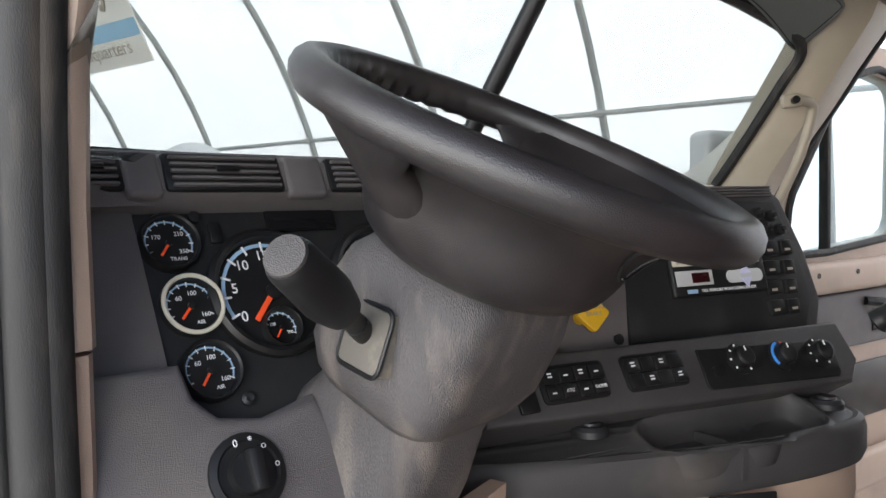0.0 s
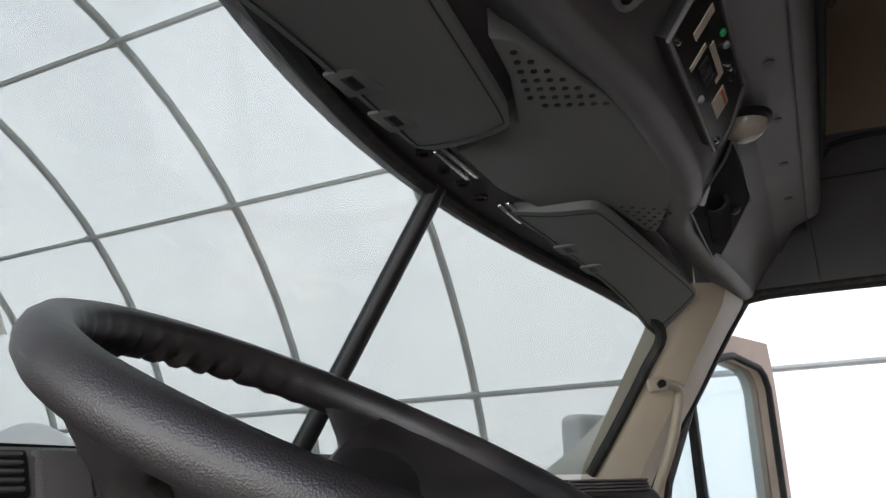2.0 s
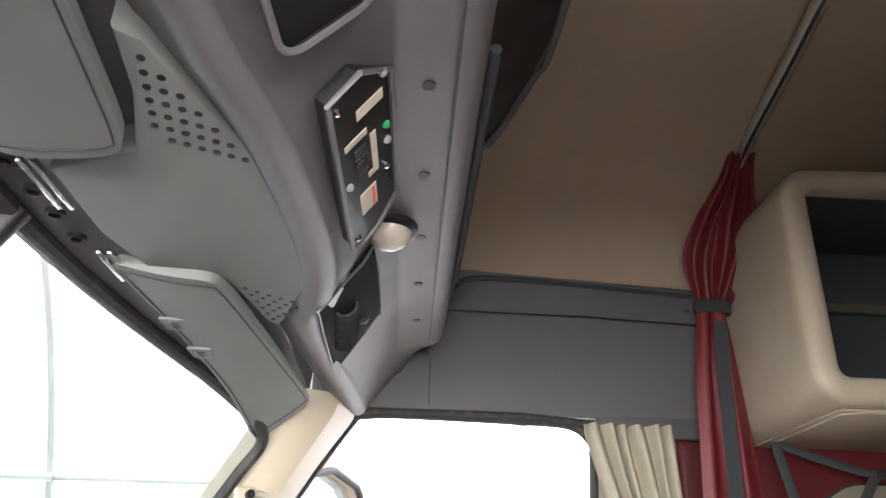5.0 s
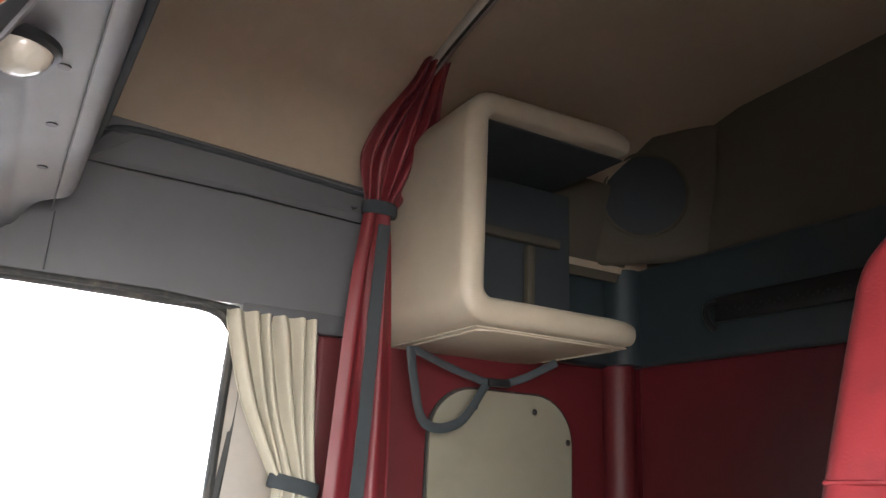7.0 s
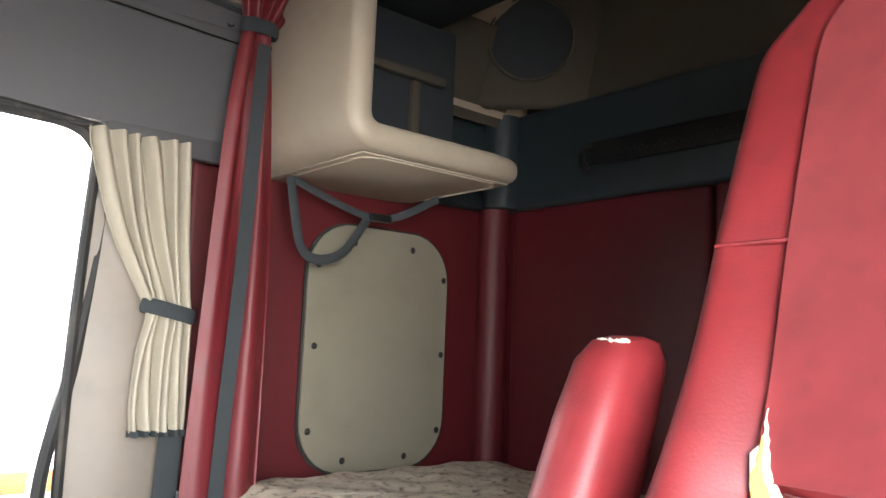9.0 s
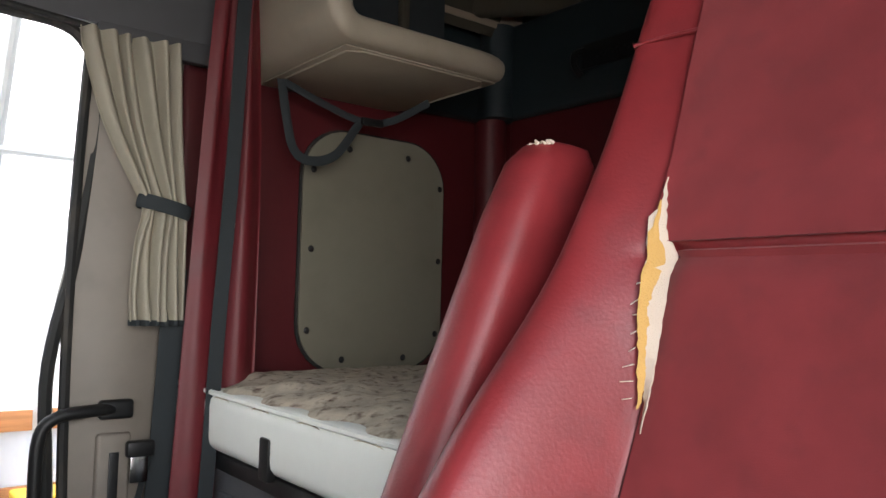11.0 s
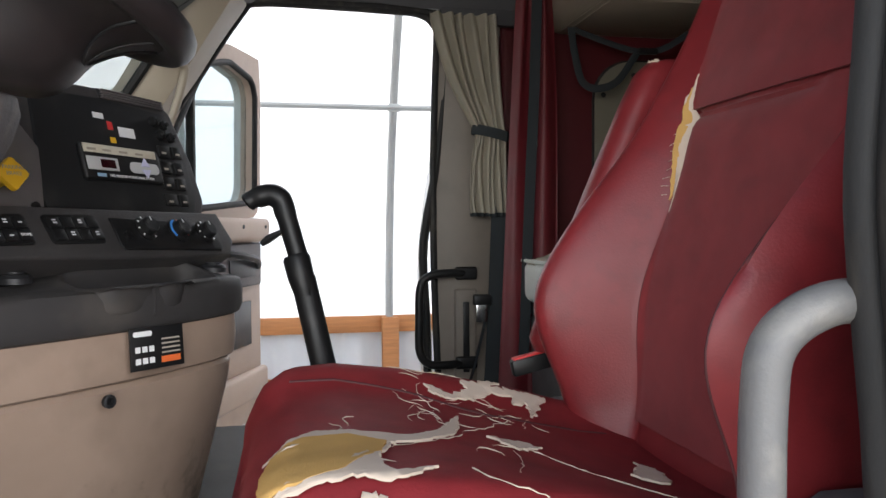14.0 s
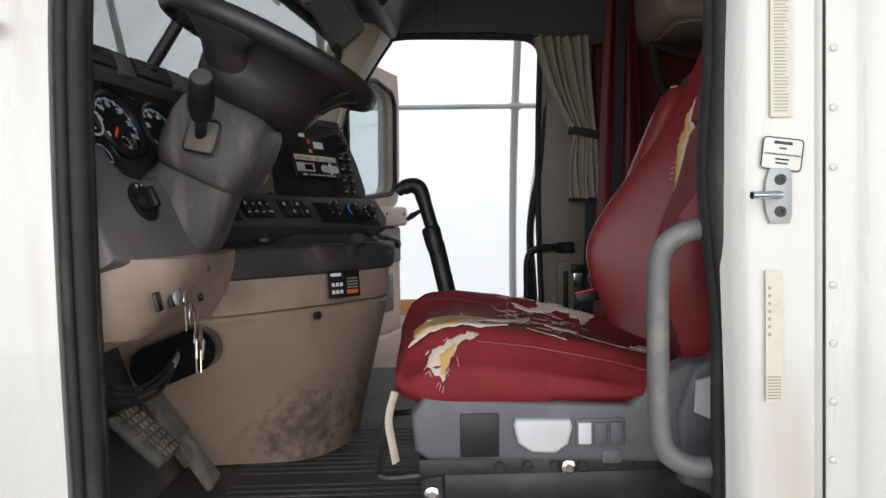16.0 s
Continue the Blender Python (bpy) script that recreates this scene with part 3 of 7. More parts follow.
part("side_panel", box((2.52, -1.02, 1.95), (2.556, -0.1, 2.95), 0.02, 4), M_REDWALL, wb)
nb = thing("wall_band", (2.0, -1.05, 2.95), "blue-grey plastic band round the sleeper, coloured darker for shade, with a long slot", "wall band", kind="structure")
part("back_band", box((0.55, -1.11, 2.945), (2.5, -1.062, 3.24), 0.015, 3), M_TEAL, nb)
part("side_band", box((2.49, -1.1, 2.945), (2.556, -0.1, 3.24), 0.015, 3), M_TEAL, nb)
part("corner", tube([(2.47, -1.05, 2.95), (2.47, -1.05, 3.235)], 0.06, 12), M_TEAL, nb)
part("slot", box((1.45, -1.063, 3.035), (2.13, -1.050, 3.105), 0.012, 2), M_BLACK, nb, "long black recessed grille")
for i in range(46):
    part("grille_hole", lathe(basis((1.5 + 0.013 * i, -1.052, 3.06 + 0.008 * (i % 2)), (1, 0, 0), (0, 0, 1)) @ pose(0, 0, 0, 180, 0, 0), [(0.003, -0.003), (0.003, 0.004), (0.0015, 0.004)], 6), M_STEEL, nb)
part("hook", tube(spline([(2.12, -1.05, 3.085), (2.125, -1.02, 3.07), (2.125, -1.018, 3.04), (2.12, -1.04, 3.015)], 4), 0.01, 8), M_BLACK, nb, "black plastic hook")

# front wall and firewall, closing the cab
single("wall_front", box((0.50, 1.45, 1.2), (2.56, 1.5, 2.6), 0.0), M_BLACK, "black firewall behind the dashboard", kind="structure")

# ---- windshield ----
def header(x):
    """Lower edge of the roof header at x: y and z."""
    d = abs(x - XC)
    e = min(d, 0.86)
    return 1.065 - 0.32 * d * d, 2.985 - 0.03 * (e / 0.5) ** 2 - max(0, e - 0.55) ** 2 * 0.4


def base(x):
    d = abs(x - XC)
    return 1.34 - 0.32 * d * d, 2.56


def ws(u, v):
    k = (u - 0.5)
    x = XC + k * (1.60 + 0.16 * (1 - v))
    (ya, za), (yb, zb) = base(x), header(x)
    return (x, ya + (yb - ya) * v, za + (zb - za) * v)


w = thing("windshield", (1.5, 1.3, 2.56), "two-piece truck windshield with a black centre post", "windshield", kind="structure")
g = part("pane", sheet(ws, 24, 6, 0.005), M_WINDSHIELD, w, "clear greenish windshield glass")
part("centre_post", tube([(XC, 1.333, 2.56), (XC, 1.058, 2.99)], 0.0165, 10), M_BLACK, w, "black centre post")
edge = [ws(1.0, v) for v in (0.0, 0.25, 0.5, 0.75, 0.93)] + [ws(u, 1.0) for u in (0.965, 0.9, 0.8, 0.65, 0.5, 0.35, 0.2, 0.1, 0.035)]
part("frame_rubber", tube(spline(edge, 4), 0.013, 8), M_RUBBER, w, "black rubber windshield gasket")
for ob in (g,):
    ob.visible_shadow = False

# roof header above the windshield and outside roof, closing the cab
single("wall_header", sheet(lambda u, v: (0.62 + 1.79 * u, header(0.62 + 1.79 * u)[0] + 0.012 - 0.02 * v, header(0.62 + 1.79 * u)[1] + 0.25 * v), 24, 3, 0.02), M_OVERHEAD, "dark roof header above the windshield", kind="structure")
single("wall_roof_outside", sheet(lambda u, v: (0.40 + 2.2 * u, 1.14 - 2.4 * v, 3.12 + 0.85 * min(1, v * 3.2) ** 0.7 * math.sin(math.pi * (0.12 + 0.76 * u)) ** 0.4), 24, 24, 0.02), M_WHITE, "white fibreglass raised roof of the truck", kind="structure")
single("wall_back_outside", box((0.42, -1.24, 1.2), (2.62, -1.20, 3.9), 0.0), M_WHITE, "white back of the sleeper", kind="structure")

# A-pillar linings
def pillar(side):
    rows = []
    for k in range(13):
        t = k / 12
        z = 2.38 + 0.60 * t
        e = Vector(ws(1.0, min(1.0, max(0.0, (z - 2.56) / 0.36))))      # inner edge at the windshield
        a = Vector((e.x + 0.004, e.y - 0.012 - 0.10 * min(0.0, z - 2.56), z))
        b = Vector((2.49, 0.0, z))
        b.y = np.interp(z, [2.38, 2.58, 2.74, 2.855, 2.94, 2.98], [1.06, 0.945, 0.835, 0.765, 0.705, 0.68])
        mid = (a + b) / 2 + Vector((-0.045, -0.045, 0))
        out = Vector((2.55, 1.2 - 0.45 * (z - 2.38), z))
        ring = [a, a * 0.7 + mid * 0.3 + Vector((-0.012, -0.006, 0)), mid, b * 0.7 + mid * 0.3 + Vector((-0.004, -0.012, 0)), b, b + Vector((0.03, 0.02, 0)), out, a + Vector((0.03, 0.05, 0))]
        rows.append([mirror_x(p) if side < 0 else tuple(p) for p in ring])
    return loft(rows)


pr = single("trim_a_pillar_right", pillar(1), M_BEIGE, "beige moulded plastic lining of the far windshield pillar", kind="structure")
part("seal", tube(spline([(2.484, float(np.interp(z, [2.38, 2.58, 2.74, 2.855, 2.94, 2.98], [1.06, 0.945, 0.835, 0.765, 0.705, 0.68])) - 0.004, z) for z in (2.40, 2.50, 2.60, 2.70, 2.80, 2.88, 2.95, 2.975)], 4), 0.0085, 8), M_BLACK, pr, "black rubber door seal")
def near_pillar(levels):
    return loft([[(x - 0.035, y + 0.004, z), (x - 0.022, y - 0.006, z), (x - 0.010, y - 0.004, z), (x - 0.001, y + 0.006, z), (x - 0.001, y + 0.04, z), (x - 0.04, y + 0.05, z)] for z, x, y in levels])


single("trim_a_pillar_left", near_pillar([(2.416, 0.660, 1.064), (2.52, 0.660, 1.064), (2.62, 0.660, 1.056), (2.72, 0.664, 1.03), (2.80, 0.672, 0.98), (2.88, 0.685, 0.91), (2.94, 0.70, 0.85)]), M_TRIMTAN, "tan moulded plastic lining of the near windshield pillar", kind="structure")
single("trim_kick_panel_left", join(near_pillar([(1.70, 0.646, 1.066), (2.2, 0.656, 1.066), (2.412, 0.658, 1.066)]), box((0.635, 1.08, 1.70), (0.652, 1.40, 2.20), 0.003)), M_TRIMTAN, "tan plastic kick panel below the near pillar", kind="structure")
gr = thing("grab_handle", (2.3, 0.87, 2.5), "beige plastic grab handle screwed to the windshield pillar", "grab handle")
part("grip", tube(spline([(2.278, 0.888, 2.748), (2.30, 0.872, 2.748), (2.328, 0.858, 2.742), (2.338, 0.858, 2.715), (2.338, 0.885, 2.62), (2.345, 0.935, 2.51), (2.352, 0.975, 2.42)], 5), 0.012, 10), M_BEIGE, gr)
part("plate", obox(basis((2.272, 0.893, 2.745), (0.55, -0.8, 0.1), (0.1, 0.05, 1)), (-0.022, -0.016, -0.006), (0.022, 0.016, 0.012), 0.006), M_BEIGE, gr)
part("screw", lathe(basis((2.266, 0.884, 2.745), (0.55, -0.8, 0.1), (0.1, 0.05, 1)), [(0.009, 0), (0.009, 0.014), (0.004, 0.014), (0, 0.010)], 12), M_BLACK, gr, "dark recessed screw")

# ---- passenger side: header panel, pillar, open door ----
hp = thing("header_panel", (2.44, 0.2, 2.96), "dark blue-grey plastic panel above the passenger door", "header panel", kind="structure")
part("panel", sheet(lambda u, v: (2.455 - 0.042 * v, 0.80 - 0.95 * u, 2.968 + 0.262 * v), 12, 4, 0.02), M_NAVY, hp)
part("ledge", sheet(lambda u, v: (2.412 - 0.022 * v - 0.012 * v * v, 0.49 - 0.64 * u, 3.226 + 0.085 * v - 0.04 * u * v), 12, 3, 0.02), M_NAVY, hp)
part("lower_strip", box((2.452, -0.15, 2.925), (2.478, 0.112, 2.974), 0.003), M_NAVY, hp)
part("edge_strip", tube([(2.452, 0.78, 2.93), (2.453, 0.66, 2.968), (2.455, 0.3, 2.968), (2.455, 0.12, 2.955)], 0.008, 8), M_RUBBER, hp, "dark piping along the door frame")
# lip in a dark colour that paints the shadow along the liner's edge
part("liner_lip_shade", tube(spline([(1.30, 0.488, 3.112), (1.9, 0.488, 3.13), (2.20, 0.487, 3.175), (2.33, 0.476, 3.235), (2.378, 0.44, 3.283), (2.383, 0.36, 3.292), (2.385, 0.15, 3.284), (2.388, -0.14, 3.266)], 6), 0.007, 10), M_STRAP, hp, "rounded lip round the headliner, coloured dark as its shadow edge")
part("corner_fillet", sheet(lambda u, v: (2.40 - 0.17 * (1 - u) ** 2 * (1 - v) + 0.004 * v, 0.497 - 0.12 * u * u * (1 - v), 3.205 + 0.085 * (1 - v) * (1 - 0.4 * (1 - u))), 10, 6, 0.01), M_NAVY, hp, "curved dark corner filler")
part("ledge_seam", tube([(2.4005, 0.50, 3.210), (2.4035, 0.15, 3.208), (2.406, -0.14, 3.198)], 0.0022, 6), M_BLACK, hp)
part("seam", box((2.434, 0.519, 2.98), (2.4565, 0.5215, 3.22), 0), M_BLACK, hp)
part("screw", lathe(basis((2.408, -0.117, 3.238), (0, 1, 0), (0, 0, 1)) @ pose(0, 0, 0, 180, 0, 0), [(0.008, -0.004), (0.008, 0.004), (0.004, 0.002)], 10), M_BLACK, hp)

bpr = thing("door_pillar", (2.47, 0.05, 1.7), "tan plastic door pillar with a belt reel and a height slider", "door pillar", kind="structure")
part("lining", sheet(lambda u, v: (2.505 - 0.025 * math.sin(math.pi * v), 0.115 - 0.19 * v + 0.02 * math.sin(u * 3), 1.68 + 1.27 * u), 16, 6, 0.03), M_PILLAR, bpr)
part("edge_seal", tube([(2.468, 0.118 + 0.02 * math.sin(k / 16 * 3), 1.68 + 1.27 * k / 16) for k in range(17)], 0.011, 8), M_RUBBER, bpr, "black rubber edge seal")
part("slider", box((2.44, 0.005, 1.80), (2.478, 0.075, 2.10), 0.008, 3), M_PILLAR, bpr, "tan belt height slider")
part("slot", box((2.437, 0.03, 1.84), (2.441, 0.05, 2.06), 0.001), M_BLACK, bpr)
gh = thing("pillar_grab_bar", (2.43, 0.1, 1.86), "black bent tube grab bar on the passenger door pillar", "grab bar")
part("bar", tube(spline([(2.45, 0.03, 2.15), (2.425, 0.09, 2.152), (2.42, 0.155, 2.145), (2.42, 0.188, 2.11), (2.42, 0.192, 2.0), (2.42, 0.19, 1.91), (2.42, 0.16, 1.873), (2.425, 0.10, 1.868), (2.45, 0.04, 1.87)], 5), 0.013, 10), M_BLACK, gh)
for z in (2.15, 1.87):
    part("foot", box((2.43, 0.005, z - 0.02), (2.455, 0.075, z + 0.02), 0.008, 3), M_BLACK, gh, "black moulded foot")
sb = thing("seat_belt", (2.44, -0.02, 1.75), "black seat belt webbing with a metal tongue", "seat belt")
part("webbing", sheet(lambda u, v: (2.435 - 0.012 * math.sin(u * 3), -0.035 - 0.035 * u + 0.05 * (v - 0.5), 1.70 + 0.75 * u), 12, 3, 0.003), M_STRAP, sb)
part("tongue_plate", box((2.400, -0.032, 2.052), (2.424, 0.024, 2.085), 0.005), M_BLACK, sb)
part("tongue", box((2.404, -0.020, 2.0), (2.409, 0.016, 2.06), 0.002), M_CHROME, sb, "shiny metal belt tongue")
part("slack", tube(spline([(2.43, -0.03, 2.05), (2.425, -0.005, 1.95), (2.43, 0.02, 1.85), (2.44, 0.05, 1.75)], 5), 0.018, 6, flat=0.12), M_STRAP, sb)

# the passenger door stands wide open, hinged at its front edge
d1 = thing("door_1", (2.60, 1.03, 1.45), "open passenger door, tan lining, white frame and tinted window", "door", kind="structure")
DM = basis((2.60, 1.035, 0), (0.935, -0.34, 0), (0, 0, 1))          # local x towards the free edge, y up, z into the cab side


def ring_prism(m, outer, inner, z0, z1):
    n = len(outer)
    rings = [[m @ Vector((x, y, z)) for x, y in r] for z, r in ((z0, inner), (z1, inner), (z1, outer), (z0, outer))]
    return loft(rings, loop=True)


def resample(pts, n=48):
    p = [Vector((x, y, 0)) for x, y in pts]
    p.append(p[0])
    ls = [(b - a).length for a, b in zip(p, p[1:])]
    tot, out = sum(ls), []
    for k in range(n):
        d = tot * k / n
        for i, l in enumerate(ls):
            if d <= l:
                q = p[i].lerp(p[i + 1], d / l)
                out.append((q.x, q.y))
                break
            d -= l
    return out


win_in = resample([(0.30, 2.36), (0.80, 2.40), (0.835, 2.45), (0.85, 2.84), (0.82, 2.90), (0.60, 2.93), (0.40, 2.88), (0.10, 2.52), (0.08, 2.40), (0.12, 2.36)])
win_out = resample([(0.30, 2.31), (0.86, 2.34), (0.90, 2.45), (0.915, 2.86), (0.90, 3.0), (0.62, 3.0), (0.36, 2.95), (0.02, 2.54), (0.0, 2.36), (0.04, 2.31)])
part("window_frame", ring_prism(DM, win_out, win_in, -0.03, 0.03), M_TRIMTAN, d1, "tan window surround")
part("outer_frame", ring_prism(DM, [(x * 1.02 + 0.012, y + 0.012) for x, y in win_out], win_in, -0.06, -0.03), M_WHITE, d1, "white painted outer frame")
part("window_gasket", tube([DM @ Vector((x, y, 0.032)) for x, y in win_in], 0.012, 8, closed=True), M_RUBBER, d1)
pane = part("window_pane", prism(DM, win_in, -0.012, -0.006), M_DOORGLASS, d1, "blue-green tinted side window")
pane.visible_shadow = False
part("vent_bar", obox(DM, (0.33, 2.36, -0.01), (0.35, 2.80, 0.02), 0.004), M_RUBBER, d1, "black divider bar")
part("skin", obox(DM, (0.0, 1.45, -0.075), (0.925, 2.34, -0.03), 0.012), M_WHITE, d1, "white outer skin")
part("lining", obox(DM, (0.01, 1.50, -0.03), (0.92, 2.33, 0.02), 0.014, 3), M_TRIMTAN, d1, "tan plastic door lining")
part("armrest", obox(DM, (0.10, 2.24, 0.018), (0.90, 2.335, 0.075), 0.02, 3), M_TRIMTAN, d1, "tan padded ledge")
part("grip_panel", obox(DM, (0.06, 2.06, 0.02), (0.87, 2.235, 0.045), 0.02, 3), M_DASH, d1, "grey grip panel")
# grip recess and map pocket are flat slabs, black for their inner shade
part("grip_recess_shade", obox(DM, (0.55, 2.10, 0.046), (0.80, 2.17, 0.05), 0.0015), M_BLACK, d1)
part("door_pull", tube([DM @ Vector(q) for q in spline([(0.50, 2.20, 0.05), (0.58, 2.19, 0.085), (0.72, 2.17, 0.085), (0.82, 2.14, 0.05)], 5)], 0.014, 8), M_BLACK, d1, "black pull handle")
part("map_pocket_shade", obox(DM, (0.15, 1.82, 0.02), (0.80, 2.0, 0.028), 0.0035), M_BLACK, d1, "black slab painted as the shaded inside of a door pocket")
part("lower_ledge", obox(DM, (0.05, 1.60, 0.02), (0.90, 1.72, 0.06), 0.018, 3), M_TRIMTAN, d1)
for x in (0.18, 0.40, 0.62, 0.84):
    part("screw", lathe(DM @ Matrix.Translation((x, 2.30, 0.076)), [(0.008, -0.002), (0.008, 0.002), (0.003, 0.001)], 8), M_BLACK, d1)

# side mirror seen through the windshield
mi = thing("side_mirror", (2.92, 1.24, 2.44), "white and grey truck side mirror outside the windshield", "mirror")
part("housing", obox(basis((2.92, 1.24, 2.60), (0.9, -0.42, 0), (0, 0, 1)), (-0.08, -0.15, -0.05), (0.08, 0.15, 0.05), 0.03, 4), M_LIGHTGREY, mi)
part("arm", tube(spline([(2.92, 1.26, 2.47), (2.85, 1.2, 2.42), (2.62, 1.1, 2.40)], 5), 0.014, 8), M_BLACK, mi)

# ---- overhead console, visors, header ----
oc = thing("overhead_console", (1.5, 0.75, 2.92), "dark grey overhead console with switch panel and open cubbies", "overhead console", kind="structure")
# front tray behind the windshield header
part("front_tray", sheet(lambda u, v: (0.56 + 1.9 * u, (header(0.56 + 1.9 * u)[0] - 0.004) * (1 - v) + 0.80 * v, header(0.56 + 1.9 * u)[1] * (1 - v) + 2.985 * v + 0.012), 24, 3, 0.012), M_OVERHEAD, oc)
for x in (1.37, 1.44, 1.50, 1.57):
    part("tray_hole", lathe(pose(x, 1.015, 2.985, 180), [(0.013, -0.003), (0.013, 0.003), (0.008, 0.0035), (0.008, -0.002)], 12), M_BLACK, oc)
for x0, x1 in ((1.33, 1.44), (1.56, 1.66)):
    part("chrome_strip", box((x0, 0.962, 2.960), (x1, 0.969, 2.968), 0.002), M_CHROME, oc, "thin bright strip")
    part("chrome_strip", box((x0, 0.976, 2.960), (x1, 0.983, 2.968), 0.002), M_CHROME, oc, "thin bright strip")
# middle panel with perforated wings
MID = [(1.345, 0.953), (1.30, 0.85), (1.20, 0.822), (1.114, 0.812), (1.13, 0.792), (1.294, 0.735), (1.45, 0.718), (1.633, 0.716), (1.70, 0.739), (1.80, 0.772), (1.826, 0.786), (1.80, 0.80), (1.65, 0.825), (1.611, 0.925), (1.50, 0.953)]
part("middle_panel", prism(pose(0, 0, 2.99, 180), [(x, -y) for x, y in MID], -0.02, 0.030, 0.004), M_VISOR, oc, "flat grey textured centre panel")


def lip(x):
    """Rear lip of the console at x."""
    return smooth(x, [0.56, 0.80, 0.96, 1.12, 1.27, 1.45, 1.60, 1.72, 1.82, 2.0, 2.26, 2.44], [0.765, 0.768, 0.765, 0.752, 0.722, 0.706, 0.704, 0.722, 0.745, 0.736, 0.712, 0.70])


def console(u, v):
    x = 0.56 + 1.89 * u
    y0 = lip(x)
    prof = [(y0 + 0.050, 2.985), (y0 + 0.022, 2.966), (y0 + 0.006, 2.9555), (y0 - 0.012, 2.953), (y0 - 0.030, 2.962), (y0 - 0.040, 2.980), (0.608, 3.046), (0.592, 3.058),
            (0.565, 3.062), (0.54, 3.0645), (0.516, 3.069), (0.501, 3.084), (0.495, 3.12), (0.493, 3.22)]
    p = spline([(0, a, b) for a, b in prof], 3)
    q = p[round(v * (len(p) - 1))]
    side = max(0.0, x - 2.2) / 0.25
    z = q.z + (0.13 * side ** 2 if v > 0.55 else 0.0) * min(1, (v - 0.55) / 0.2 if v > 0.55 else 0)
    return (x, q.y, z)


part("roof_moulding", sheet(console, 60, 39, 0.010), M_OVERHEAD, oc, "grey moulded header with a rounded lip", sharp=70)
part("band_seam", box((0.62, 0.5285, 3.060), (2.30, 0.5305, 3.066), 0), M_BLACK, oc)
for i in range(7):
    part("screw", lathe(pose(0.925 + 0.19 * i, 0.56, 3.0622, 180), [(0.008, -0.006), (0.008, 0.0012), (0.0, 0.0013)], 10), M_BLACK, oc)
# cubby slab coloured black for its inner shade, switch panel, side cubby, dome lamp
sw = basis((1.365, 0.630, 3.012), (1, -0.02, 0), (0, -0.60, 0.80))
part("cubby", obox(basis((1.065, 0.660, 3.006), (1, -0.05, 0), (0, -0.72, 0.69)), (-0.108, -0.047, -0.004), (0.080, 0.05, 0.012), 0.01, 3), M_HOLLOW_SHADE, oc, "black slab painted as the cubby's shaded inside")
part("cubby_rim", tube([basis((1.065, 0.660, 3.006), (1, -0.05, 0), (0, -0.72, 0.69)) @ Vector((x, y, 0.013)) for x, y in rounded(0.195, 0.105, 0.025, 5, -0.014, 0.003)], 0.0035, 6, closed=True), M_OVERHEAD, oc)
# solid block below the roof, black for the shade inside a cubby
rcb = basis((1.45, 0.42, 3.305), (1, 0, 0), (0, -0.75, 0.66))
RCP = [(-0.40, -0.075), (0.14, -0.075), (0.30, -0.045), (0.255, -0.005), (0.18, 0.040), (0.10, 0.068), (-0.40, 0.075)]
part("roof_cubby_shade", prism(rcb, RCP, -0.17, 0.0, 0.006), M_BLACK, oc, "black block painted as a shaded cubby in the roof front")
part("roof_cubby_rim", tube(spline([rcb @ Vector((x, y, 0.002)) for x, y in RCP[2:]], 4), 0.007, 8), M_NAVY, oc)
pan = part("switch_panel", prism(sw, [(-0.14, -0.044), (0.165, -0.044), (0.178, -0.03), (0.172, 0.0), (0.135, 0.040), (-0.11, 0.040), (-0.145, 0.0)], -0.01, 0.009, 0.003), M_BLACK, oc, "black switch panel with cream labels")
for a, c in (((-0.098, -0.012), (-0.082, 0.028)), ((-0.058, -0.034), (-0.048, 0.0)), ((-0.040, 0.004), (0.030, 0.013)), ((0.030, -0.004), (0.040, 0.013)), ((0.062, -0.022), (0.110, 0.006))):
    part("label_strip", obox(sw, (a[0], a[1], 0.0092), (c[0], c[1], 0.0102), 0), M_STICKER, pan)
part("label_mark", obox(sw, (0.066, -0.002, 0.0103), (0.106, 0.003, 0.0107), 0), M_ORANGE, pan)
for x, y, mt in ((-0.03, 0.030, M_GREEN), (0.0, 0.030, M_PIPE), (0.05, 0.026, M_CHROME), (0.075, 0.024, M_BLACK), (-0.12, 0.030, M_PIPE), (0.150, -0.036, M_CHROME), (-0.125, -0.036, M_CHROME), (0.02, -0.036, M_PIPE)):
    part("indicator", lathe(sw @ Matrix.Translation((x, y, 0.009)), [(0.005, 0), (0.005, 0.003), (0.003, 0.005), (0, 0.0055)], 10), mt, pan)
for k in range(7):
    part("terminal", obox(sw, (-0.035 + 0.008 * k, -0.022, 0.009), (-0.031 + 0.008 * k, -0.004, 0.012), 0.0005), M_PANEL, pan)
part("panel_rim", tube([sw @ Vector((x, y, 0.009)) for x, y in [(-0.143, -0.046), (0.168, -0.046), (0.181, -0.03), (0.175, 0.002), (0.137, 0.043), (-0.112, 0.043), (-0.148, 0.0)]], 0.0035, 6, closed=True), M_OVERHEAD, pan)
sv = basis((1.93, 0.657, 3.005), (1, 0.055, -0.012), (0, -0.80, 0.60))
CUB = [(-0.275, 0.004), (-0.255, -0.012), (-0.188, -0.064), (-0.165, -0.068), (0.09, -0.057), (0.112, -0.052), (0.10, -0.044), (-0.025, 0.012), (-0.05, 0.018)]
CUB = [(-0.09 + (x + 0.09) * 1.18, -0.026 + (y + 0.026) * 1.38) for x, y in CUB]
# solid slab on the console; its black is the opening's shade
part("side_cubby_shade", prism(sv, CUB, -0.01, 0.0085, 0.002), M_HOLLOW_SHADE, oc, "black slab painted as the side cubby's shaded inside")
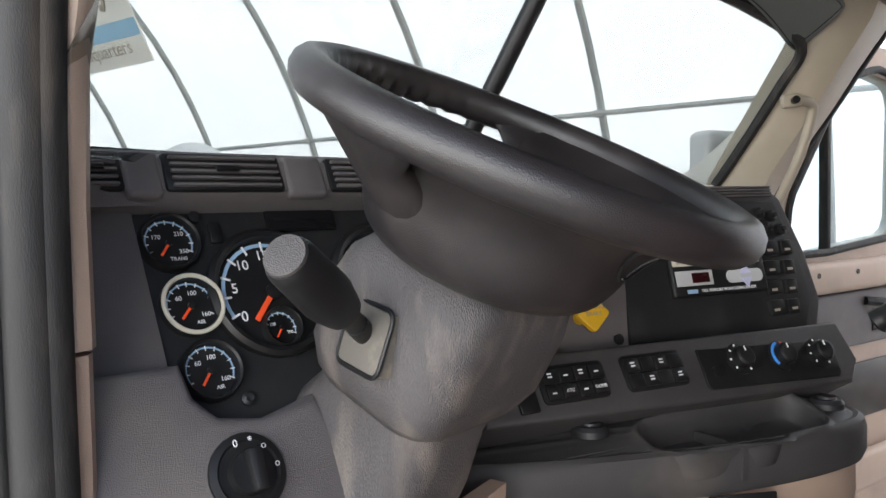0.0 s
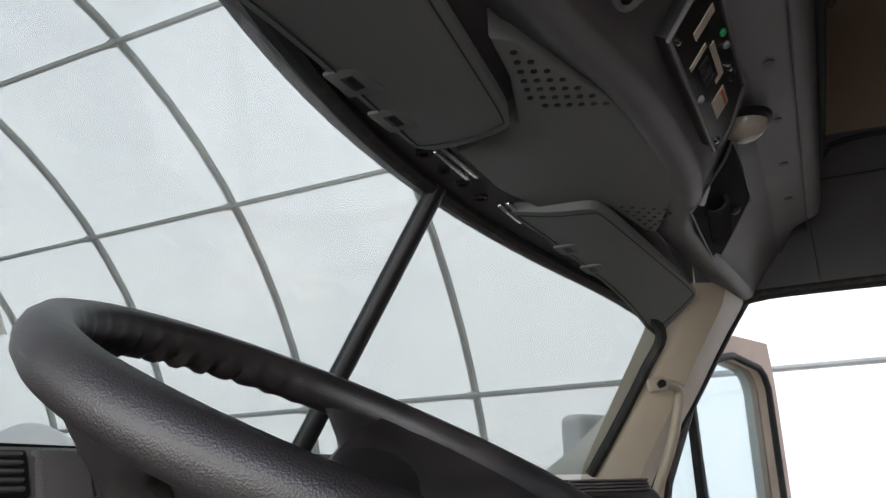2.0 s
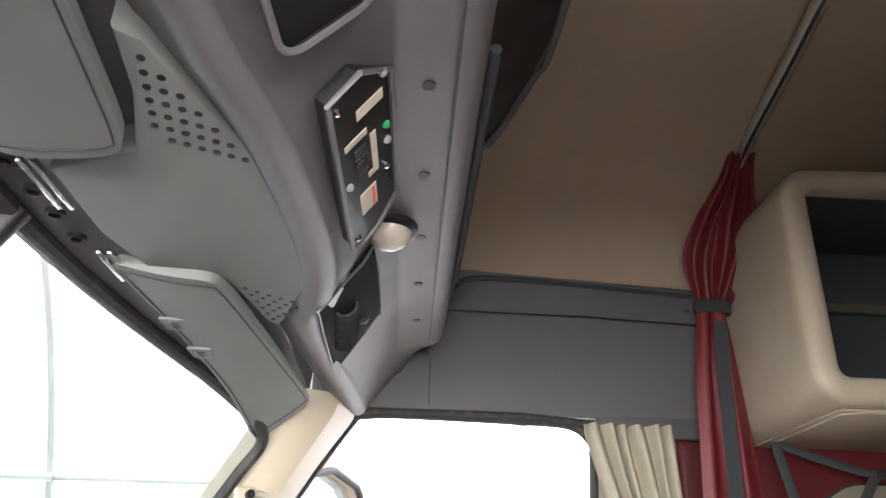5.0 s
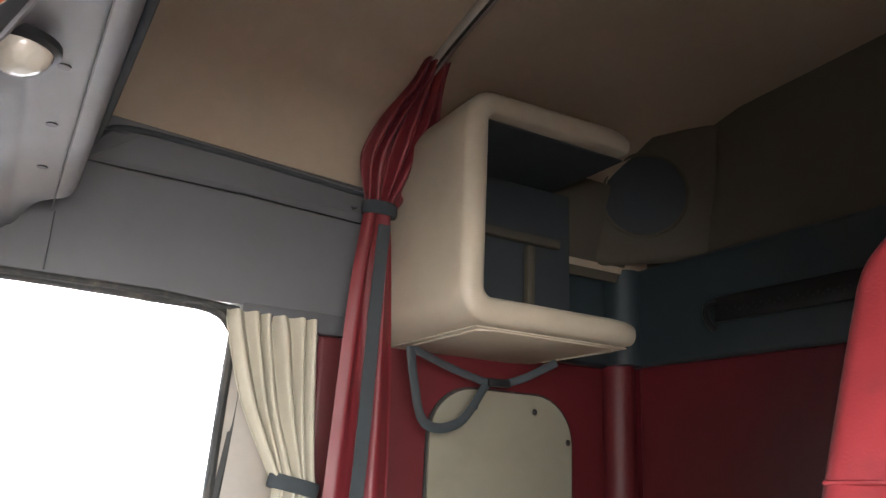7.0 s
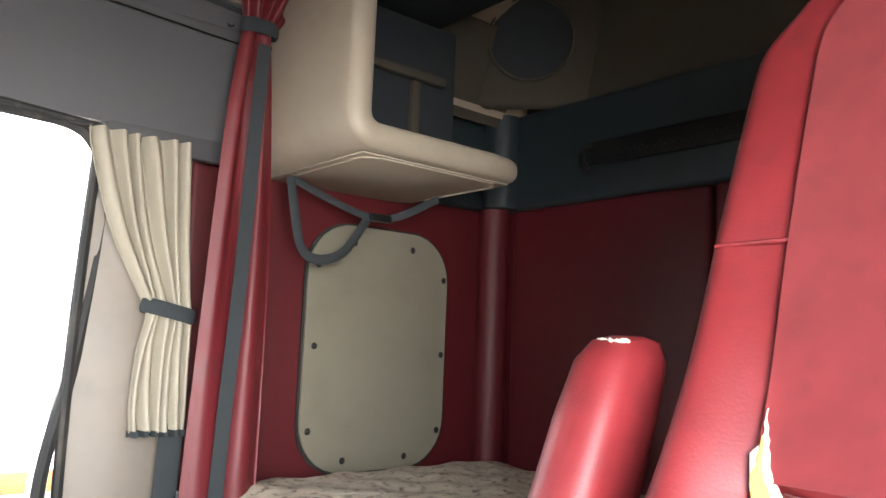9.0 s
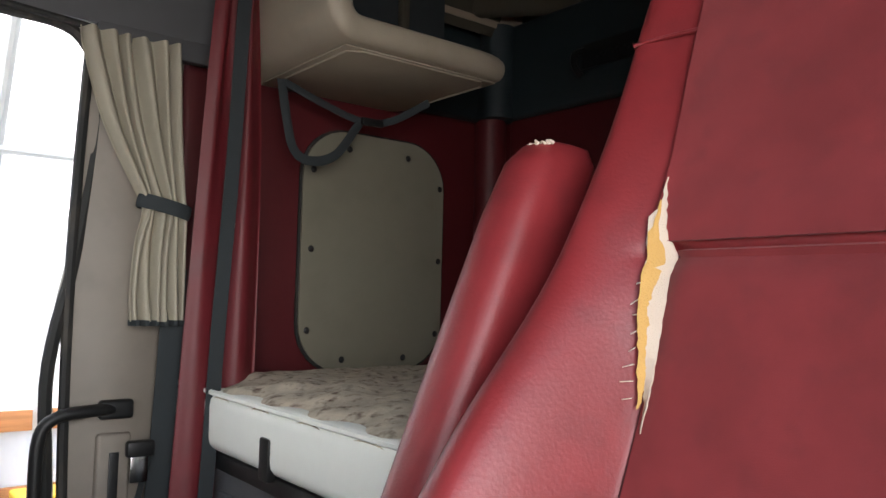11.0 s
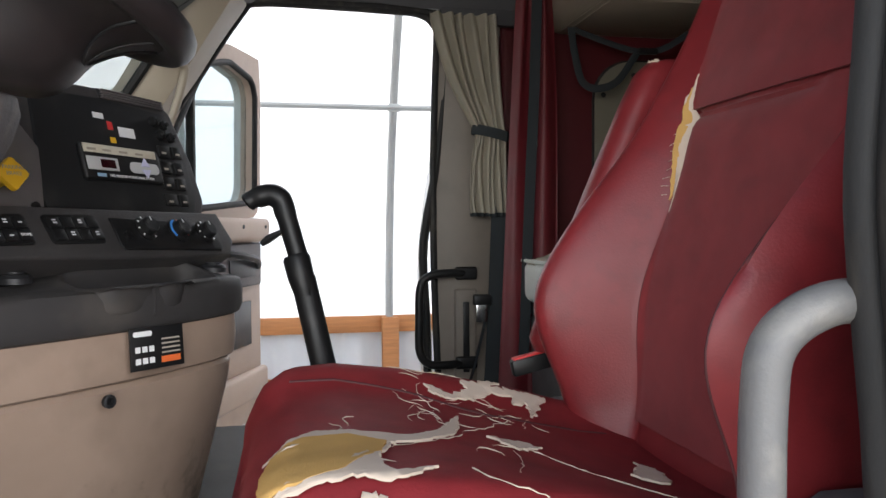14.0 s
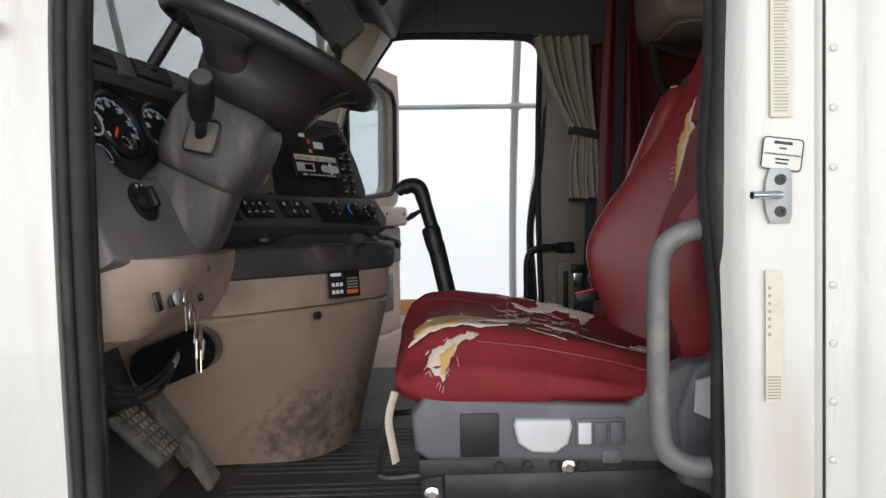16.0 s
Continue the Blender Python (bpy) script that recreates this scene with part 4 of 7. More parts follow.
cub_rim = spline([(x, y, 0) for x, y in CUB], 3, closed=True)
part("cubby_rim", tube([sv @ Vector((p.x, p.y, 0.008)) for p in cub_rim], 0.0022, 8, closed=True), M_OVERHEAD, oc, "rounded cubby rim", sharp=70)
for i in range(15):
    q = i / 14
    c = sv @ Vector((-0.150 + 0.165 * q, -0.036 - 0.004 * q, 0.010))
    part("hose_ring", tube([c + 0.018 * (math.cos(w) * (sv.to_3x3() @ Vector((0, 1, 0))) + 0.7 * math.sin(w) * (sv.to_3x3() @ Vector((0, 0, 1)))) for w in [2 * math.pi * k / 14 for k in range(14)]], 0.0034, 6, closed=True), M_RUBBER, oc)
part("cubby_bolt", lathe(sv @ Matrix.Translation((-0.045, -0.002, 0.008)), [(0.009, 0), (0.009, 0.005), (0.005, 0.008), (0, 0.008)], 12), M_STEEL, oc)
dl = thing("dome_lamp", (1.64, 0.605, 3.02), "round clear dome lamp on the roof header", "lamp")
part("bezel", lathe(pose(1.626, 0.607, 3.050, 180), [(0.043, 0), (0.043, 0.008), (0.036, 0.012), (0.034, 0.004)], 24), M_BLACK, dl)
part("lens", lathe(pose(1.626, 0.607, 3.050, 180), [(0.035, 0.004), (0.035, 0.013), (0.031, 0.023), (0.023, 0.031), (0.012, 0.036), (0, 0.037)], 24), M_BULB, dl, "clear ribbed lens")
part("lead", tube(spline([(1.62, 0.64, 3.04), (1.66, 0.66, 3.0), (1.72, 0.69, 2.96)], 5), 0.005, 6), M_LIGHTGREY, dl, "pale lead")


def visor(corners, clips):
    """corners: inner front, outer front, outer rear, inner rear."""
    a, b, c, d = [Vector((*q, 0)) for q in corners]
    v = thing("sun_visor", ((a.x + b.x) / 2, 0.9, 2.93), "dark grey vinyl sun visor folded up against the header", "sun visor", "sun visors")

    def at(u, w, lift=0.0):
        r = 1 - 0.035 * abs(2 * w - 1) ** 8
        s = 1 - 0.10 * abs(2 * u - 1) ** 14
        uu, ww = 0.5 + (u - 0.5) * r, 0.5 + (w - 0.5) * s
        p = a.lerp(b, uu).lerp(d.lerp(c, uu), ww)
        front = header(p.x)[1] - 0.020
        bow = 0.006 * math.sin(math.pi * ww)
        return (p.x, p.y, front + (2.945 - front) * ww - bow - lift)

    fwd = b.x > a.x
    part("panel", sheet((lambda u, w: at(u, w)) if fwd else (lambda u, w: at(1 - u, w)), 30, 14, 0.016), M_VISOR, v, sharp=60)
    ring = [at(0.03 + 0.94 * i / 24, 0.06, 0.0008) for i in range(25)] + [at(0.97, 0.06 + 0.88 * i / 10, 0.0008) for i in range(11)] + [at(0.97 - 0.94 * i / 24, 0.94, 0.0008) for i in range(25)] + [at(0.03, 0.94 - 0.88 * i / 10, 0.0008) for i in range(11)]
    part("edge_stitching", tube(ring, 0.0011, 5, closed=True), M_STRAP, v)
    for u in clips:
        p = Vector(at(u, 0.10))
        cl = part("clip", box((p.x - 0.027, p.y - 0.022, p.z - 0.0035), (p.x + 0.027, p.y + 0.020, p.z + 0.002), 0.003), M_VISOR, v)
        part("slot", box((p.x - 0.013, p.y - 0.008, p.z - 0.0045), (p.x + 0.013, p.y + 0.006, p.z - 0.0032), 0), M_BLACK, cl)
        part("clip_bar", tube([(p.x - 0.012, p.y + 0.001, p.z - 0.0048), (p.x + 0.012, p.y + 0.001, p.z - 0.0048)], 0.0018, 6), M_PANEL, cl)
    return v


visor([(1.590, 0.985), (2.316, 0.895), (2.27, 0.772), (1.605, 0.830)], (0.30, 0.47))
visor([(1.318, 1.000), (0.70, 0.93), (0.74, 0.79), (1.280, 0.845)], (0.18, 0.36))
rows = []
for k in range(6):
    for j in range(7 - k):
        rows.append((1.150 + 0.026 * j + 0.020 * k, 0.799 - 0.0095 * j + 0.0035 * k))
for x, y in rows:
    part("perforation", lathe(pose(x, y, 2.9597, 180), [(0.0040, -0.002), (0.0040, 0.0006), (0.0, 0.0007)], 8), M_BLACK, oc)
for k in range(5):
    for j in range(6 - k):
        part("perforation", lathe(pose(1.665 + 0.026 * j + 0.012 * k, 0.808 - 0.004 * j - 0.015 * k, 2.9597, 180), [(0.0036, -0.002), (0.0036, 0.0006), (0.0, 0.0007)], 8), M_BLACK, oc)

# ---- curtains ----
def pleated(path, width, depth, waves, phase=0.0, nv=40):
    """Cloth hung along a vertical path of (x, y, z, width factor), pleated across y."""
    pts = spline([p[:3] for p in path], 6)
    ws_ = spline([(p[3], 0, 0) for p in path], 6)

    def fn(u, v):
        k = v * (len(pts) - 1)
        i = min(int(k), len(pts) - 2)
        f = k - i
        p = pts[i].lerp(pts[i + 1], f)
        wd = ws_[i].x * (1 - f) + ws_[i + 1].x * f
        a = (u - 0.5)
        crease = math.sin(2 * math.pi * waves * u + phase + 0.6 * math.sin(3 * u + 4 * v)) * depth * (0.55 + 0.45 * wd)
        return (p.x + crease * 1.0 - 0.006 * math.sin(9 * u + 3 * v), p.y - a * width * wd + 0.004 * math.sin(14 * u + 6 * v), p.z)
    return fn


wc = thing("window_curtain", (2.43, 0.02, 2.3), "beige pleated window curtain gathered with a dark strap", "curtain")
part("cloth", sheet(pleated([(2.435, 0.045, 2.95, 1.25), (2.43, 0.04, 2.90, 1.2), (2.425, 0.015, 2.75, 0.95), (2.42, -0.02, 2.62, 0.62), (2.415, -0.03, 2.575, 0.55), (2.42, -0.025, 2.50, 0.66), (2.42, -0.025, 2.40, 0.72), (2.42, -0.03, 2.335, 0.70)], 0.17, 0.014, 6), 96, 36, 0.002), M_CURT, wc, sharp=80)
part("tie", tube([(2.418 + 0.024 * math.cos(a), -0.033 + 0.056 * math.sin(a), 2.583 + 0.012 * math.sin(a)) for a in [2 * math.pi * i / 20 for i in range(20)]], 0.016, 8, closed=True, up=(0, 0, 1), flat=0.22), M_STRAP, wc, "dark grey tie strap")
part("hem", sheet(lambda u, v: (2.42 + 0.016 * math.sin(2 * math.pi * 6 * u), -0.03 - (u - 0.5) * 0.121, 2.338 - 0.012 * v), 60, 1, 0.003), M_STRAP, wc, "dark lower hem")

rc = thing("privacy_curtain", (2.36, -0.17, 1.75), "red vinyl privacy curtain tied back with a black strap", "curtain")
part("upper_cloth", sheet(pleated([(2.24, -0.240, 3.595, 0.36), (2.265, -0.228, 3.53, 0.50), (2.30, -0.200, 3.43, 0.86), (2.335, -0.182, 3.34, 0.98), (2.36, -0.170, 3.25, 0.55), (2.365, -0.167, 3.225, 0.48)], 0.18, 0.014, 5, 0.6), 80, 30, 0.002), M_REDCURT, rc, sharp=80)
part("lower_cloth", sheet(pleated([(2.365, -0.167, 3.225, 0.45), (2.365, -0.166, 3.15, 0.55), (2.362, -0.160, 3.0, 0.72), (2.36, -0.157, 2.7, 0.95), (2.345, -0.145, 2.3, 1.12), (2.33, -0.130, 1.70, 1.30)], 0.155, 0.011, 2, 2.2), 72, 40, 0.002), M_REDCURT, rc, sharp=80)
part("strap", tube([(2.365 + 0.024 * math.cos(a), -0.167 + 0.043 * math.sin(a), 3.228) for a in [2 * math.pi * i / 20 for i in range(20)]], 0.017, 8, closed=True, up=(0, 0, 1), flat=0.22), M_STRAP, rc, "black tie strap")
part("fastener_band", sheet(lambda u, v: (2.325 - 0.018 * math.sin(u * 1.5) + 0.003 * math.sin(12 * u), -0.165 + 0.062 * u - 0.032 * (v - 0.5), 3.18 - 1.3 * u), 24, 2, 0.002), M_STRAP, rc, "dark fastening band")
part("loose_thread", tube(spline([(2.322, -0.150, 2.72), (2.318, -0.154, 2.66), (2.322, -0.148, 2.60), (2.316, -0.152, 2.55), (2.32, -0.146, 2.50)], 4), 0.0013, 5), M_BACKING, rc, "pale loose thread")
cr = thing("curtain_rail", (1.5, -0.17, 3.63), "polished aluminium curtain rail under the roof", "curtain rail")
RAIL = [(2.27, -0.245, 3.585), (2.20, -0.241, 3.612), (1.94, -0.222, 3.634), (1.66, -0.196, 3.645), (1.2, -0.185, 3.65), (0.74, -0.21, 3.60)]
part("rail", tube(spline(RAIL, 6), 0.019, 12, flat=0.85), M_ALU, cr)
part("groove", tube(spline([(x, y + 0.004, z - 0.0165) for x, y, z in RAIL], 6), 0.0045, 6), M_BLACK, cr)
rl = thing("roof_lamp", (1.70, -0.41, 3.62), "oval chromed reading lamp under the roof", "lamp")
LM = basis((1.695, -0.405, 3.640), (-0.92, -0.40, 0), (0.40, -0.92, 0))
part("body", loft([[LM @ Vector((x, r * math.cos(w), -0.75 * r * math.sin(w))) for w in [2 * math.pi * k / 20 for k in range(20)]] for x, r in ((-0.080, 0.002), (-0.076, 0.020), (-0.055, 0.036), (-0.02, 0.042), (0.03, 0.040), (0.065, 0.028), (0.078, 0.012), (0.080, 0.002))]), M_CHROME, rl, sharp=70)
part("lens", loft([[LM @ Vector((-0.015 + r * math.cos(w), 0.75 * r * math.sin(w), 0.026 + h)) for w in [2 * math.pi * k / 20 for k in range(20)]] for r, h in ((0.030, 0.0), (0.027, 0.008), (0.015, 0.013), (0.001, 0.014))]), M_BULB, rl, "clear lamp lens")
part("mount", box((1.68, -0.43, 3.64), (1.72, -0.39, 3.69), 0.004), M_CHROME, rl)

# ---- sleeper: cabinet, speaker, window cover, bunk ----
cb = thing("cabinet", (2.35, -0.5, 2.92), "open beige moulded plastic cabinet over the bunk", "cabinet", kind="")


def cab_path():
    """The middle line of the cabinet's C-shaped shell, with its inward normals."""
    out = [(Vector((-0.715 + 0.415 * i / 16, 2.952)), Vector((0, 1))) for i in range(16)]
    for i in range(11):
        a = radians(-90 + 9 * i)
        d = Vector((math.cos(a), math.sin(a)))
        out.append((Vector((-0.30, 3.002)) + d * 0.05, -d))
    out += [(Vector((-0.25, 3.002 + 0.376 * i / 10)), Vector((-1, 0))) for i in range(1, 10)]
    for i in range(11):
        a = radians(9 * i)
        d = Vector((math.cos(a), math.sin(a)))
        out.append((Vector((-0.30, 3.378)) + d * 0.05, -d))
    return out + [(Vector((-0.30 - 0.41 * i / 16, 3.428 + 0.010 * i / 16)), Vector((0, -1))) for i in range(1, 17)]


def cab_ring(p, n, tip):
    depth = 0.462 - 0.25 * max(0.0, -p.x - 0.62) ** 1.3 - 0.05 * (1 - tip)
    h = 0.028 * tip
    prof = [(0.0, -h), (0.5 * depth, -h), (depth - 0.05, -h)]
    for k in range(1, 8):
        b = radians(90 * k / 7)
        prof.append((depth - 0.026 * (1 - math.sin(b)), -h + 1.1 * h * (1 - math.cos(b))))
    for k in range(1, 5):
        b = radians(90 * k / 4)
        prof.append((depth - 0.012 * (1 - math.cos(b)), 0.1 * h + 0.9 * h * math.sin(b)))
    prof += [(0.5 * depth, h), (0.0, h)]
    return [(2.515 - x, p.x + n.x * y, p.y + n.y * y) for x, y in prof]


path = cab_path()
tips = [0.82, 0.95, 0.99]
shell = loft([cab_ring(p, n, (tips + [1.0])[min(i, len(path) - 1 - i, 3)]) for i, (p, n) in enumerate(path)])
part("shell", shell, M_BEIGE, cb, sharp=60)
part("top_lining", box((2.09, -0.70, 3.394), (2.45, -0.285, 3.399), 0.001), M_STRAP, cb, "dark cloth lining")
part("side_lining", box((2.09, -0.284, 2.990), (2.45, -0.279, 3.395), 0.001), M_STRAP, cb, "dark cloth lining")
part("back_panel", box((2.37, -0.76, 2.982), (2.382, -0.285, 3.395), 0.003), M_STRAP, cb, "dark back panel")
part("divider", box((2.345, -0.625, 2.985), (2.37, -0.60, 3.22), 0.006), M_LINER_SHADE, cb)
part("cross_rail", box((2.345, -0.71, 3.225), (2.37, -0.29, 3.25), 0.006), M_LINER_SHADE, cb)
part("under_panel", box((2.09, -0.70, 2.9195), (2.47, -0.28, 2.9235), 0.0015), M_BEIGE, cb, "beige underside panel with a moulded line")
part("under_line", tube([(2.40, -0.30, 2.919), (2.12, -0.30, 2.919), (2.10, -0.33, 2.919), (2.10, -0.66, 2.919), (2.13, -0.69, 2.919), (2.40, -0.69, 2.919)], 0.003, 6), M_BEIGE, cb)
wbk = thing("web_strap", (2.42, -0.45, 2.70), "looped dark webbing strap with a buckle under the cabinet", "strap")
part("loop", tube(spline([(2.40, -0.29, 2.915), (2.385, -0.30, 2.82), (2.38, -0.32, 2.745), (2.385, -0.37, 2.725), (2.39, -0.44, 2.75), (2.392, -0.50, 2.83), (2.393, -0.515, 2.85)], 6), 0.012, 8, up=(0, 1, 0), flat=0.2), M_STRAP, wbk)
part("tail", tube(spline([(2.40, -0.30, 2.91), (2.395, -0.40, 2.875), (2.393, -0.515, 2.848), (2.385, -0.60, 2.86), (2.30, -0.66, 2.905)], 6), 0.010, 8, up=(0, 1, 0), flat=0.2), M_STRAP, wbk)
part("buckle", box((2.38, -0.575, 2.838), (2.392, -0.51, 2.858), 0.004), M_BLACK, wbk)
# added dark sheet that shades the headliner's side behind the cabinet
single("trim_sleeper_shade", sheet(lambda u, v: (2.402 - 0.284 * (0.272 * v - 0.137), -0.66 - 0.36 * u, 3.193 + 0.272 * v), 8, 8, 0.004), M_LINER_SHADE, "dark olive sheet added over the headliner as shade beside the cabinet", kind="structure")
sp = thing("speaker_grille", (2.43, -0.95, 3.3), "round dark speaker grille in the headliner corner", "speaker")
spm = basis((2.30, -0.985, 3.43), (-0.75, -0.66, 0), (-0.10, 0.10, 1))
part("corner_panel", obox(spm, (-0.22, -0.20, -0.05), (0.22, 0.20, 0.004), 0.03, 3), M_LINER_SHADE, sp, "cloth-covered corner panel, coloured dark for the corner's shade")
part("ring", tube([spm @ Vector((0.123 * math.cos(a), 0.123 * math.sin(a), 0.012)) for a in [2 * math.pi * i / 32 for i in range(32)]], 0.005, 8, closed=True), M_LINER_SHADE, sp)
part("mesh", lathe(spm, [(0.118, 0.002), (0.117, 0.006), (0.112, 0.0065), (0, 0.0068)], 28), M_STRAP, sp, sharp=30)
wcv = thing("window_cover", (2.53, -0.66, 2.25), "khaki fibreboard panel screwed over the sleeper window", "window cover")
WM = basis((2.516, -0.645, 2.52), (0, -1, 0), (0, 0, 1)) @ pose(0, 0, 0, 0, 0, 0)
sgn = -1 if (WM.to_3x3() @ Vector((0, 0, 1))).x > 0 else 1
cvo = rounded(0.462, 0.64, 0.13, 8)
part("gasket", prism(WM, [(x * 1.03, y * 1.02) for x, y in cvo], 0.0, sgn * 0.006), M_RUBBER, wcv, "black edge gasket")
part("panel", prism(WM, cvo, sgn * 0.004, sgn * 0.012), M_COVER, wcv)
for y, z in ((-0.458, 2.733), (-0.878, 2.724), (-0.458, 2.525), (-0.878, 2.511), (-0.453, 2.313), (-0.872, 2.30), (-0.565, 2.80), (-0.76, 2.80), (-0.56, 2.235), (-0.76, 2.235)):
    part("screw", lathe(pose(2.508, y + 0.015, z - 0.005, 0, -90, 0), [(0.009, -0.004), (0.009, 0.004), (0.005, 0.007), (0, 0.0075)], 10), M_BLACK, wcv)
bk = thing("bunk", (1.7, -0.6, 1.72), "grey plastic bunk base with a locker door", "bunk")
part("base", box((0.52, -1.07, FLOOR), (2.54, -0.14, 2.03), 0.012), M_SEATBASE, bk)
part("locker_door", box((1.75, -0.142, 1.74), (2.30, -0.128, 1.99), 0.008), M_SEATBASE, bk, "grey locker door")
part("edge_board", box((0.52, -1.06, 2.03), (2.54, -0.13, 2.065), 0.006), M_BLACK, bk)
part("mattress_clip", box((2.02, -0.125, 2.06), (2.06, -0.105, 2.14), 0.006), M_BLACK, bk, "black plastic clip")


def quilt(u, v):
    x, y = 0.54 + 1.98 * u, -1.06 + 0.945 * v
    e = min(u * 1.98, (1 - u) * 1.98, v * 0.945, (1 - v) * 0.945)
    z = 2.18 + 0.038 * min(1, e / 0.12) ** 0.6 + 0.007 * math.sin(x * 34) * math.sin(y * 34)
    return (x, y, z)


mt = thing("mattress", (1.5, -0.6, 2.065), "cream bunk mattress with a mottled floral top", "mattress")
M_TICKTOP = mat("floral_ticking", (0.52, 0.45, 0.35), 0.85, bump=0.4, bscale=90, var=0.35, scale=40, big=30, dirt=(0.10, 0.055, 0.04), dirt_amount=0.95, dirt_scale=46, spec=0.2)
part("side", box((0.53, -1.065, 2.068), (2.53, -0.11, 2.195), 0.03, 4), M_TICKING, mt)
part("top", sheet(quilt, 80, 40, 0.01), M_TICKTOP, mt, "mottled floral quilted top")
part("piping", tube([(0.55, -0.112, 2.192), (2.51, -0.112, 2.192)], 0.006, 6), M_TICKING, mt)

# ---- dashboard ----
db = thing("dashboard", (1.3, 1.1, 1.7), "worn grey and black truck dashboard with gauges, switches and tan lower panels", "dashboard", kind="structure")
tagged(db, "worn grey and black truck dashboard over tan lower panels")
GM = basis((0.789, 1.134, 2.426), (0.974, -0.226, 0), (0.097, 0.419, 0.903))


def G(x, y, z=0.0):
    return GM @ Vector((x, y, z))


def extrude_profile(m, prof, x0, x1, n=2):
    """prof: (y, z) in the frame m, drawn out along its x."""
    return loft([[m @ Vector((x0 + (x1 - x0) * i / n, y, z)) for y, z in prof] for i in range(n + 1)])


pad = [(0.096, -0.03), (0.096, 0.022), (0.104, 0.034), (0.136, 0.036), (0.150, 0.026), (0.156, 0.005), (0.158, -0.08), (0.09, -0.08)]
part("dash_pad", extrude_profile(GM, pad, -0.155, 0.60, 6), M_DASH, db, "grey grained dash pad")
part("deck", sheet(lambda u, v: (0.56 + 1.9 * u, 1.16 + 0.27 * v, 2.548 + 0.012 * math.sin(math.pi * v) - 0.02 * abs(u - 0.5)), 16, 5, 0.02), M_DASH, db, "dusty dash deck under the windshield")
for k, (u0, u1) in enumerate(((-0.108, -0.049), (-0.012, 0.112), (0.168, 0.292))):
    vb = part("vent", obox(GM, (u0, 0.102, 0.030), (u1, 0.142, 0.0385), 0.004), M_BLACK, db, "black louvred air vent")
    for i in range(5):
        part("slat", obox(GM, (u0 + 0.006, 0.1055 + 0.0072 * i, 0.036), (u1 - 0.006, 0.1085 + 0.0072 * i, 0.0425), 0.001), M_DASH, vb)
    part("tab", obox(GM, ((u0 + u1) / 2 - 0.012, 0.120, 0.0415), ((u0 + u1) / 2 + 0.012, 0.125, 0.046), 0.001), M_BLACK, vb)
for u in (-0.031, 0.140, 0.318):
    part("pad_rib", obox(GM, (u - 0.018 - 0.006 * (u > 0), 0.097, 0.02), (u + 0.017 + 0.007 * (u > 0), 0.1445, 0.0378), 0.006, 3), M_DASH, db)
part("gauge_panel", prism(GM, [(-0.036, 0.098), (-0.032, -0.057), (-0.026, -0.088), (-0.010, -0.106), (0.03, -0.113), (0.09, -0.116), (0.34, -0.116), (0.34, 0.098)], -0.03, 0.0, 0.0), M_PANEL, db, "scuffed black gauge panel")
part("side_panel", prism(GM, [(-0.14, 0.105), (-0.036, 0.098), (-0.033, -0.055), (-0.14, -0.055)], -0.06, 0.006, 0.003), M_DASH, db, "grey side panel")
part("side_panel_low", prism(GM, [(-0.14, -0.058), (-0.033, -0.058), (-0.027, -0.09), (-0.01, -0.109), (0.03, -0.117), (0.085, -0.105), (0.115, -0.19), (0.125, -0.29), (-0.14, -0.26)], -0.05, 0.034, 0.012, 3), M_DASH, db, "grey knee pod round the lamp switch")


part("end_panel", box((0.640, 1.085, 2.19), (0.658, 1.40, 2.545), 0.004), M_DASH, db, "grey dashboard end panel")


def scale_ring(name, u, v, r0, r1, a0, a1, material, parent, z=0.0, n=28):
    bm = bmesh.new()
    lo = [bm.verts.new(G(u + r0 * math.cos(radians(a0 + (a1 - a0) * i / n)), v + r0 * math.sin(radians(a0 + (a1 - a0) * i / n)), z)) for i in range(n + 1)]
    hi = [bm.verts.new(G(u + r1 * math.cos(radians(a0 + (a1 - a0) * i / n)), v + r1 * math.sin(radians(a0 + (a1 - a0) * i / n)), z)) for i in range(n + 1)]
    for i in range(n):
        bm.faces.new((lo[i], lo[i + 1], hi[i + 1], hi[i]))
    return part(name, bm, material, parent)


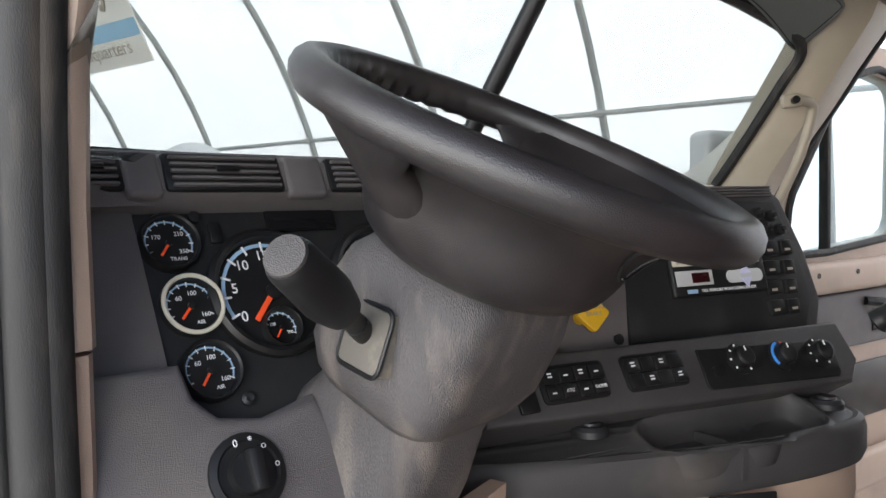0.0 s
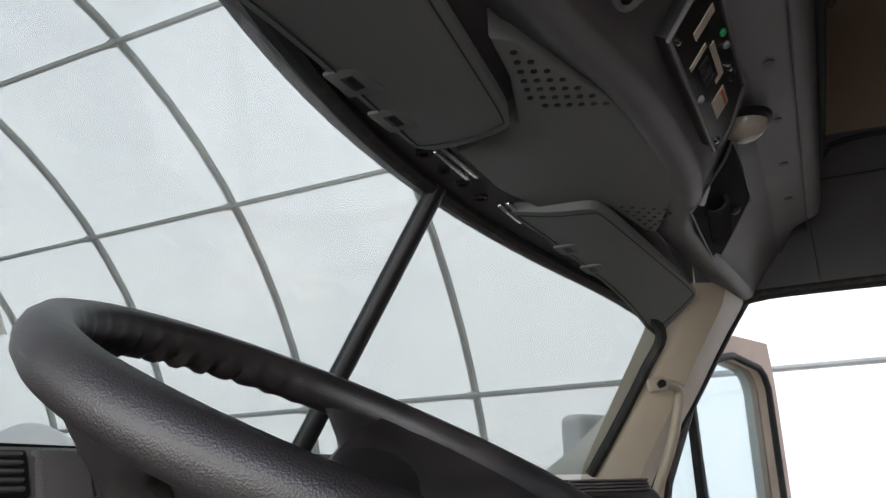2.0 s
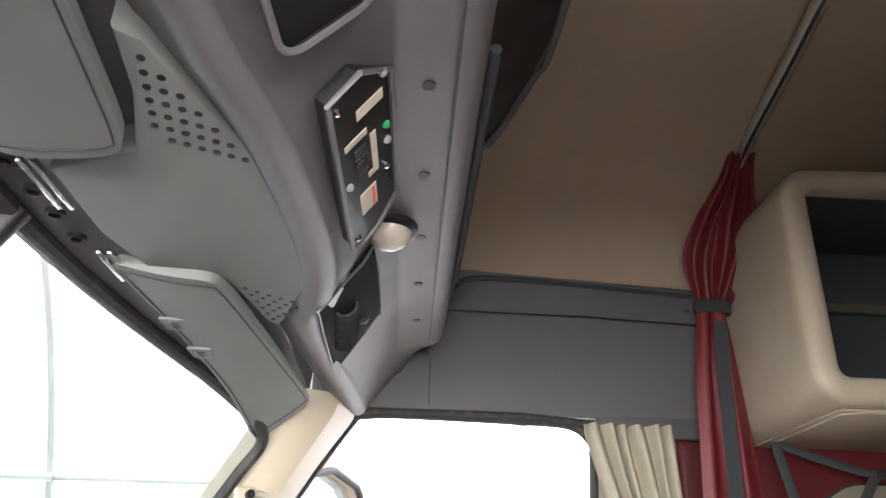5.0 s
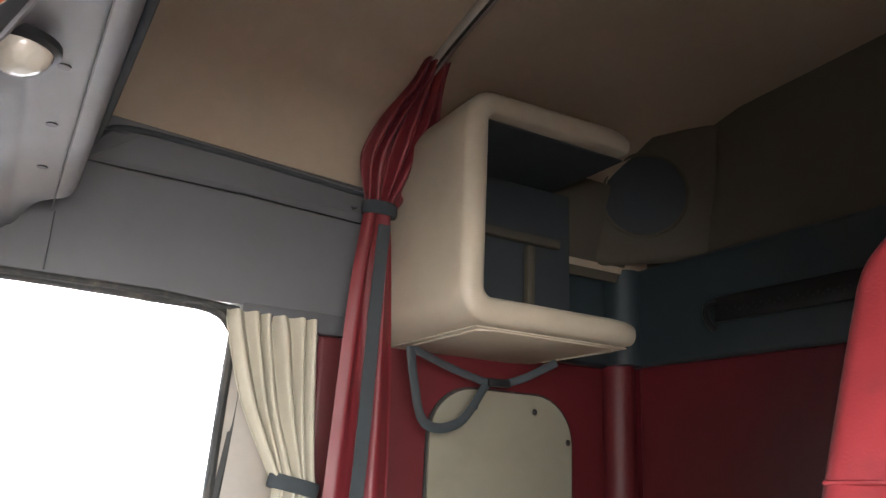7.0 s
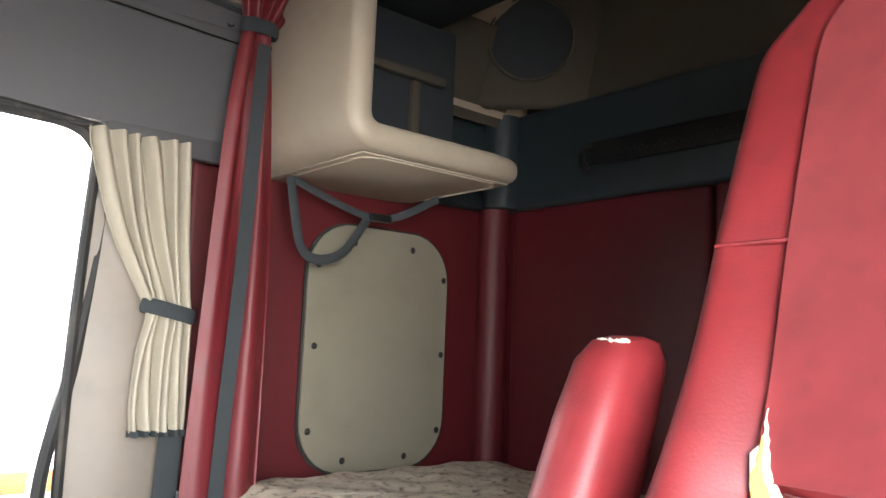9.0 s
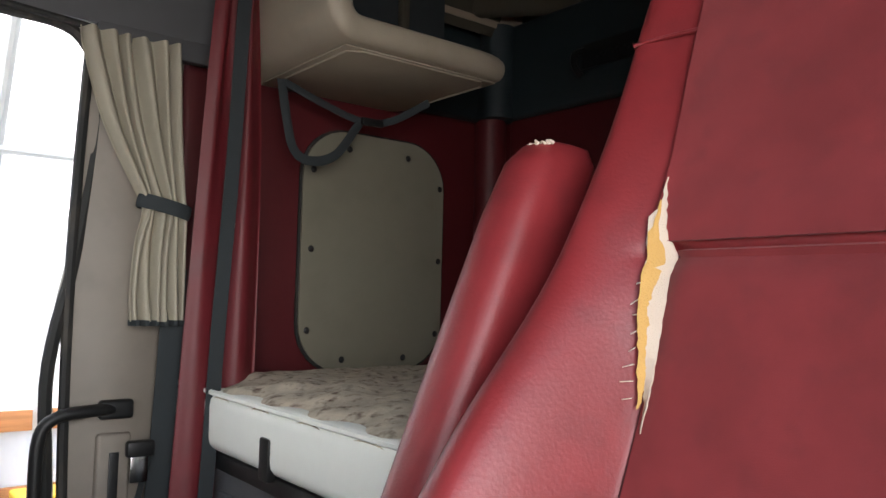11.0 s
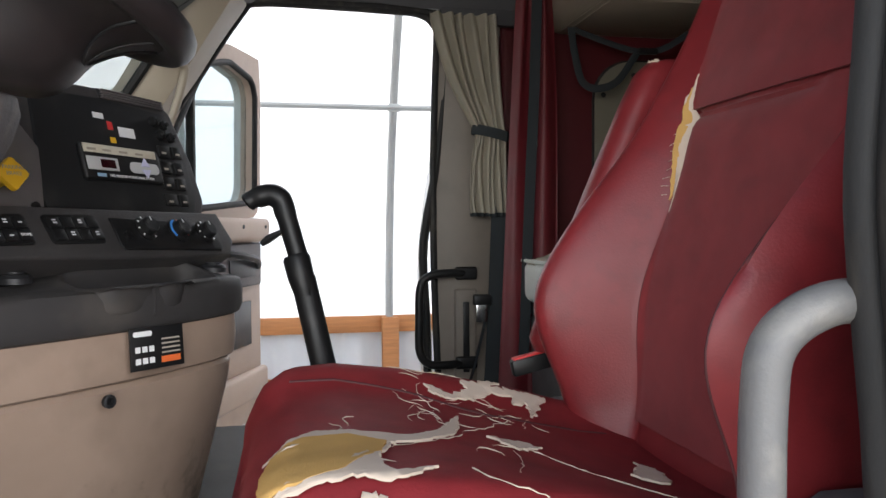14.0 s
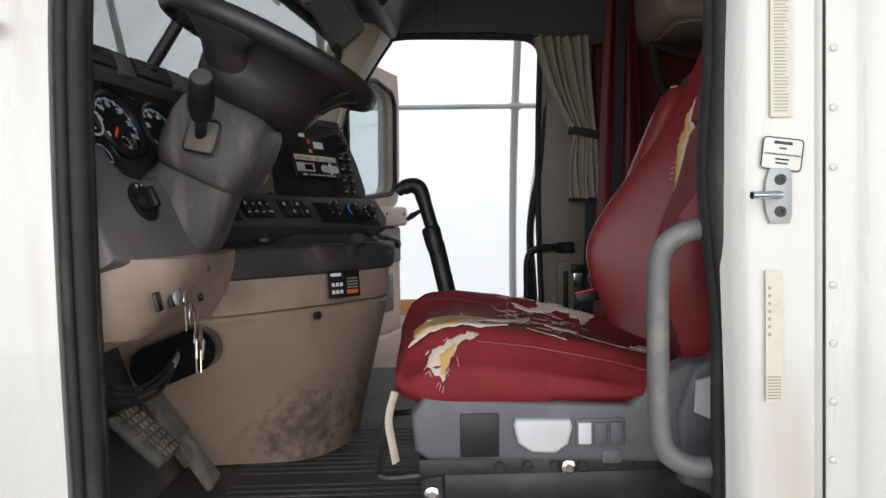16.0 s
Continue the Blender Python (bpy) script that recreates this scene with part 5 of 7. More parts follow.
def gauge(u, v, r, bezel, numbers=(), needle=215, unit=""):
    m = GM @ Matrix.Translation((u, v, 0))
    g = part("gauge", lathe(m, [(r * 1.13, 0.0), (r * 1.13, 0.008), (r * 1.06, 0.012), (r * 0.98, 0.010), (r * 0.95, 0.003), (r * 0.94, 0.002), (0, 0.002)], 32), M_BLACK, db, "round black gauge")
    if bezel:
        part("bezel", tube([m @ Vector((r * 1.07 * math.cos(a), r * 1.07 * math.sin(a), 0.011)) for a in [2 * math.pi * i / 32 for i in range(32)]], r * 0.085, 8, closed=True), bezel, g, "cream plastic bezel")
    scale_ring("scale", u, v, r * 0.82, r * 0.885, -25, 205, M_MARKBLUE, g, 0.0028)
    for i in range(11):
        a = radians(205 - 23 * i)
        part("tick", obox(m @ pose(0, 0, 0, 0, 0, math.degrees(a)), (r * 0.74, -r * 0.018, 0.0030), (r * 0.91, r * 0.018, 0.0036), 0), M_MARK, g)
    a = radians(needle)
    part("needle", obox(m @ pose(0, 0, 0, 0, 0, needle), (-r * 0.08, -r * 0.045, 0.0042), (r * 0.62, r * 0.045, 0.0058), 0.0004), M_NEEDLE, g, "orange needle")
    part("hub", lathe(m, [(r * 0.13, 0.003), (r * 0.13, 0.0072), (0, 0.0075)], 16), M_BLACK, g)
    for s, aa, rr in numbers:
        text("number", s, m @ Matrix.Translation((r * rr * math.cos(radians(aa)), r * rr * math.sin(radians(aa)), 0.0031)), r * 0.24, M_MARK, g)
    if unit:
        text("unit", unit, m @ Matrix.Translation((r * 0.25, -r * 0.62, 0.0031)), r * 0.2, M_MARK, g)
    return g


gauge(-0.007, 0.064, 0.026, None, (("170", 150, 0.5), ("210", 40, 0.55), ("350", -35, 0.6)), 232, "TRANS")
gauge(0.0, 0.0, 0.026, M_STICKER, (("60", 140, 0.5), ("100", 75, 0.5), ("160", -35, 0.6)), 228, "AIR")
gauge(0.004, -0.063, 0.026, None, (("60", 140, 0.5), ("100", 75, 0.5), ("160", -35, 0.6)), 232, "AIR")
gauge(0.086, 0.006, 0.060, None, (("0", 212, 0.70), ("5", 170, 0.66), ("10", 130, 0.66), ("15", 92, 0.66), ("20", 50, 0.66), ("25", 10, 0.66), ("30", -28, 0.66)), 228)
gauge(0.085, -0.032, 0.0185, None, (("150", 150, 0.5), ("250", -30, 0.55)), 232)
gauge(0.226, 0.006, 0.060, None, (("0", 212, 0.70), ("20", 160, 0.66), ("40", 115, 0.66), ("60", 70, 0.66), ("80", 20, 0.66)), 222)
gauge(0.224, -0.032, 0.0185, None, (), 232)
part("display", obox(GM, (0.10, 0.072, 0.0), (0.185, 0.096, 0.004), 0.002), M_MESSAGE, db, "dark message display")
part("screw", lathe(GM @ Matrix.Translation((0.034, -0.094, 0)), [(0.007, -0.002), (0.007, 0.004), (0.004, 0.006), (0, 0.005)], 12), M_STEEL, db, "dull screw head")
part("button", lathe(GM @ Matrix.Translation((0.023, 0.090, 0)), [(0.006, 0), (0.006, 0.006), (0.003, 0.007), (0, 0.007)], 10), M_BLACK, db)
part("button", obox(GM, (0.035, 0.062, 0), (0.048, 0.085, 0.004), 0.002), M_BLACK, db)
LK = GM @ Matrix.Translation((0.0, -0.162, 0.034))
lk = part("lamp_switch", lathe(LK, [(0.034, -0.002), (0.034, 0.004), (0.028, 0.006), (0.026, 0.004), (0.019, 0.004), (0.018, 0.014), (0.0, 0.015)], 28), M_BLACK, db, "black rotary lamp switch")
part("grip", obox(LK, (-0.0065, -0.018, 0.013), (0.0065, 0.018, 0.027), 0.004), M_BLACK, lk)
for s, a in (("0", 105), ("*", 75), ("o", 48), ("o", 5)):
    text("mark", s, LK @ Matrix.Translation((0.0265 * math.cos(radians(a)), 0.0265 * math.sin(radians(a)), 0.0062)), 0.009, M_MARK, lk)

# steering column
WC = Vector((0.929, 0.856, 2.565))
CMX = basis(WC, (1, 0, -0.03), (0, 0.899, 0.438))        # local z along the axis to the driver


def cring2(s, w, p0, p1, r, cx=0.0, n=6):
    return [CMX @ Vector((x, y, -s)) for x, y in rounded(w, p1 - p0, r, n, cx, (p0 + p1) / 2)]


sc = thing("steering_column", (0.92, 0.95, 1.9), "worn grey plastic steering column shroud", "steering column")
part("upper_shroud", loft([cring2(0.112, 0.150, -0.045, 0.060, 0.04, 0.006), cring2(0.120, 0.186, -0.062, 0.080, 0.04, 0.010), cring2(0.135, 0.202, -0.068, 0.090, 0.036, 0.012), cring2(0.165, 0.208, -0.070, 0.096, 0.032, 0.013), cring2(0.225, 0.200, -0.068, 0.096, 0.032, 0.012), cring2(0.250, 0.180, -0.060, 0.090, 0.036, 0.010), cring2(0.262, 0.152, -0.052, 0.084, 0.036, 0.006)], caps=True), M_COLUMN, sc, sharp=55)
part("lower_shroud", loft([cring2(0.252, 0.140, -0.055, 0.085, 0.035), cring2(0.27, 0.130, -0.055, 0.09, 0.035), cring2(0.33, 0.145, -0.06, 0.12, 0.04), cring2(0.40, 0.165, -0.055, 0.16, 0.04), cring2(0.50, 0.18, -0.02, 0.20, 0.04)]), M_COLUMN, sc)
part("ring", lathe(CMX @ pose(0, 0, -0.100), [(0.068, 0.02), (0.079, 0.0), (0.074, -0.012)], 28), M_COLUMN, sc)
part("plate", obox(basis((0.834, 0.957, 2.4065), (-0.19, -0.96, -0.21), (0.14, -0.40, 0.90)), (-0.026, -0.028, -0.016), (0.028, 0.026, 0.0060), 0.002), M_PEDAL, sc, "dusty metal plate round the lever")
PLV = basis((0.834, 0.957, 2.4065), (-0.19, -0.96, -0.21), (0.14, -0.40, 0.90))
part("plate_rim", tube([PLV @ Vector((x, y, 0.005)) for x, y in rounded(0.056, 0.058, 0.010, 4, 0.001, -0.001)], 0.0022, 8, closed=True), M_BLACK, sc)
st = part("lever", tube([(0.842, 0.962, 2.403), (0.815, 0.954, 2.419)], 0.010, 12), M_BLACK, sc, "black column lever with a fat handle")
part("lever_neck", tube([(0.822, 0.956, 2.415), (0.800, 0.949, 2.428), (0.786, 0.945, 2.436)], [0.0085, 0.010, 0.0155], 14), M_BLACK, st)
part("lever_handle", tube([(0.788, 0.9455, 2.435), (0.765, 0.9385, 2.4485), (0.715, 0.923, 2.478), (0.709, 0.9213, 2.4815)], [0.0170, 0.0215, 0.0192, 0.0168], 20), M_BLACK, st)
part("lever_cap", tube([(0.7085, 0.921, 2.482), (0.7065, 0.9204, 2.4832)], [0.0163, 0.0158], 20), M_STRIP, st, "grey scuffed end cap")

# steering wheel
sw_ = thing("steering_wheel", tuple(WC), "black moulded truck steering wheel with a deep bowl, worn shiny", "steering wheel")
WR = 0.193

rim_n = 144
rows = []
for i in range(rim_n):
    a = 2 * math.pi * i / rim_n
    d = math.degrees(a)
    bump = 0.0032 * math.sin(a * 52) * max(0.0, math.sin(math.pi * (d - 45) / 105)) ** 0.5 if 45 < d < 150 else 0.0
    c = Vector((math.cos(a), math.sin(a), 0))
    ring = []
    for j in range(12):
        b = 2 * math.pi * j / 12
        rr = 0.0165 + (bump * max(0.0, -0.75 * math.cos(b) - 0.6 * math.sin(b)))
        ring.append(CMX @ (c * (WR + rr * math.cos(b)) + Vector((0, 0, rr * 1.08 * math.sin(b)))))
    rows.append(ring)
part("rim", loft(rows, loop=True), M_WHEEL, sw_)
BOWL = [(0.058, -0.122), (0.088, -0.117), (0.109, -0.103), (0.120, -0.083), (0.127, -0.060), (0.137, -0.042), (0.153, -0.026), (0.172, -0.014), (0.188, -0.006)]


def bowl(u, v):
    """The moulded bowl that joins the near half of the rim to the hub; its ends sweep in towards the hub."""
    k = v * (len(BOWL) - 1)
    r, z = smooth(k, list(range(len(BOWL))), [b[0] for b in BOWL]), smooth(k, list(range(len(BOWL))), [b[1] for b in BOWL])
    a = radians(270 + (2 * u - 1) * (112 + 26 * (1 - v) ** 0.8))
    return CMX @ Vector((r * math.cos(a), r * math.sin(a), z))


part("bowl", sheet(bowl, 72, 28, 0.010), M_WHEEL, sw_, "deep black moulded spoke bowl", sharp=80)
part("hub", lathe(CMX, [(0.060, -0.112), (0.082, -0.105), (0.098, -0.084), (0.104, -0.056), (0.103, -0.050), (0.097, -0.046), (0.084, -0.050)], 40), M_WHEEL, sw_, "black hub")


def on_bowl(deg, v, lift):
    p, q = bowl(0.5 + (deg - 270) / 224, v), bowl(0.5 + (deg - 270) / 224, min(1.0, v + 0.02))
    out = (q - p).cross(CMX.to_3x3() @ Vector((-math.sin(radians(deg)), math.cos(radians(deg)), 0))).normalized()
    out *= 1 if out.dot(p - CMX.translation) > 0 else -1
    return p + out * lift


part("scoop_edge", tube([on_bowl(252 + 36 * i / 28, 0.90 - 0.42 * math.sin(math.pi * i / 28) ** 0.6, 0.0012) for i in range(29)], 0.0018, 6), M_BLACK, sw_)
part("scoop_split", tube([on_bowl(271, 0.50 + 0.38 * i / 8, 0.0012) for i in range(9)], 0.0012, 6), M_BLACK, sw_)
part("horn_pad", lathe(CMX, [(0.085, -0.058), (0.084, -0.048), (0.075, -0.040), (0.045, -0.034), (0, -0.032)], 36), M_STRIP, sw_, "dark grey horn pad")
part("pad_button", obox(CMX, (-0.05, -0.082, -0.050), (0.05, -0.052, -0.036), 0.004), M_PANEL, sw_)
part("pad_button", obox(CMX, (-0.001, -0.083, -0.0355), (0.001, -0.052, -0.0348), 0), M_BLACK, sw_)
for a0, wide in ((164, 30), (16, 30)):
    rows = []
    for k in range(11):
        t = k / 10
        r = 0.074 + (WR - 0.074 - 0.003) * t
        halfw = radians(wide - 14 * math.sin(t * math.pi / 2) + 12 * max(0, t - 0.7) / 0.3)
        zc = -0.072 + 0.068 * t ** 1.5
        th = 0.026 * (1 - t) ** 0.9 + 0.0085
        ring = []
        for j in range(20):
            b = 2 * math.pi * j / 20
            cb_, sb_ = math.cos(b), math.sin(b)
            aa = radians(a0) + halfw * math.copysign(abs(cb_) ** 0.75, cb_)
            ring.append(CMX @ Vector((r * math.cos(aa), r * math.sin(aa), zc + th * sb_)))
        rows.append(ring)
    part("spoke", loft(rows), M_WHEEL, sw_, sharp=80)

# centre stack
U = Vector((0.873, -0.488, 0))
NV = Vector((-0.488, -0.873, 0))


def tilted(o, deg):
    s, c = math.sin(radians(deg)), math.cos(radians(deg))
    return basis(o, U, Vector((0, 0, c)) - NV * s)


S1 = tilted((1.51, 0.885, 2.397), 15)
S2 = tilted((1.535, 0.772, 2.285), 32)
part("stack_body", prism(S1, [(-0.32, -0.12), (0.235, -0.12), (0.268, -0.05), (0.257, 0.03), (0.224, 0.128), (0.205, 0.142), (0.03, 0.15), (-0.14, 0.145), (-0.32, 0.10)], -0.22, -0.004, 0.008, 3), M_STRIP, db, "dark grey centre stack moulding")
rp = part("radio_panel", prism(S1, [(-0.145, -0.10), (0.205, -0.10), (0.238, -0.045), (0.228, 0.03), (0.197, 0.120), (0.03, 0.127), (-0.125, 0.12)], -0.02, 0.002, 0.002), M_PANEL, db, "black radio panel")
part("brake_panel", prism(S1, [(-0.30, -0.10), (-0.15, -0.10), (-0.13, 0.02), (-0.16, 0.06), (-0.30, 0.06)], -0.02, 0.002, 0.004), M_DASH, db)
tp = part("tyre_monitor", obox(S1, (-0.056, -0.026, 0.0), (0.137, 0.037, 0.012), 0.005, 3), M_BLACK, db, "black tyre pressure monitor with cream strip")
part("cream_strip", obox(S1, (-0.052, 0.020, 0.0115), (0.125, 0.035, 0.0135), 0.001), M_STICKER, tp)
for x in (-0.045, -0.01, 0.03, 0.07):
    part("lettering_bar", obox(S1, (x, 0.0235, 0.0136), (x + 0.02, 0.0275, 0.0141), 0), M_INK, tp)
part("display_box", obox(S1, (-0.050, -0.010, 0.0115), (0.022, 0.013, 0.0138), 0.002), M_LIGHTGREY, tp)
part("display", obox(S1, (-0.020, -0.006, 0.0136), (0.014, 0.009, 0.0146), 0.0005), M_DISPLAY, tp, "dark red display")
part("key_oval", prism(S1, rounded(0.075, 0.020, 0.0095, 5, 0.088, 0.0), 0.0115, 0.0140), M_LIGHTGREY, tp)
for y0, y1 in ((0.003, 0.019), (-0.003, -0.019)):
    part("arrow_key", prism(S1, [(0.078, y0), (0.100, y0), (0.089, y1)] if y1 > y0 else [(0.089, y1), (0.100, y0), (0.078, y0)], 0.0138, 0.0160), mat("pale_key", (0.55, 0.55, 0.72), 0.5, bump=0) if y1 > y0 else bpy.data.materials["pale_key"], tp)
text("lettering", "TIRE PRESSURE MONITORING SYSTEM", S1 @ Matrix.Translation((0.052, -0.0185, 0.0122)), 0.0066, M_MARK, tp)
part("logo_bar", obox(S1, (-0.032, -0.0215, 0.012), (-0.012, -0.0155, 0.0125), 0), M_MARKBLUE, tp)
for j in range(4):
    for i in range(2):
        bt = part("dash_button", obox(S1, (0.148 + 0.040 * i - 0.004 * j, 0.030 - 0.032 * j, 0.0), (0.180 + 0.034 * i - 0.004 * j, 0.054 - 0.032 * j, 0.008), 0.003), M_BLACK, db)
        part("mark", obox(S1, (0.154 + 0.040 * i - 0.004 * j, 0.036 - 0.032 * j, 0.008), (0.166 + 0.040 * i - 0.004 * j, 0.040 - 0.032 * j, 0.0086), 0), M_INK, bt)
for x, y in ((0.165, 0.075), (0.18, 0.095), (0.155, 0.10), (0.195, 0.072)):
    part("valve_knob", lathe(S1 @ Matrix.Translation((x, y, 0.002)), [(0.010, 0), (0.010, 0.008), (0.005, 0.010), (0.004, 0.014), (0, 0.014)], 12), M_BLACK, db)
for a, c, mt in (((0.055, 0.060), (0.095, 0.078), M_MARK), ((0.0, 0.088), (0.024, 0.098), M_MARK), ((0.030, 0.046), (0.042, 0.056), M_YELLOW), ((0.03, 0.07), (0.042, 0.085), M_REDMARK)):
    part("label", obox(S1, (*a, 0.0022), (*c, 0.0034), 0), mt, rp)
part("top_vent", obox(S1, (0.03, 0.128, -0.10), (0.205, 0.150, -0.002), 0.006, 3), M_BLACK, db, "black vent along the stack's top")
for i in range(4):
    part("slat", obox(S1, (0.036, 0.130 + 0.0048 * i, -0.004), (0.199, 0.1325 + 0.0048 * i, 0.003), 0.001), M_DASH, db)

# yellow parking brake knob
YB = basis((1.302, 0.976, 2.362), (0.80, -0.60, 0), (0.12, 0.25, 0.96))
yk = part("brake_knob", prism(YB @ pose(0, 0, 0, 0, 0, 45), rounded(0.037, 0.037, 0.005, 3), 0.022, 0.032, 0.003), M_YELLOW, db, "yellow diamond parking brake knob")
part("stem", lathe(YB, [(0.010, -0.03), (0.010, 0.01), (0.013, 0.022)], 14), M_YELLOW, yk)
text("lettering", "PARKING", YB @ Matrix.Translation((0, 0.008, 0.0322)), 0.0078, M_INK, yk)
text("lettering", "BRAKE", YB @ Matrix.Translation((0, -0.001, 0.0322)), 0.0078, M_INK, yk)
part("screw", lathe(S1 @ Matrix.Translation((-0.165, -0.075, 0.002)), [(0.008, 0), (0.008, 0.003), (0.003, 0.002)], 10), M_BLACK, db)

# switch strip
part("strip", prism(S2, [(-0.50, -0.034), (-0.30, -0.040), (-0.15, -0.046), (0.128, -0.052), (0.160, -0.02), (0.154, 0.045), (-0.49, 0.05)], -0.12, 0.0, 0.006, 3), M_STRIP, db, "dark grey switch strip")
for u0, u1, kind in ((-0.414, -0.312, 4), (-0.284, -0.180, 4)):
    bank = part("switch_bank", prism(S2, rounded(u1 - u0, 0.050, 0.008, 4, (u0 + u1) / 2, 0.007), -0.005, 0.003, 0.002), M_BLACK, db, "black rocker switch bank")
    wv = (u1 - u0 - 0.008) / kind
    for i in range(kind):
        for j in range(2):
            x0 = u0 + 0.005 + wv * i
            part("rocker", obox(S2, (x0, -0.014 + 0.021 * j, 0.002), (x0 + wv - 0.002, 0.005 + 0.021 * j, 0.0065), 0.002), M_BLACK, bank)
            if (i + j + (u0 > -0.3)) % 2 == 0 or u0 < -0.3:
                word = {(0, 1, 0): "ATC", (0, 3, 0): "DOME"}.get((int(u0 > -0.3), i, j))
                if word:
                    text("mark", word, S2 @ Matrix.Translation((x0 + wv / 2 - 0.001, -0.0045 + 0.021 * j, 0.0067)), 0.0062, M_MARK, bank)
                else:
                    for row in range(1 + (i + j) % 2):
                        part("mark", obox(S2, (x0 + 0.007, -0.0065 + 0.021 * j + 0.0042 * row, 0.0066), (x0 + wv - 0.010, -0.0045 + 0.021 * j + 0.0042 * row, 0.0070), 0), M_MARK, bank)
part("toggle", obox(S2, (-0.452, -0.025, 0.0), (-0.424, 0.0, 0.006), 0.003), M_BLACK, db)
hv = part("climate_panel", prism(S2, [(-0.150, 0.027), (0.110, 0.016), (0.118, 0.010), (0.108, -0.036), (0.100, -0.041), (-0.150, -0.031), (-0.154, -0.025)], -0.005, 0.004, 0.002), M_BLACK, db, "black climate control panel")
for u, mk in ((-0.082, 0), (0.0, 1), (0.075, 2)):
    K = S2 @ Matrix.Translation((u, 0.001 - 0.05 * u, 0.004))
    kn = part("knob", lathe(K, [(0.023, 0), (0.023, 0.003), (0.016, 0.005), (0.0155, 0.016), (0.013, 0.018), (0, 0.018)], 24), M_BLACK, hv, "black rotary climate knob")
    part("pointer", obox(K, (-0.0012, 0.006, 0.0182), (0.0012, 0.013, 0.0188), 0), M_MARK, kn)
    def kring(a0, a1, mt):
        n = 12
        bm = bmesh.new()
        lo = [bm.verts.new(K @ Vector((0.0175 * math.cos(radians(a0 + (a1 - a0) * i / n)), 0.0175 * math.sin(radians(a0 + (a1 - a0) * i / n)), 0.0054))) for i in range(n + 1)]
        hi = [bm.verts.new(K @ Vector((0.0215 * math.cos(radians(a0 + (a1 - a0) * i / n)), 0.0215 * math.sin(radians(a0 + (a1 - a0) * i / n)), 0.0042))) for i in range(n + 1)]
        for i in range(n):
            bm.faces.new((lo[i], lo[i + 1], hi[i + 1], hi[i]))
        part("scale", bm, mt, kn)
    if mk == 1:
        kring(100, 220, M_BLUE)
        kring(-40, 80, M_REDMARK)
    else:
        for a in range(-60, 260, 40):
            part("mark", obox(K @ pose(0, 0, 0, 0, 0, a), (0.0180, -0.0012, 0.0046), (0.0212, 0.0012, 0.0056), 0), M_MARK, kn)
part("small_knob", lathe(S2 @ Matrix.Translation((-0.132, -0.008, 0.004)), [(0.008, 0), (0.008, 0.006), (0, 0.007)], 12), M_BLACK, hv)

# tray and lower body, one outline for each height
PA = [(1.06, 1.25), (1.09, 1.06), (1.13, 0.99), (1.21, 0.905), (1.30, 0.825), (1.38, 0.762), (1.47, 0.706), (1.55, 0.672), (1.60, 0.672), (1.628, 0.695), (1.64, 0.75), (1.64, 0.95), (1.64, 1.25)]
PB = [(1.30, 1.30), (1.335, 1.12), (1.345, 1.02), (1.35, 0.95), (1.362, 0.895), (1.40, 0.845), (1.47, 0.803), (1.55, 0.775), (1.60, 0.768), (1.628, 0.785), (1.64, 0.83), (1.645, 1.0), (1.645, 1.30)]


def plan(k, inset=0.0):
    a = spline([(x, y, 0) for x, y in PA], 3)
    b = spline([(x, y, 0) for x, y in PB], 3)
    c = Vector((1.45, 1.0, 0))
    out = []
    for p, q in zip(a, b):
        m = p.lerp(q, k)
        d = (c - m).normalized()
        out.append(m + d * inset)
    return out


def band(levels):
    return loft([[(p.x, p.y, z) for p in plan(k, i)] for z, k, i in levels])


part("tray_band", band([(2.138, 0.0, 0.008), (2.142, 0.0, 0.0), (2.156, 0.0, -0.006), (2.188, 0.0, -0.006), (2.200, 0.0, -0.002), (2.205, 0.0, 0.006), (2.203, 0.0, 0.014), (2.168, 0.0, 0.018)]), M_STRIP, db, "dark grey tray edge")
TRAY = basis((1.402, 0.792, 0), (0.873, -0.488, 0), (0.488, 0.873, 0))
well = [TRAY @ Vector((x, y + 0.10 * x * x / 0.15, 0)) for x, y in rounded(0.290, 0.088, 0.038, 8)]
WC0 = Vector((1.402, 0.792, 0))


front_edge = plan(0.0, 0.0)


def deck_z(p):
    """The tray's top rises from its front edge towards the switches."""
    return 2.204 + 0.36 * min(0.12, max(0.0, min((p - q).length for q in front_edge) - 0.018))


def well_at(d, grow_by=0.0):
    """The well's rim in the direction d from its middle."""
    best = 0.05
    for p, q in zip(well, well[1:] + well[:1]):
        a, b = p - WC0, q - WC0
        ca, cb_ = d.x * a.y - d.y * a.x, d.x * b.y - d.y * b.x
        if ca * cb_ <= 0 and abs(ca - cb_) > 1e-9:
            h = a.lerp(b, ca / (ca - cb_))
            if h.dot(d) > best:
                best = h.dot(d)
    return WC0 + d * (best + grow_by)


deck_out = plan(0.0, 0.012)
deck_out = [p.lerp(q, k / 6) for p, q in zip(deck_out, deck_out[1:] + deck_out[:1]) for k in range(6)]
dirs = [(p - WC0).normalized() for p in deck_out]
rings = [[(p.x, p.y, deck_z(p) - 0.001) for p in deck_out]]
for g_, dz in ((0.016, 0.0), (0.011, 0.003), (0.006, 0.0045), (0.002, 0.002), (0.0, -0.004), (-0.004, -0.030), (-0.010, -0.036)):
    rings.append([(*well_at(d, g_).xy, deck_z(well_at(d, g_)) + dz) for d in dirs])
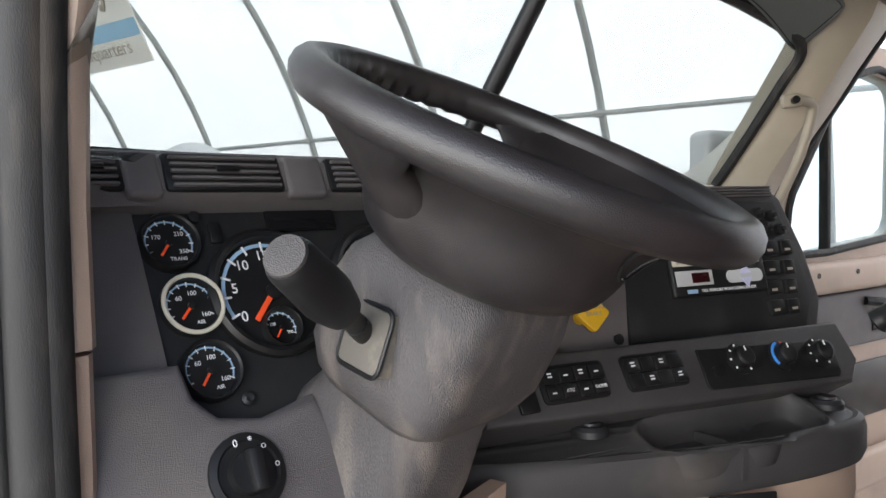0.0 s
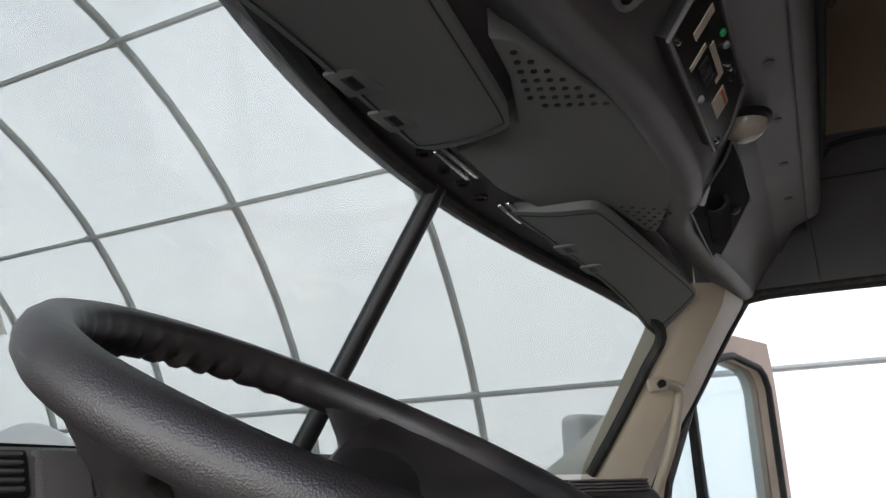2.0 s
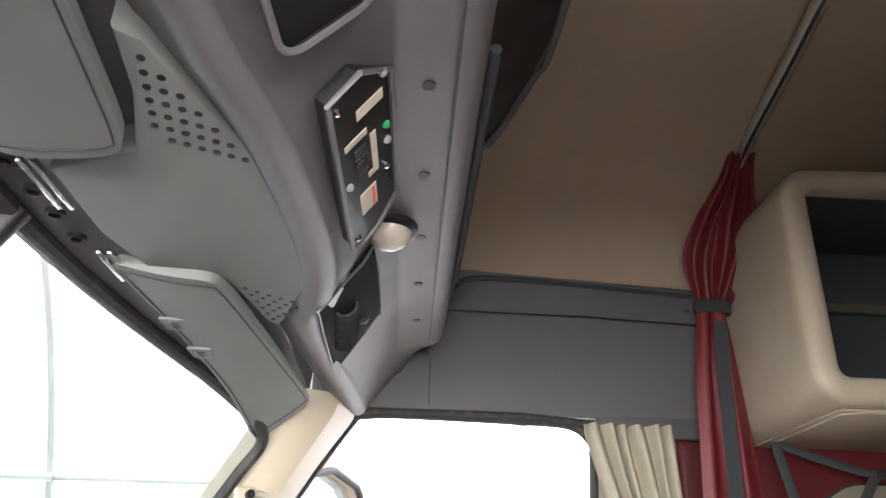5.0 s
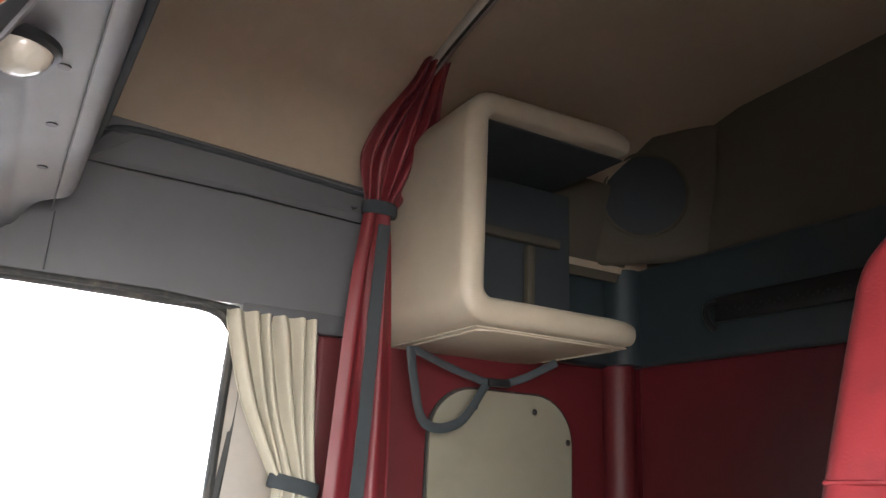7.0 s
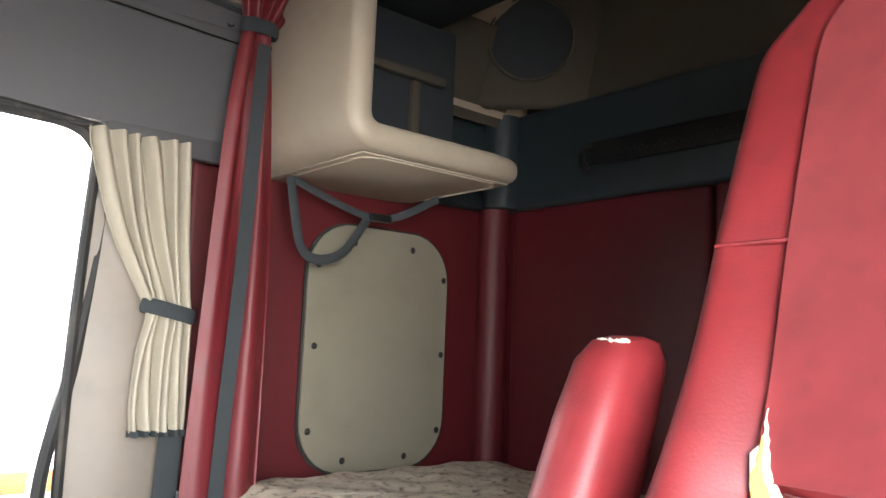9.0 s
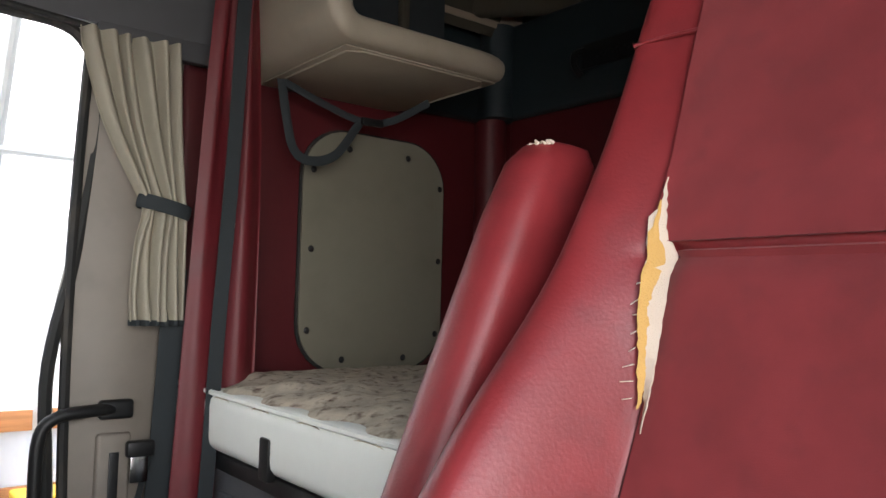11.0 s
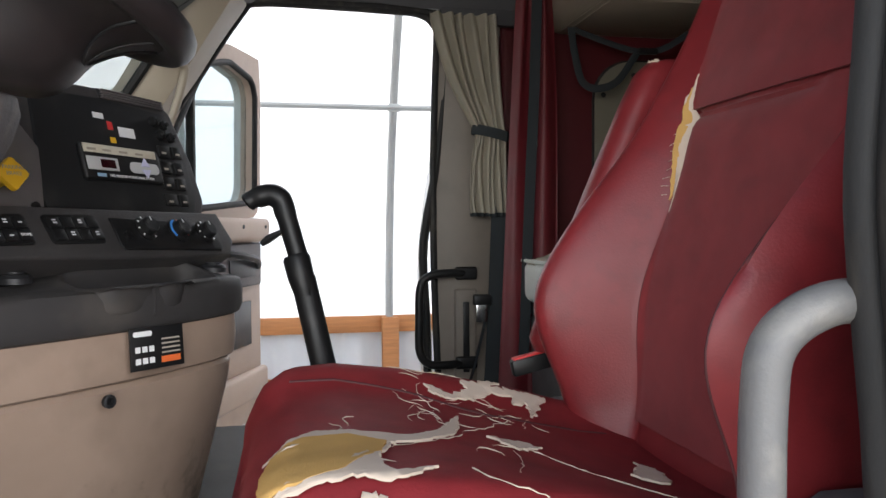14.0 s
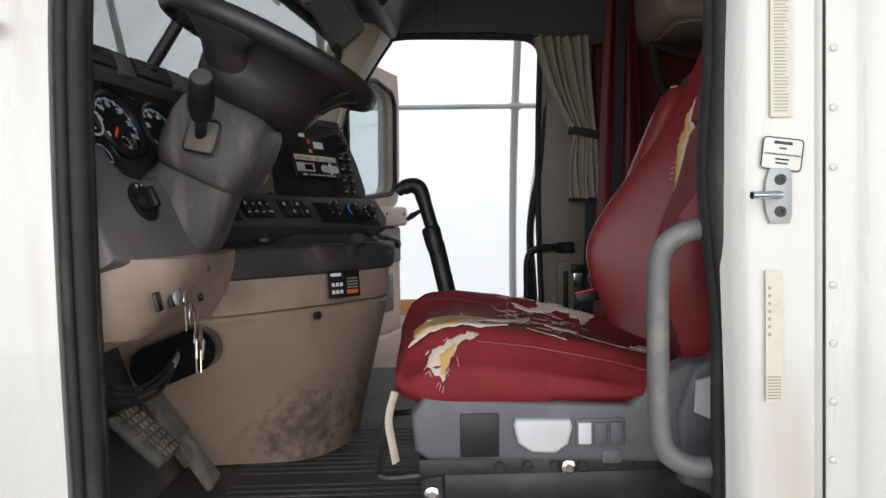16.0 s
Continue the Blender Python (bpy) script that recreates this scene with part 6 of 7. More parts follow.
for k in (0.6, 0.25, 0.01):
    rings.append([(*(WC0.lerp(well_at(d, -0.010), k)).xy, deck_z(well_at(d, -0.010)) * k + 2.226 * (1 - k) - 0.037) for d in dirs])
part("tray_deck", loft(rings, caps=False), M_STRIP, db, "dusty dark tray top with a sunk well", sharp=60)
part("cup_wall", prism(TRAY @ Matrix.Translation((-0.040, 0.0, 2.16)), [(-0.004, -0.042), (0.004, -0.042), (0.010, 0.0), (0.004, 0.044), (-0.004, 0.044), (0.002, 0.0)], 0.0, 0.042, 0.001), M_STRIP, db, "low cup holder wall")
part("upper_tan", band([(2.062, 0.02, 0.016), (2.066, 0.02, 0.010), (2.10, 0.02, 0.006), (2.139, 0.0, 0.010)]), M_TAN, db, "tan upper panel")
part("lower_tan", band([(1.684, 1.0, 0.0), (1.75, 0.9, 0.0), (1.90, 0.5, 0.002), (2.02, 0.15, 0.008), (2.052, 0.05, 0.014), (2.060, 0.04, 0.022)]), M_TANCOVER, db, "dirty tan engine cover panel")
for nm, p in (("ash_cap", (1.252, 0.945, deck_z(Vector((1.252, 0.945, 0))) + 0.003)), ("ash_cap", (1.566, 0.714, deck_z(Vector((1.566, 0.714, 0))) + 0.003))):
    part(nm, lathe(pose(*p), [(0.024, -0.004), (0.024, 0.004), (0.020, 0.009), (0.014, 0.010), (0.013, 0.013), (0, 0.013)], 22), M_STEEL, db, "dusty dark power socket cap")
PLm = basis((1.342, 0.779, 2.112), (0.70, -0.71, 0), (0.05, 0.05, 1)) @ Matrix.Diagonal((0.84, 0.86, 1, 1))
pp = part("shift_plate", obox(PLm, (-0.055, -0.037, 0.004), (0.055, 0.037, 0.008), 0.001), M_BLACK, db, "black shift pattern plate with white and orange marks")
part("title_bar", prism(PLm, rounded(0.038, 0.009, 0.004, 3, -0.030, 0.026), 0.008, 0.0086), M_MARK, pp)
for i in range(3):
    for j in range(2):
        part("digit_bar", obox(PLm, (-0.046 + 0.014 * i, -0.006 - 0.020 * j, 0.008), (-0.036 + 0.014 * i, 0.004 - 0.020 * j, 0.0086), 0), M_MARK, pp)
for i in range(4):
    part("line_bar", obox(PLm, (0.008, 0.012 - 0.008 * i, 0.008), (0.046, 0.015 - 0.008 * i, 0.0085), 0), M_INK, pp)
part("orange_bar", obox(PLm, (0.006, -0.028, 0.008), (0.046, -0.017, 0.0086), 0), M_ORANGE, pp)
part("panel_bolt", lathe(basis((1.279, 0.832, 2.045), (0.70, -0.71, 0), (0.05, 0.05, 1)), [(0.010, -0.002), (0.010, 0.004), (0.006, 0.005), (0.005, -0.002)], 14), M_STEEL, db, "recessed panel bolt")


# slab on the engine cover, black to paint the shade in an opening
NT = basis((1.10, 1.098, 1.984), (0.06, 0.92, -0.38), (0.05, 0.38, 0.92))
part("column_hole_shade", prism(NT, rounded(0.185, 0.088, 0.043, 8), -0.02, 0.03, 0.006), M_MESSAGE, db, "black slab painted as the shaded opening where the steering shaft passes")


for k, (dz, r) in enumerate(((0.0, 0.0048), (-0.012, 0.0034), (0.010, 0.0028))):
    part("wire", tube(spline([(0.70, 1.10, 2.01 + dz), (0.80, 1.075, 1.975 + dz), (0.92, 1.07, 1.972 + 1.3 * dz), (1.02, 1.075, 1.995 + dz), (1.085, 1.09, 2.004 + 0.5 * dz)], 6), r, 8), M_RUBBER, db, "black wiring")
part("wire_tape", tube([(1.000, 1.073, 1.988), (1.020, 1.0748, 1.995), (1.042, 1.079, 1.999)], 0.0075, 10), M_PIPE, db, "grey tape round the wires")


# tan knee panel under the column
def knee(u, v):
    x = 0.650 + 0.42 * u
    y = 0.985 + 0.05 * v * v + 0.03 * math.sin(u * math.pi) * (v - 0.3) + 0.10 * max(0.0, 1 - u / 0.22) ** 2
    z = 2.207 - 0.113 * v - 0.012 * u * v
    return (x, y, z)


def knee_low(u, v):
    x, y, z = knee(u, 1.0)
    return (x, y + 0.004 + 0.16 * v, z - 0.004 - 0.075 * v + 0.03 * u * v)


part("knee_return", sheet(knee_low, 16, 6, 0.012), M_TAN, db, "tan lower return of the knee panel")
part("knee_panel", sheet(knee, 16, 10, 0.02), M_TAN, db, "tan knee panel with key switch")
# black boxes on the knee panel paint the dark inside its recesses
for x, z, w, h in ((0.672, 2.142, 0.022, 0.030), (0.738, 2.142, 0.034, 0.030)):
    part("key_recess_shade", obox(basis((x, 0.984, z), (1, 0, 0), (0, 0.2, 1)), (-w / 2, -h / 2, -0.004), (w / 2, h / 2, 0.003), 0.0025), M_BLACK, db)
for x, z in ((0.86, 2.168), (0.90, 2.128)):
    part("panel_screw", lathe(basis((x, 0.988, z), (1, 0, 0), (0, 0.2, 1)), [(0.009, -0.002), (0.009, 0.003), (0.005, 0.002), (0.004, -0.001)], 12), M_STEEL, db)
part("key_switch", lathe(basis((0.742, 0.984, 2.14), (1, 0, 0), (0, 0.2, 1)), [(0.013, -0.002), (0.013, 0.008), (0.010, 0.010), (0, 0.010)], 16), M_PIPE, db, "worn key switch")
M_BRASS = mat("worn_brass", (0.48, 0.42, 0.30), 0.35, metal=1.0, bump=0.03, var=0.1)
ky = thing("key_bunch", (0.77, 0.96, 2.02), "bunch of worn metal keys hanging from the ignition", "keys")
part("ring", tube([(0.742 + 0.014 * math.cos(a), 0.956, 2.112 + 0.020 * math.sin(a)) for a in [2 * math.pi * i / 16 for i in range(16)]], 0.0014, 6, closed=True), M_CHROME, ky)


def hung_key(x, y, z, deg, size, mt):
    m = basis((x, y, z), (1, 0.2, 0), (0, 0, 1)) @ pose(0, 0, 0, 0, 0, deg)
    bow = [(0.55 * size * math.cos(2 * math.pi * i / 12) * (1.15 if i in (0, 6) else 1), 0.5 * size * math.sin(2 * math.pi * i / 12)) for i in range(12)]
    part("key", join(prism(m, bow, -0.001, 0.001), obox(m, (-0.0042, -0.055, -0.001), (0.0042, -0.4 * size, 0.001), 0)), mt, ky)


hung_key(0.735, 0.964, 2.142, 15, 0.028, M_CHROME)
hung_key(0.747, 0.950, 2.098, -14, 0.052, M_BRASS)
hung_key(0.738, 0.950, 2.076, 10, 0.034, M_CHROME)
hung_key(0.756, 0.947, 2.074, -6, 0.040, M_BRASS)
part("tag", obox(basis((0.782, 0.951, 2.052), (1, 0.2, -0.6), (0.5, 0, 1)), (-0.010, -0.014, -0.001), (0.010, 0.014, 0.001), 0), M_BACKING, ky, "pale key tag")

# ---- driver's seat ----
XS = 0.96
ds = thing("driver_seat", (XS, 0.3, FLOOR), "torn red vinyl truck seat on a grey base, yellow foam showing", "seat")
lerp = np.interp


def half(z):
    """Half the backrest's width at z."""
    return smooth(z, [1.98, 2.05, 2.18, 2.3, 2.42, 2.52, 2.64, 2.79, 2.83, 2.865, 2.90, 3.02, 3.05, 3.066], [0.215, 0.235, 0.245, 0.243, 0.233, 0.230, 0.235, 0.233, 0.225, 0.192, 0.164, 0.152, 0.130, 0.09])


def seat_front(x, z):
    """Front face of the backrest: y at x and z."""
    sg = -1 if x < XS else 1
    s = abs(x - XS) / half(z)
    yc = (smooth(z, [1.98, 2.05, 2.2, 2.32, 2.43, 2.55, 2.7, 2.87, 3.07], [0.13, 0.112, 0.098, 0.062, 0.030, -0.008, -0.06, -0.115, -0.165]))
    b = (smooth(z, [1.98, 2.05, 2.18, 2.29, 2.42, 2.53, 2.62, 2.87], [0.05, 0.085, 0.135, 0.115, 0.055, 0.028, 0.015, 0.0]))
    s0 = (smooth(z, [2.05, 2.2, 2.43, 2.6], [0.46, 0.46, 0.52, 0.58]))
    s0 += 0.32 if sg < 0 else 0.0
    f = 0.0 if s < s0 else min(1.0, (s - s0) / (0.30 if sg > 0 else 0.14))
    f = f * f * (3 - 2 * f)
    edge = max(0.0, s - 0.80) / 0.2
    zs_ = 2.447 - 0.012 * math.cos(1.5 * min(1.0, s))
    crease = 0.007 * math.exp(-((z - zs_) / 0.007) ** 2) * (1.0 if s < 0.55 else math.exp(-((s - 0.55) / 0.06) ** 2))
    sb = (0.83 if sg < 0 else 0.505) + 0.02 * (z - 2.03) / 0.42
    if z < 2.45:
        crease += 0.006 * math.exp(-((s - sb) / 0.03) ** 2)
    puff = 0.006 * math.exp(-((z - zs_ - 0.03) / 0.03) ** 2) + 0.004 * math.exp(-((z - zs_ + 0.03) / 0.03) ** 2)
    return yc + b * f - 0.085 * edge ** 2.2 - crease + puff * (1 - min(1.0, s))


def back_ring(z, grow=0.0):
    w = half(z)
    n = 76
    ring = []
    for i in range(n + 1):
        s = -1 + 2 * i / n
        s = math.copysign(abs(s) ** 0.9, s)
        ring.append(Vector((XS + w * s, seat_front(XS + w * s, z), z)))
    depth = (smooth(z, [1.98, 2.3, 2.6, 2.87, 3.07], [0.16, 0.15, 0.13, 0.10, 0.07]))
    for i in range(n - 1, 0, -1):
        s = -1 + 2 * i / n
        yb = seat_front(XS, z) - depth + 0.05 * abs(s) ** 4
        ring.append(Vector((XS + w * 0.97 * s, min(yb, seat_front(XS + w * s, z) - 0.03), z)))
    return ring


zs = [1.985] + [2.0 + 0.0113 * i for i in range(37)] + [2.4155 + 0.0035 * i for i in range(18)] + [2.482 + 0.0113 * i for i in range(51)] + [3.056, 3.062, 3.066]
part("backrest", loft([back_ring(z) for z in zs]), M_RED, ds, "red vinyl backrest with big side bolsters", sharp=60)


def on_back(x, z, d):
    return (x, seat_front(x, z) + d, z)


# fabric facing between the bolsters, a sheet lying on the backrest
part("back_facing", sheet(lambda u, v: on_back(XS + (1.33 * u - 0.825) * (1.0 + 0.03 * v) * half(2.03 + 0.42 * v), 2.03 + 0.414 * v, 0.003), 40, 60, 0.003), M_REDFAB, ds, "duller red cloth facing", sharp=60)
part("head_facing", sheet(lambda u, v: on_back(XS + (1.43 * u - 0.83) * half(2.450 + 0.57 * v), 2.450 + 0.57 * v, 0.003), 40, 70, 0.003), M_REDFAB, ds, "duller red cloth head panel", sharp=60)
part("seam", tube([on_back(XS + (1.36 * i / 30 - 0.82) * half(2.45), 2.447 - 0.012 * math.cos((1.36 * i / 30 - 0.82) * 1.5), 0.0032) for i in range(31)], 0.0022, 6), M_STITCH, ds)
for sg in (-1, 1):
    part("seam", tube([on_back(XS + sg * ((0.83 if sg < 0 else 0.505) + 0.02 * (z - 2.03) / 0.42) * half(z), z, 0.0035) for z in [2.03 + 0.02 * i for i in range(21)]], 0.0016, 6), M_STITCH, ds)
    if sg < 0:
        part("bolster_seam", tube([on_back(XS + sg * 0.90 * half(z), z, 0.0012) for z in [2.04 + 0.02 * i for i in range(21)]], 0.0014, 6), M_STITCH, ds)
part("headrest_seam", tube([on_back(XS + (2 * i / 16 - 1) * 0.97 * half(2.64), 2.64 - 0.01 * abs(2 * i / 16 - 1), 0.0025) for i in range(17)], 0.0022, 6), M_RED, ds)


def patch(outline, lift, surface, material, name, label="", jag=0.0, seed=1, th=0.0025):
    """A ragged flat patch lying on a soft surface; outline in the surface's two coordinates."""
    rnd = random.Random(seed)
    pts = [Vector((a, b, 0)) for a, b in outline]
    fine = []
    for a, b in zip(pts, pts[1:] + pts[:1]):
        k = max(1, int((b - a).length / 0.0045))
        for i in range(k):
            q = a.lerp(b, i / k)
            fine.append((q.x + rnd.uniform(-jag, jag), q.y + rnd.uniform(-jag, jag)))
    bm = bmesh.new()
    f = bm.faces.new([bm.verts.new((x, y, 0)) for x, y in fine])
    bmesh.ops.triangulate(bm, faces=[f])
    long = [e for e in bm.edges if e.calc_length() > 0.02]
    bmesh.ops.subdivide_edges(bm, edges=long, cuts=2, use_grid_fill=False)
    bmesh.ops.triangulate(bm, faces=[f for f in bm.faces if len(f.verts) > 3])
    flat = [(v, v.co.x, v.co.y) for v in bm.verts]
    for v, a, b in flat:
        v.co = Vector(surface(a, b, lift))
    r = bmesh.ops.extrude_face_region(bm, geom=bm.faces[:])
    low = [e for e in r["geom"] if isinstance(e, bmesh.types.BMVert)]
    c = Vector(surface(outline[0][0], outline[0][1], lift - th)) - Vector(surface(outline[0][0], outline[0][1], lift))
    bmesh.ops.translate(bm, verts=low, vec=c)
    return part(name, bm, material, ds, label, sharp=70)


TEAR = [(1.095, 2.502), (1.097, 2.476), (1.106, 2.470), (1.104, 2.43), (1.100, 2.39), (1.095, 2.35), (1.089, 2.312), (1.085, 2.33), (1.081, 2.362), (1.078, 2.405), (1.077, 2.435), (1.085, 2.462)]
TEAR = [(1.0925 + (a - 1.0925) * 0.58 - 0.010 * (2.48 - b) / 0.16, b) for a, b in TEAR]
patch(TEAR, 0.0085, on_back, M_BACKING, "tear_edge", "frayed white backing round the tear", 0.0010, 3)
patch([(1.0905 + (a - 1.0885) * 0.62, 2.400 + (b - 2.40) * 0.82) for a, b in TEAR], 0.0105, on_back, M_FOAM, "tear_foam", "tan foam in the backrest tear", 0.0006, 4)
rnd = random.Random(7)
for i in range(8):
    z = 2.335 + 0.012 * i
    x = 1.089 + 0.006 * min(1.0, (z - 2.335) / 0.09)
    part("thread", tube([on_back(x, z, 0.009), on_back(x + 0.002 + 0.004 * rnd.random(), z - 0.006 * rnd.random(), 0.010)], 0.0004, 4), M_BACKING, ds)

# folded-up armrest at the side of the backrest
part("armrest", loft([[Vector((1.244 + x * k, -0.006 + y * k + (2.53 - z) * 0.42, z)) for x, y in rounded(0.066, 0.105, 0.028, 5)] for z, k in ((2.10, 0.6), (2.12, 0.9), (2.2, 1.0), (2.35, 1.0), (2.48, 0.97), (2.53, 0.88), (2.548, 0.65), (2.553, 0.3))]), M_RED, ds, "red vinyl armrest folded upright", sharp=60)


rnd = random.Random(5)
for i in range(14):
    x, y = 1.222 + 0.0022 * i, 0.020 - 0.0012 * abs(i - 6)
    part("thread", tube([(x, y, 2.5475), (x + rnd.uniform(-0.003, 0.003), y + rnd.uniform(0.0, 0.005), 2.5490 + rnd.uniform(0, 0.0015))], [0.0020, 0.0010], 5), M_BACKING, ds)


# seat cushion
def cush_top(x, y):
    s = (x - XS) / 0.262
    z = float(lerp(y, [0.10, 0.2, 0.3, 0.42, 0.52, 0.58, 0.615, 0.635], [2.0, 2.018, 2.045, 2.070, 2.082, 2.078, 2.055, 2.01]))
    a = abs(s)
    z += (0.022 if s > 0 else 0.004) * math.exp(-((a - (0.80 if s > 0 else 0.72)) / 0.2) ** 2) - 0.004 * math.cos(s * 3)
    if a > 0.84:
        z -= 0.05 * ((a - 0.84) / 0.16) ** 2
    return z


def cush_ring(y):
    k = 1.0 if y < 0.55 else math.sqrt(max(0.02, 1 - ((y - 0.55) / 0.088) ** 2))
    w = 0.262 * (0.93 + 0.07 * math.sin(min(1, (y - 0.1) / 0.3) * math.pi / 2)) * (0.82 + 0.18 * k)
    n = 26
    ring = []
    zb = 1.962 + (1 - k) * 0.03
    for i in range(n + 1):
        s = -1 + 2 * i / n
        s = math.copysign(abs(s) ** 0.85, s)
        ring.append(Vector((XS + w * s, y, max(cush_top(XS + 0.262 * s, y), zb + 0.035))))
    zt = ring[-1].z
    side = [(math.sin(math.pi * f) ** 0.8 * 0.045, zt + (zb + 0.002 - zt) * f) for f in (0.12, 0.26, 0.40, 0.55, 0.70, 0.84, 0.94)]
    ring += [Vector((XS + w * (1 + b - (0.05 if z < zb + 0.012 else 0)), y, z)) for b, z in side]
    for i in range(8, -1, -1):
        ring.append(Vector((XS - w * 0.9 + 1.8 * w * i / 8, y, zb)))
    ring += [Vector((XS - w * (1 + b - (0.05 if z < zb + 0.012 else 0)), y, z)) for b, z in reversed(side)]
    return ring


ys = [0.095, 0.105] + [0.12 + 0.02 * i for i in range(22)] + [0.57, 0.585, 0.60, 0.612, 0.622, 0.630, 0.635]
part("cushion", loft([cush_ring(y) for y in ys]), M_REDWORN, ds, "torn red vinyl seat cushion", sharp=85)


def on_seat(x, y, d):
    return (x, y, cush_top(x, y) + d)


part("cushion_seam", tube([on_seat(XS - 0.247, 0.15 + 0.021 * i, 0.002) for i in range(18)], 0.0026, 6), M_RED, ds)
for i in range(36):
    y = 0.165 + 0.0105 * i
    part("stitch", tube([on_seat(XS - 0.253, y, 0.0012), on_seat(XS - 0.253, y + 0.006, 0.0012)], 0.0009, 5), M_REDFAB, ds)


def on_side(y, z, d):
    """The rolled near edge and side of the cushion: x at y and z."""
    k = 1.0 if y < 0.55 else math.sqrt(max(0.02, 1 - ((y - 0.55) / 0.088) ** 2))
    w = 0.262 * (0.93 + 0.07 * math.sin(min(1, (y - 0.1) / 0.3) * math.pi / 2)) * (0.82 + 0.18 * k)
    zt, zb = cush_top(XS - 0.262, y), 1.962
    if z >= zt:
        lo, hi = 0.80, 1.0
        for _ in range(14):
            m = (lo + hi) / 2
            lo, hi = (m, hi) if cush_top(XS - 0.262 * m, y) > z else (lo, m)
        return (XS - w * lo - 0.6 * d, y, z + 0.8 * d)
    f = (zt - z) / (zt - zb)
    return (XS - w * (1 + 0.045 * math.sin(math.pi * min(1.0, f)) ** 0.8) - d, y, z)


FOAM1 = [(0.731, 0.604), (0.80, 0.603), (0.853, 0.596), (0.893, 0.566), (0.886, 0.52), (0.866, 0.484), (0.817, 0.494), (0.752, 0.531), (0.733, 0.573)]
RIP_FAR = [(0.85, 0.602), (0.898, 0.574), (0.916, 0.556), (0.904, 0.507), (0.901, 0.456), (0.935, 0.418), (0.985, 0.395), (1.02, 0.378), (0.972, 0.388), (0.925, 0.403), (0.888, 0.435), (0.862, 0.48), (0.878, 0.53), (0.873, 0.560)]
RIP_NEAR = [(0.724, 0.612), (0.733, 0.585), (0.752, 0.544), (0.833, 0.493), (0.862, 0.478), (0.80, 0.498), (0.765, 0.500), (0.745, 0.490), (0.765, 0.452), (0.742, 0.474), (0.728, 0.500), (0.735, 0.517), (0.733, 0.548), (0.724, 0.585)]
FAR_PATCH = [(1.122, 0.398), (1.113, 0.368), (1.127, 0.341), (1.149, 0.347), (1.151, 0.326), (1.161, 0.309), (1.158, 0.289), (1.141, 0.312), (1.150, 0.276), (1.146, 0.221), (1.128, 0.238), (1.083, 0.262), (1.124, 0.258), (1.113, 0.284), (1.136, 0.275), (1.126, 0.314), (1.108, 0.332), (1.097, 0.37), (1.110, 0.396)]
REAR_PATCH = [(0.88, 0.215), (0.905, 0.200), (0.945, 0.180), (0.92, 0.165), (0.875, 0.172), (0.862, 0.19)]
MID_PATCH = [(0.945, 0.358), (0.939, 0.325), (0.926, 0.305), (0.902, 0.336), (0.924, 0.348)]
SIDE_RIP = [(0.560, 2.010), (0.582, 2.030), (0.578, 2.048), (0.552, 2.066), (0.520, 2.078), (0.500, 2.076), (0.528, 2.064), (0.542, 2.050), (0.553, 2.032)]
SIDE_FOAM = [(0.562, 2.018), (0.564, 2.044), (0.538, 2.062), (0.541, 2.048), (0.553, 2.030)]
for k, (pts, lift, surface, mt, nm, lab, jg) in enumerate((
        (RIP_FAR, 0.0052, on_seat, M_BACKING, "tear_edge", "frayed white backing", 0.0022), (RIP_NEAR, 0.0054, on_seat, M_BACKING, "tear_edge", "frayed white backing", 0.0022),
        (FOAM1, 0.0058, on_seat, M_FOAM, "tear_foam", "yellow foam in the cushion tear", 0.0012), (FAR_PATCH, 0.0044, on_seat, M_BACKING, "crack", "pale cracked-off patch", 0.0045),
        (REAR_PATCH, 0.0046, on_seat, M_BACKING, "crack", "pale cracked-off patch", 0.004), (MID_PATCH, 0.0044, on_seat, M_BACKING, "crack", "pale cracked-off patch", 0.0045),
        (SIDE_RIP, 0.0030, on_side, M_BACKING, "tear_edge", "frayed white backing", 0.0025), (SIDE_FOAM, 0.0045, on_side, M_FOAM, "tear_foam", "yellow foam in the side tear", 0.001))):
    patch(pts, lift, surface, mt, nm, lab, jg, 20 + k)
rnd = random.Random(11)
for pts in ([(0.96, 0.385), (1.0, 0.345), (1.05, 0.308)], [(0.94, 0.40), (0.99, 0.405), (1.03, 0.408)], [(0.86, 0.48), (0.90, 0.43), (0.94, 0.39)], [(0.92, 0.32), (0.87, 0.29), (0.84, 0.25), (0.80, 0.20)], [(0.90, 0.34), (0.84, 0.35), (0.79, 0.37)], [(1.15, 0.33), (1.17, 0.36), (1.16, 0.42)], [(0.78, 0.42), (0.75, 0.40), (0.73, 0.36)]):
    q = [Vector((p.x + rnd.uniform(-0.003, 0.003), p.y + rnd.uniform(-0.003, 0.003), 0)) for p in spline([(a, b, 0) for a, b in pts], 6)]
    part("crack_line", tube([on_seat(p.x, p.y, 0.0010) for p in q], [0.0002 + 0.0007 * rnd.random() for _ in q], 5, flat=0.6), M_BACKING, ds)
# dark line laid along the far bolster; it colours the crease's shade
part("bolster_crease_shade", tube([on_seat(p.x, p.y, 0.0006) for p in spline([(1.128, 0.578, 0), (1.122, 0.521, 0), (1.112, 0.459, 0), (1.092, 0.399, 0), (1.065, 0.341, 0), (1.062, 0.293, 0), (1.075, 0.213, 0), (1.08, 0.16, 0)], 5)], 0.0018, 6), M_STITCH, ds)
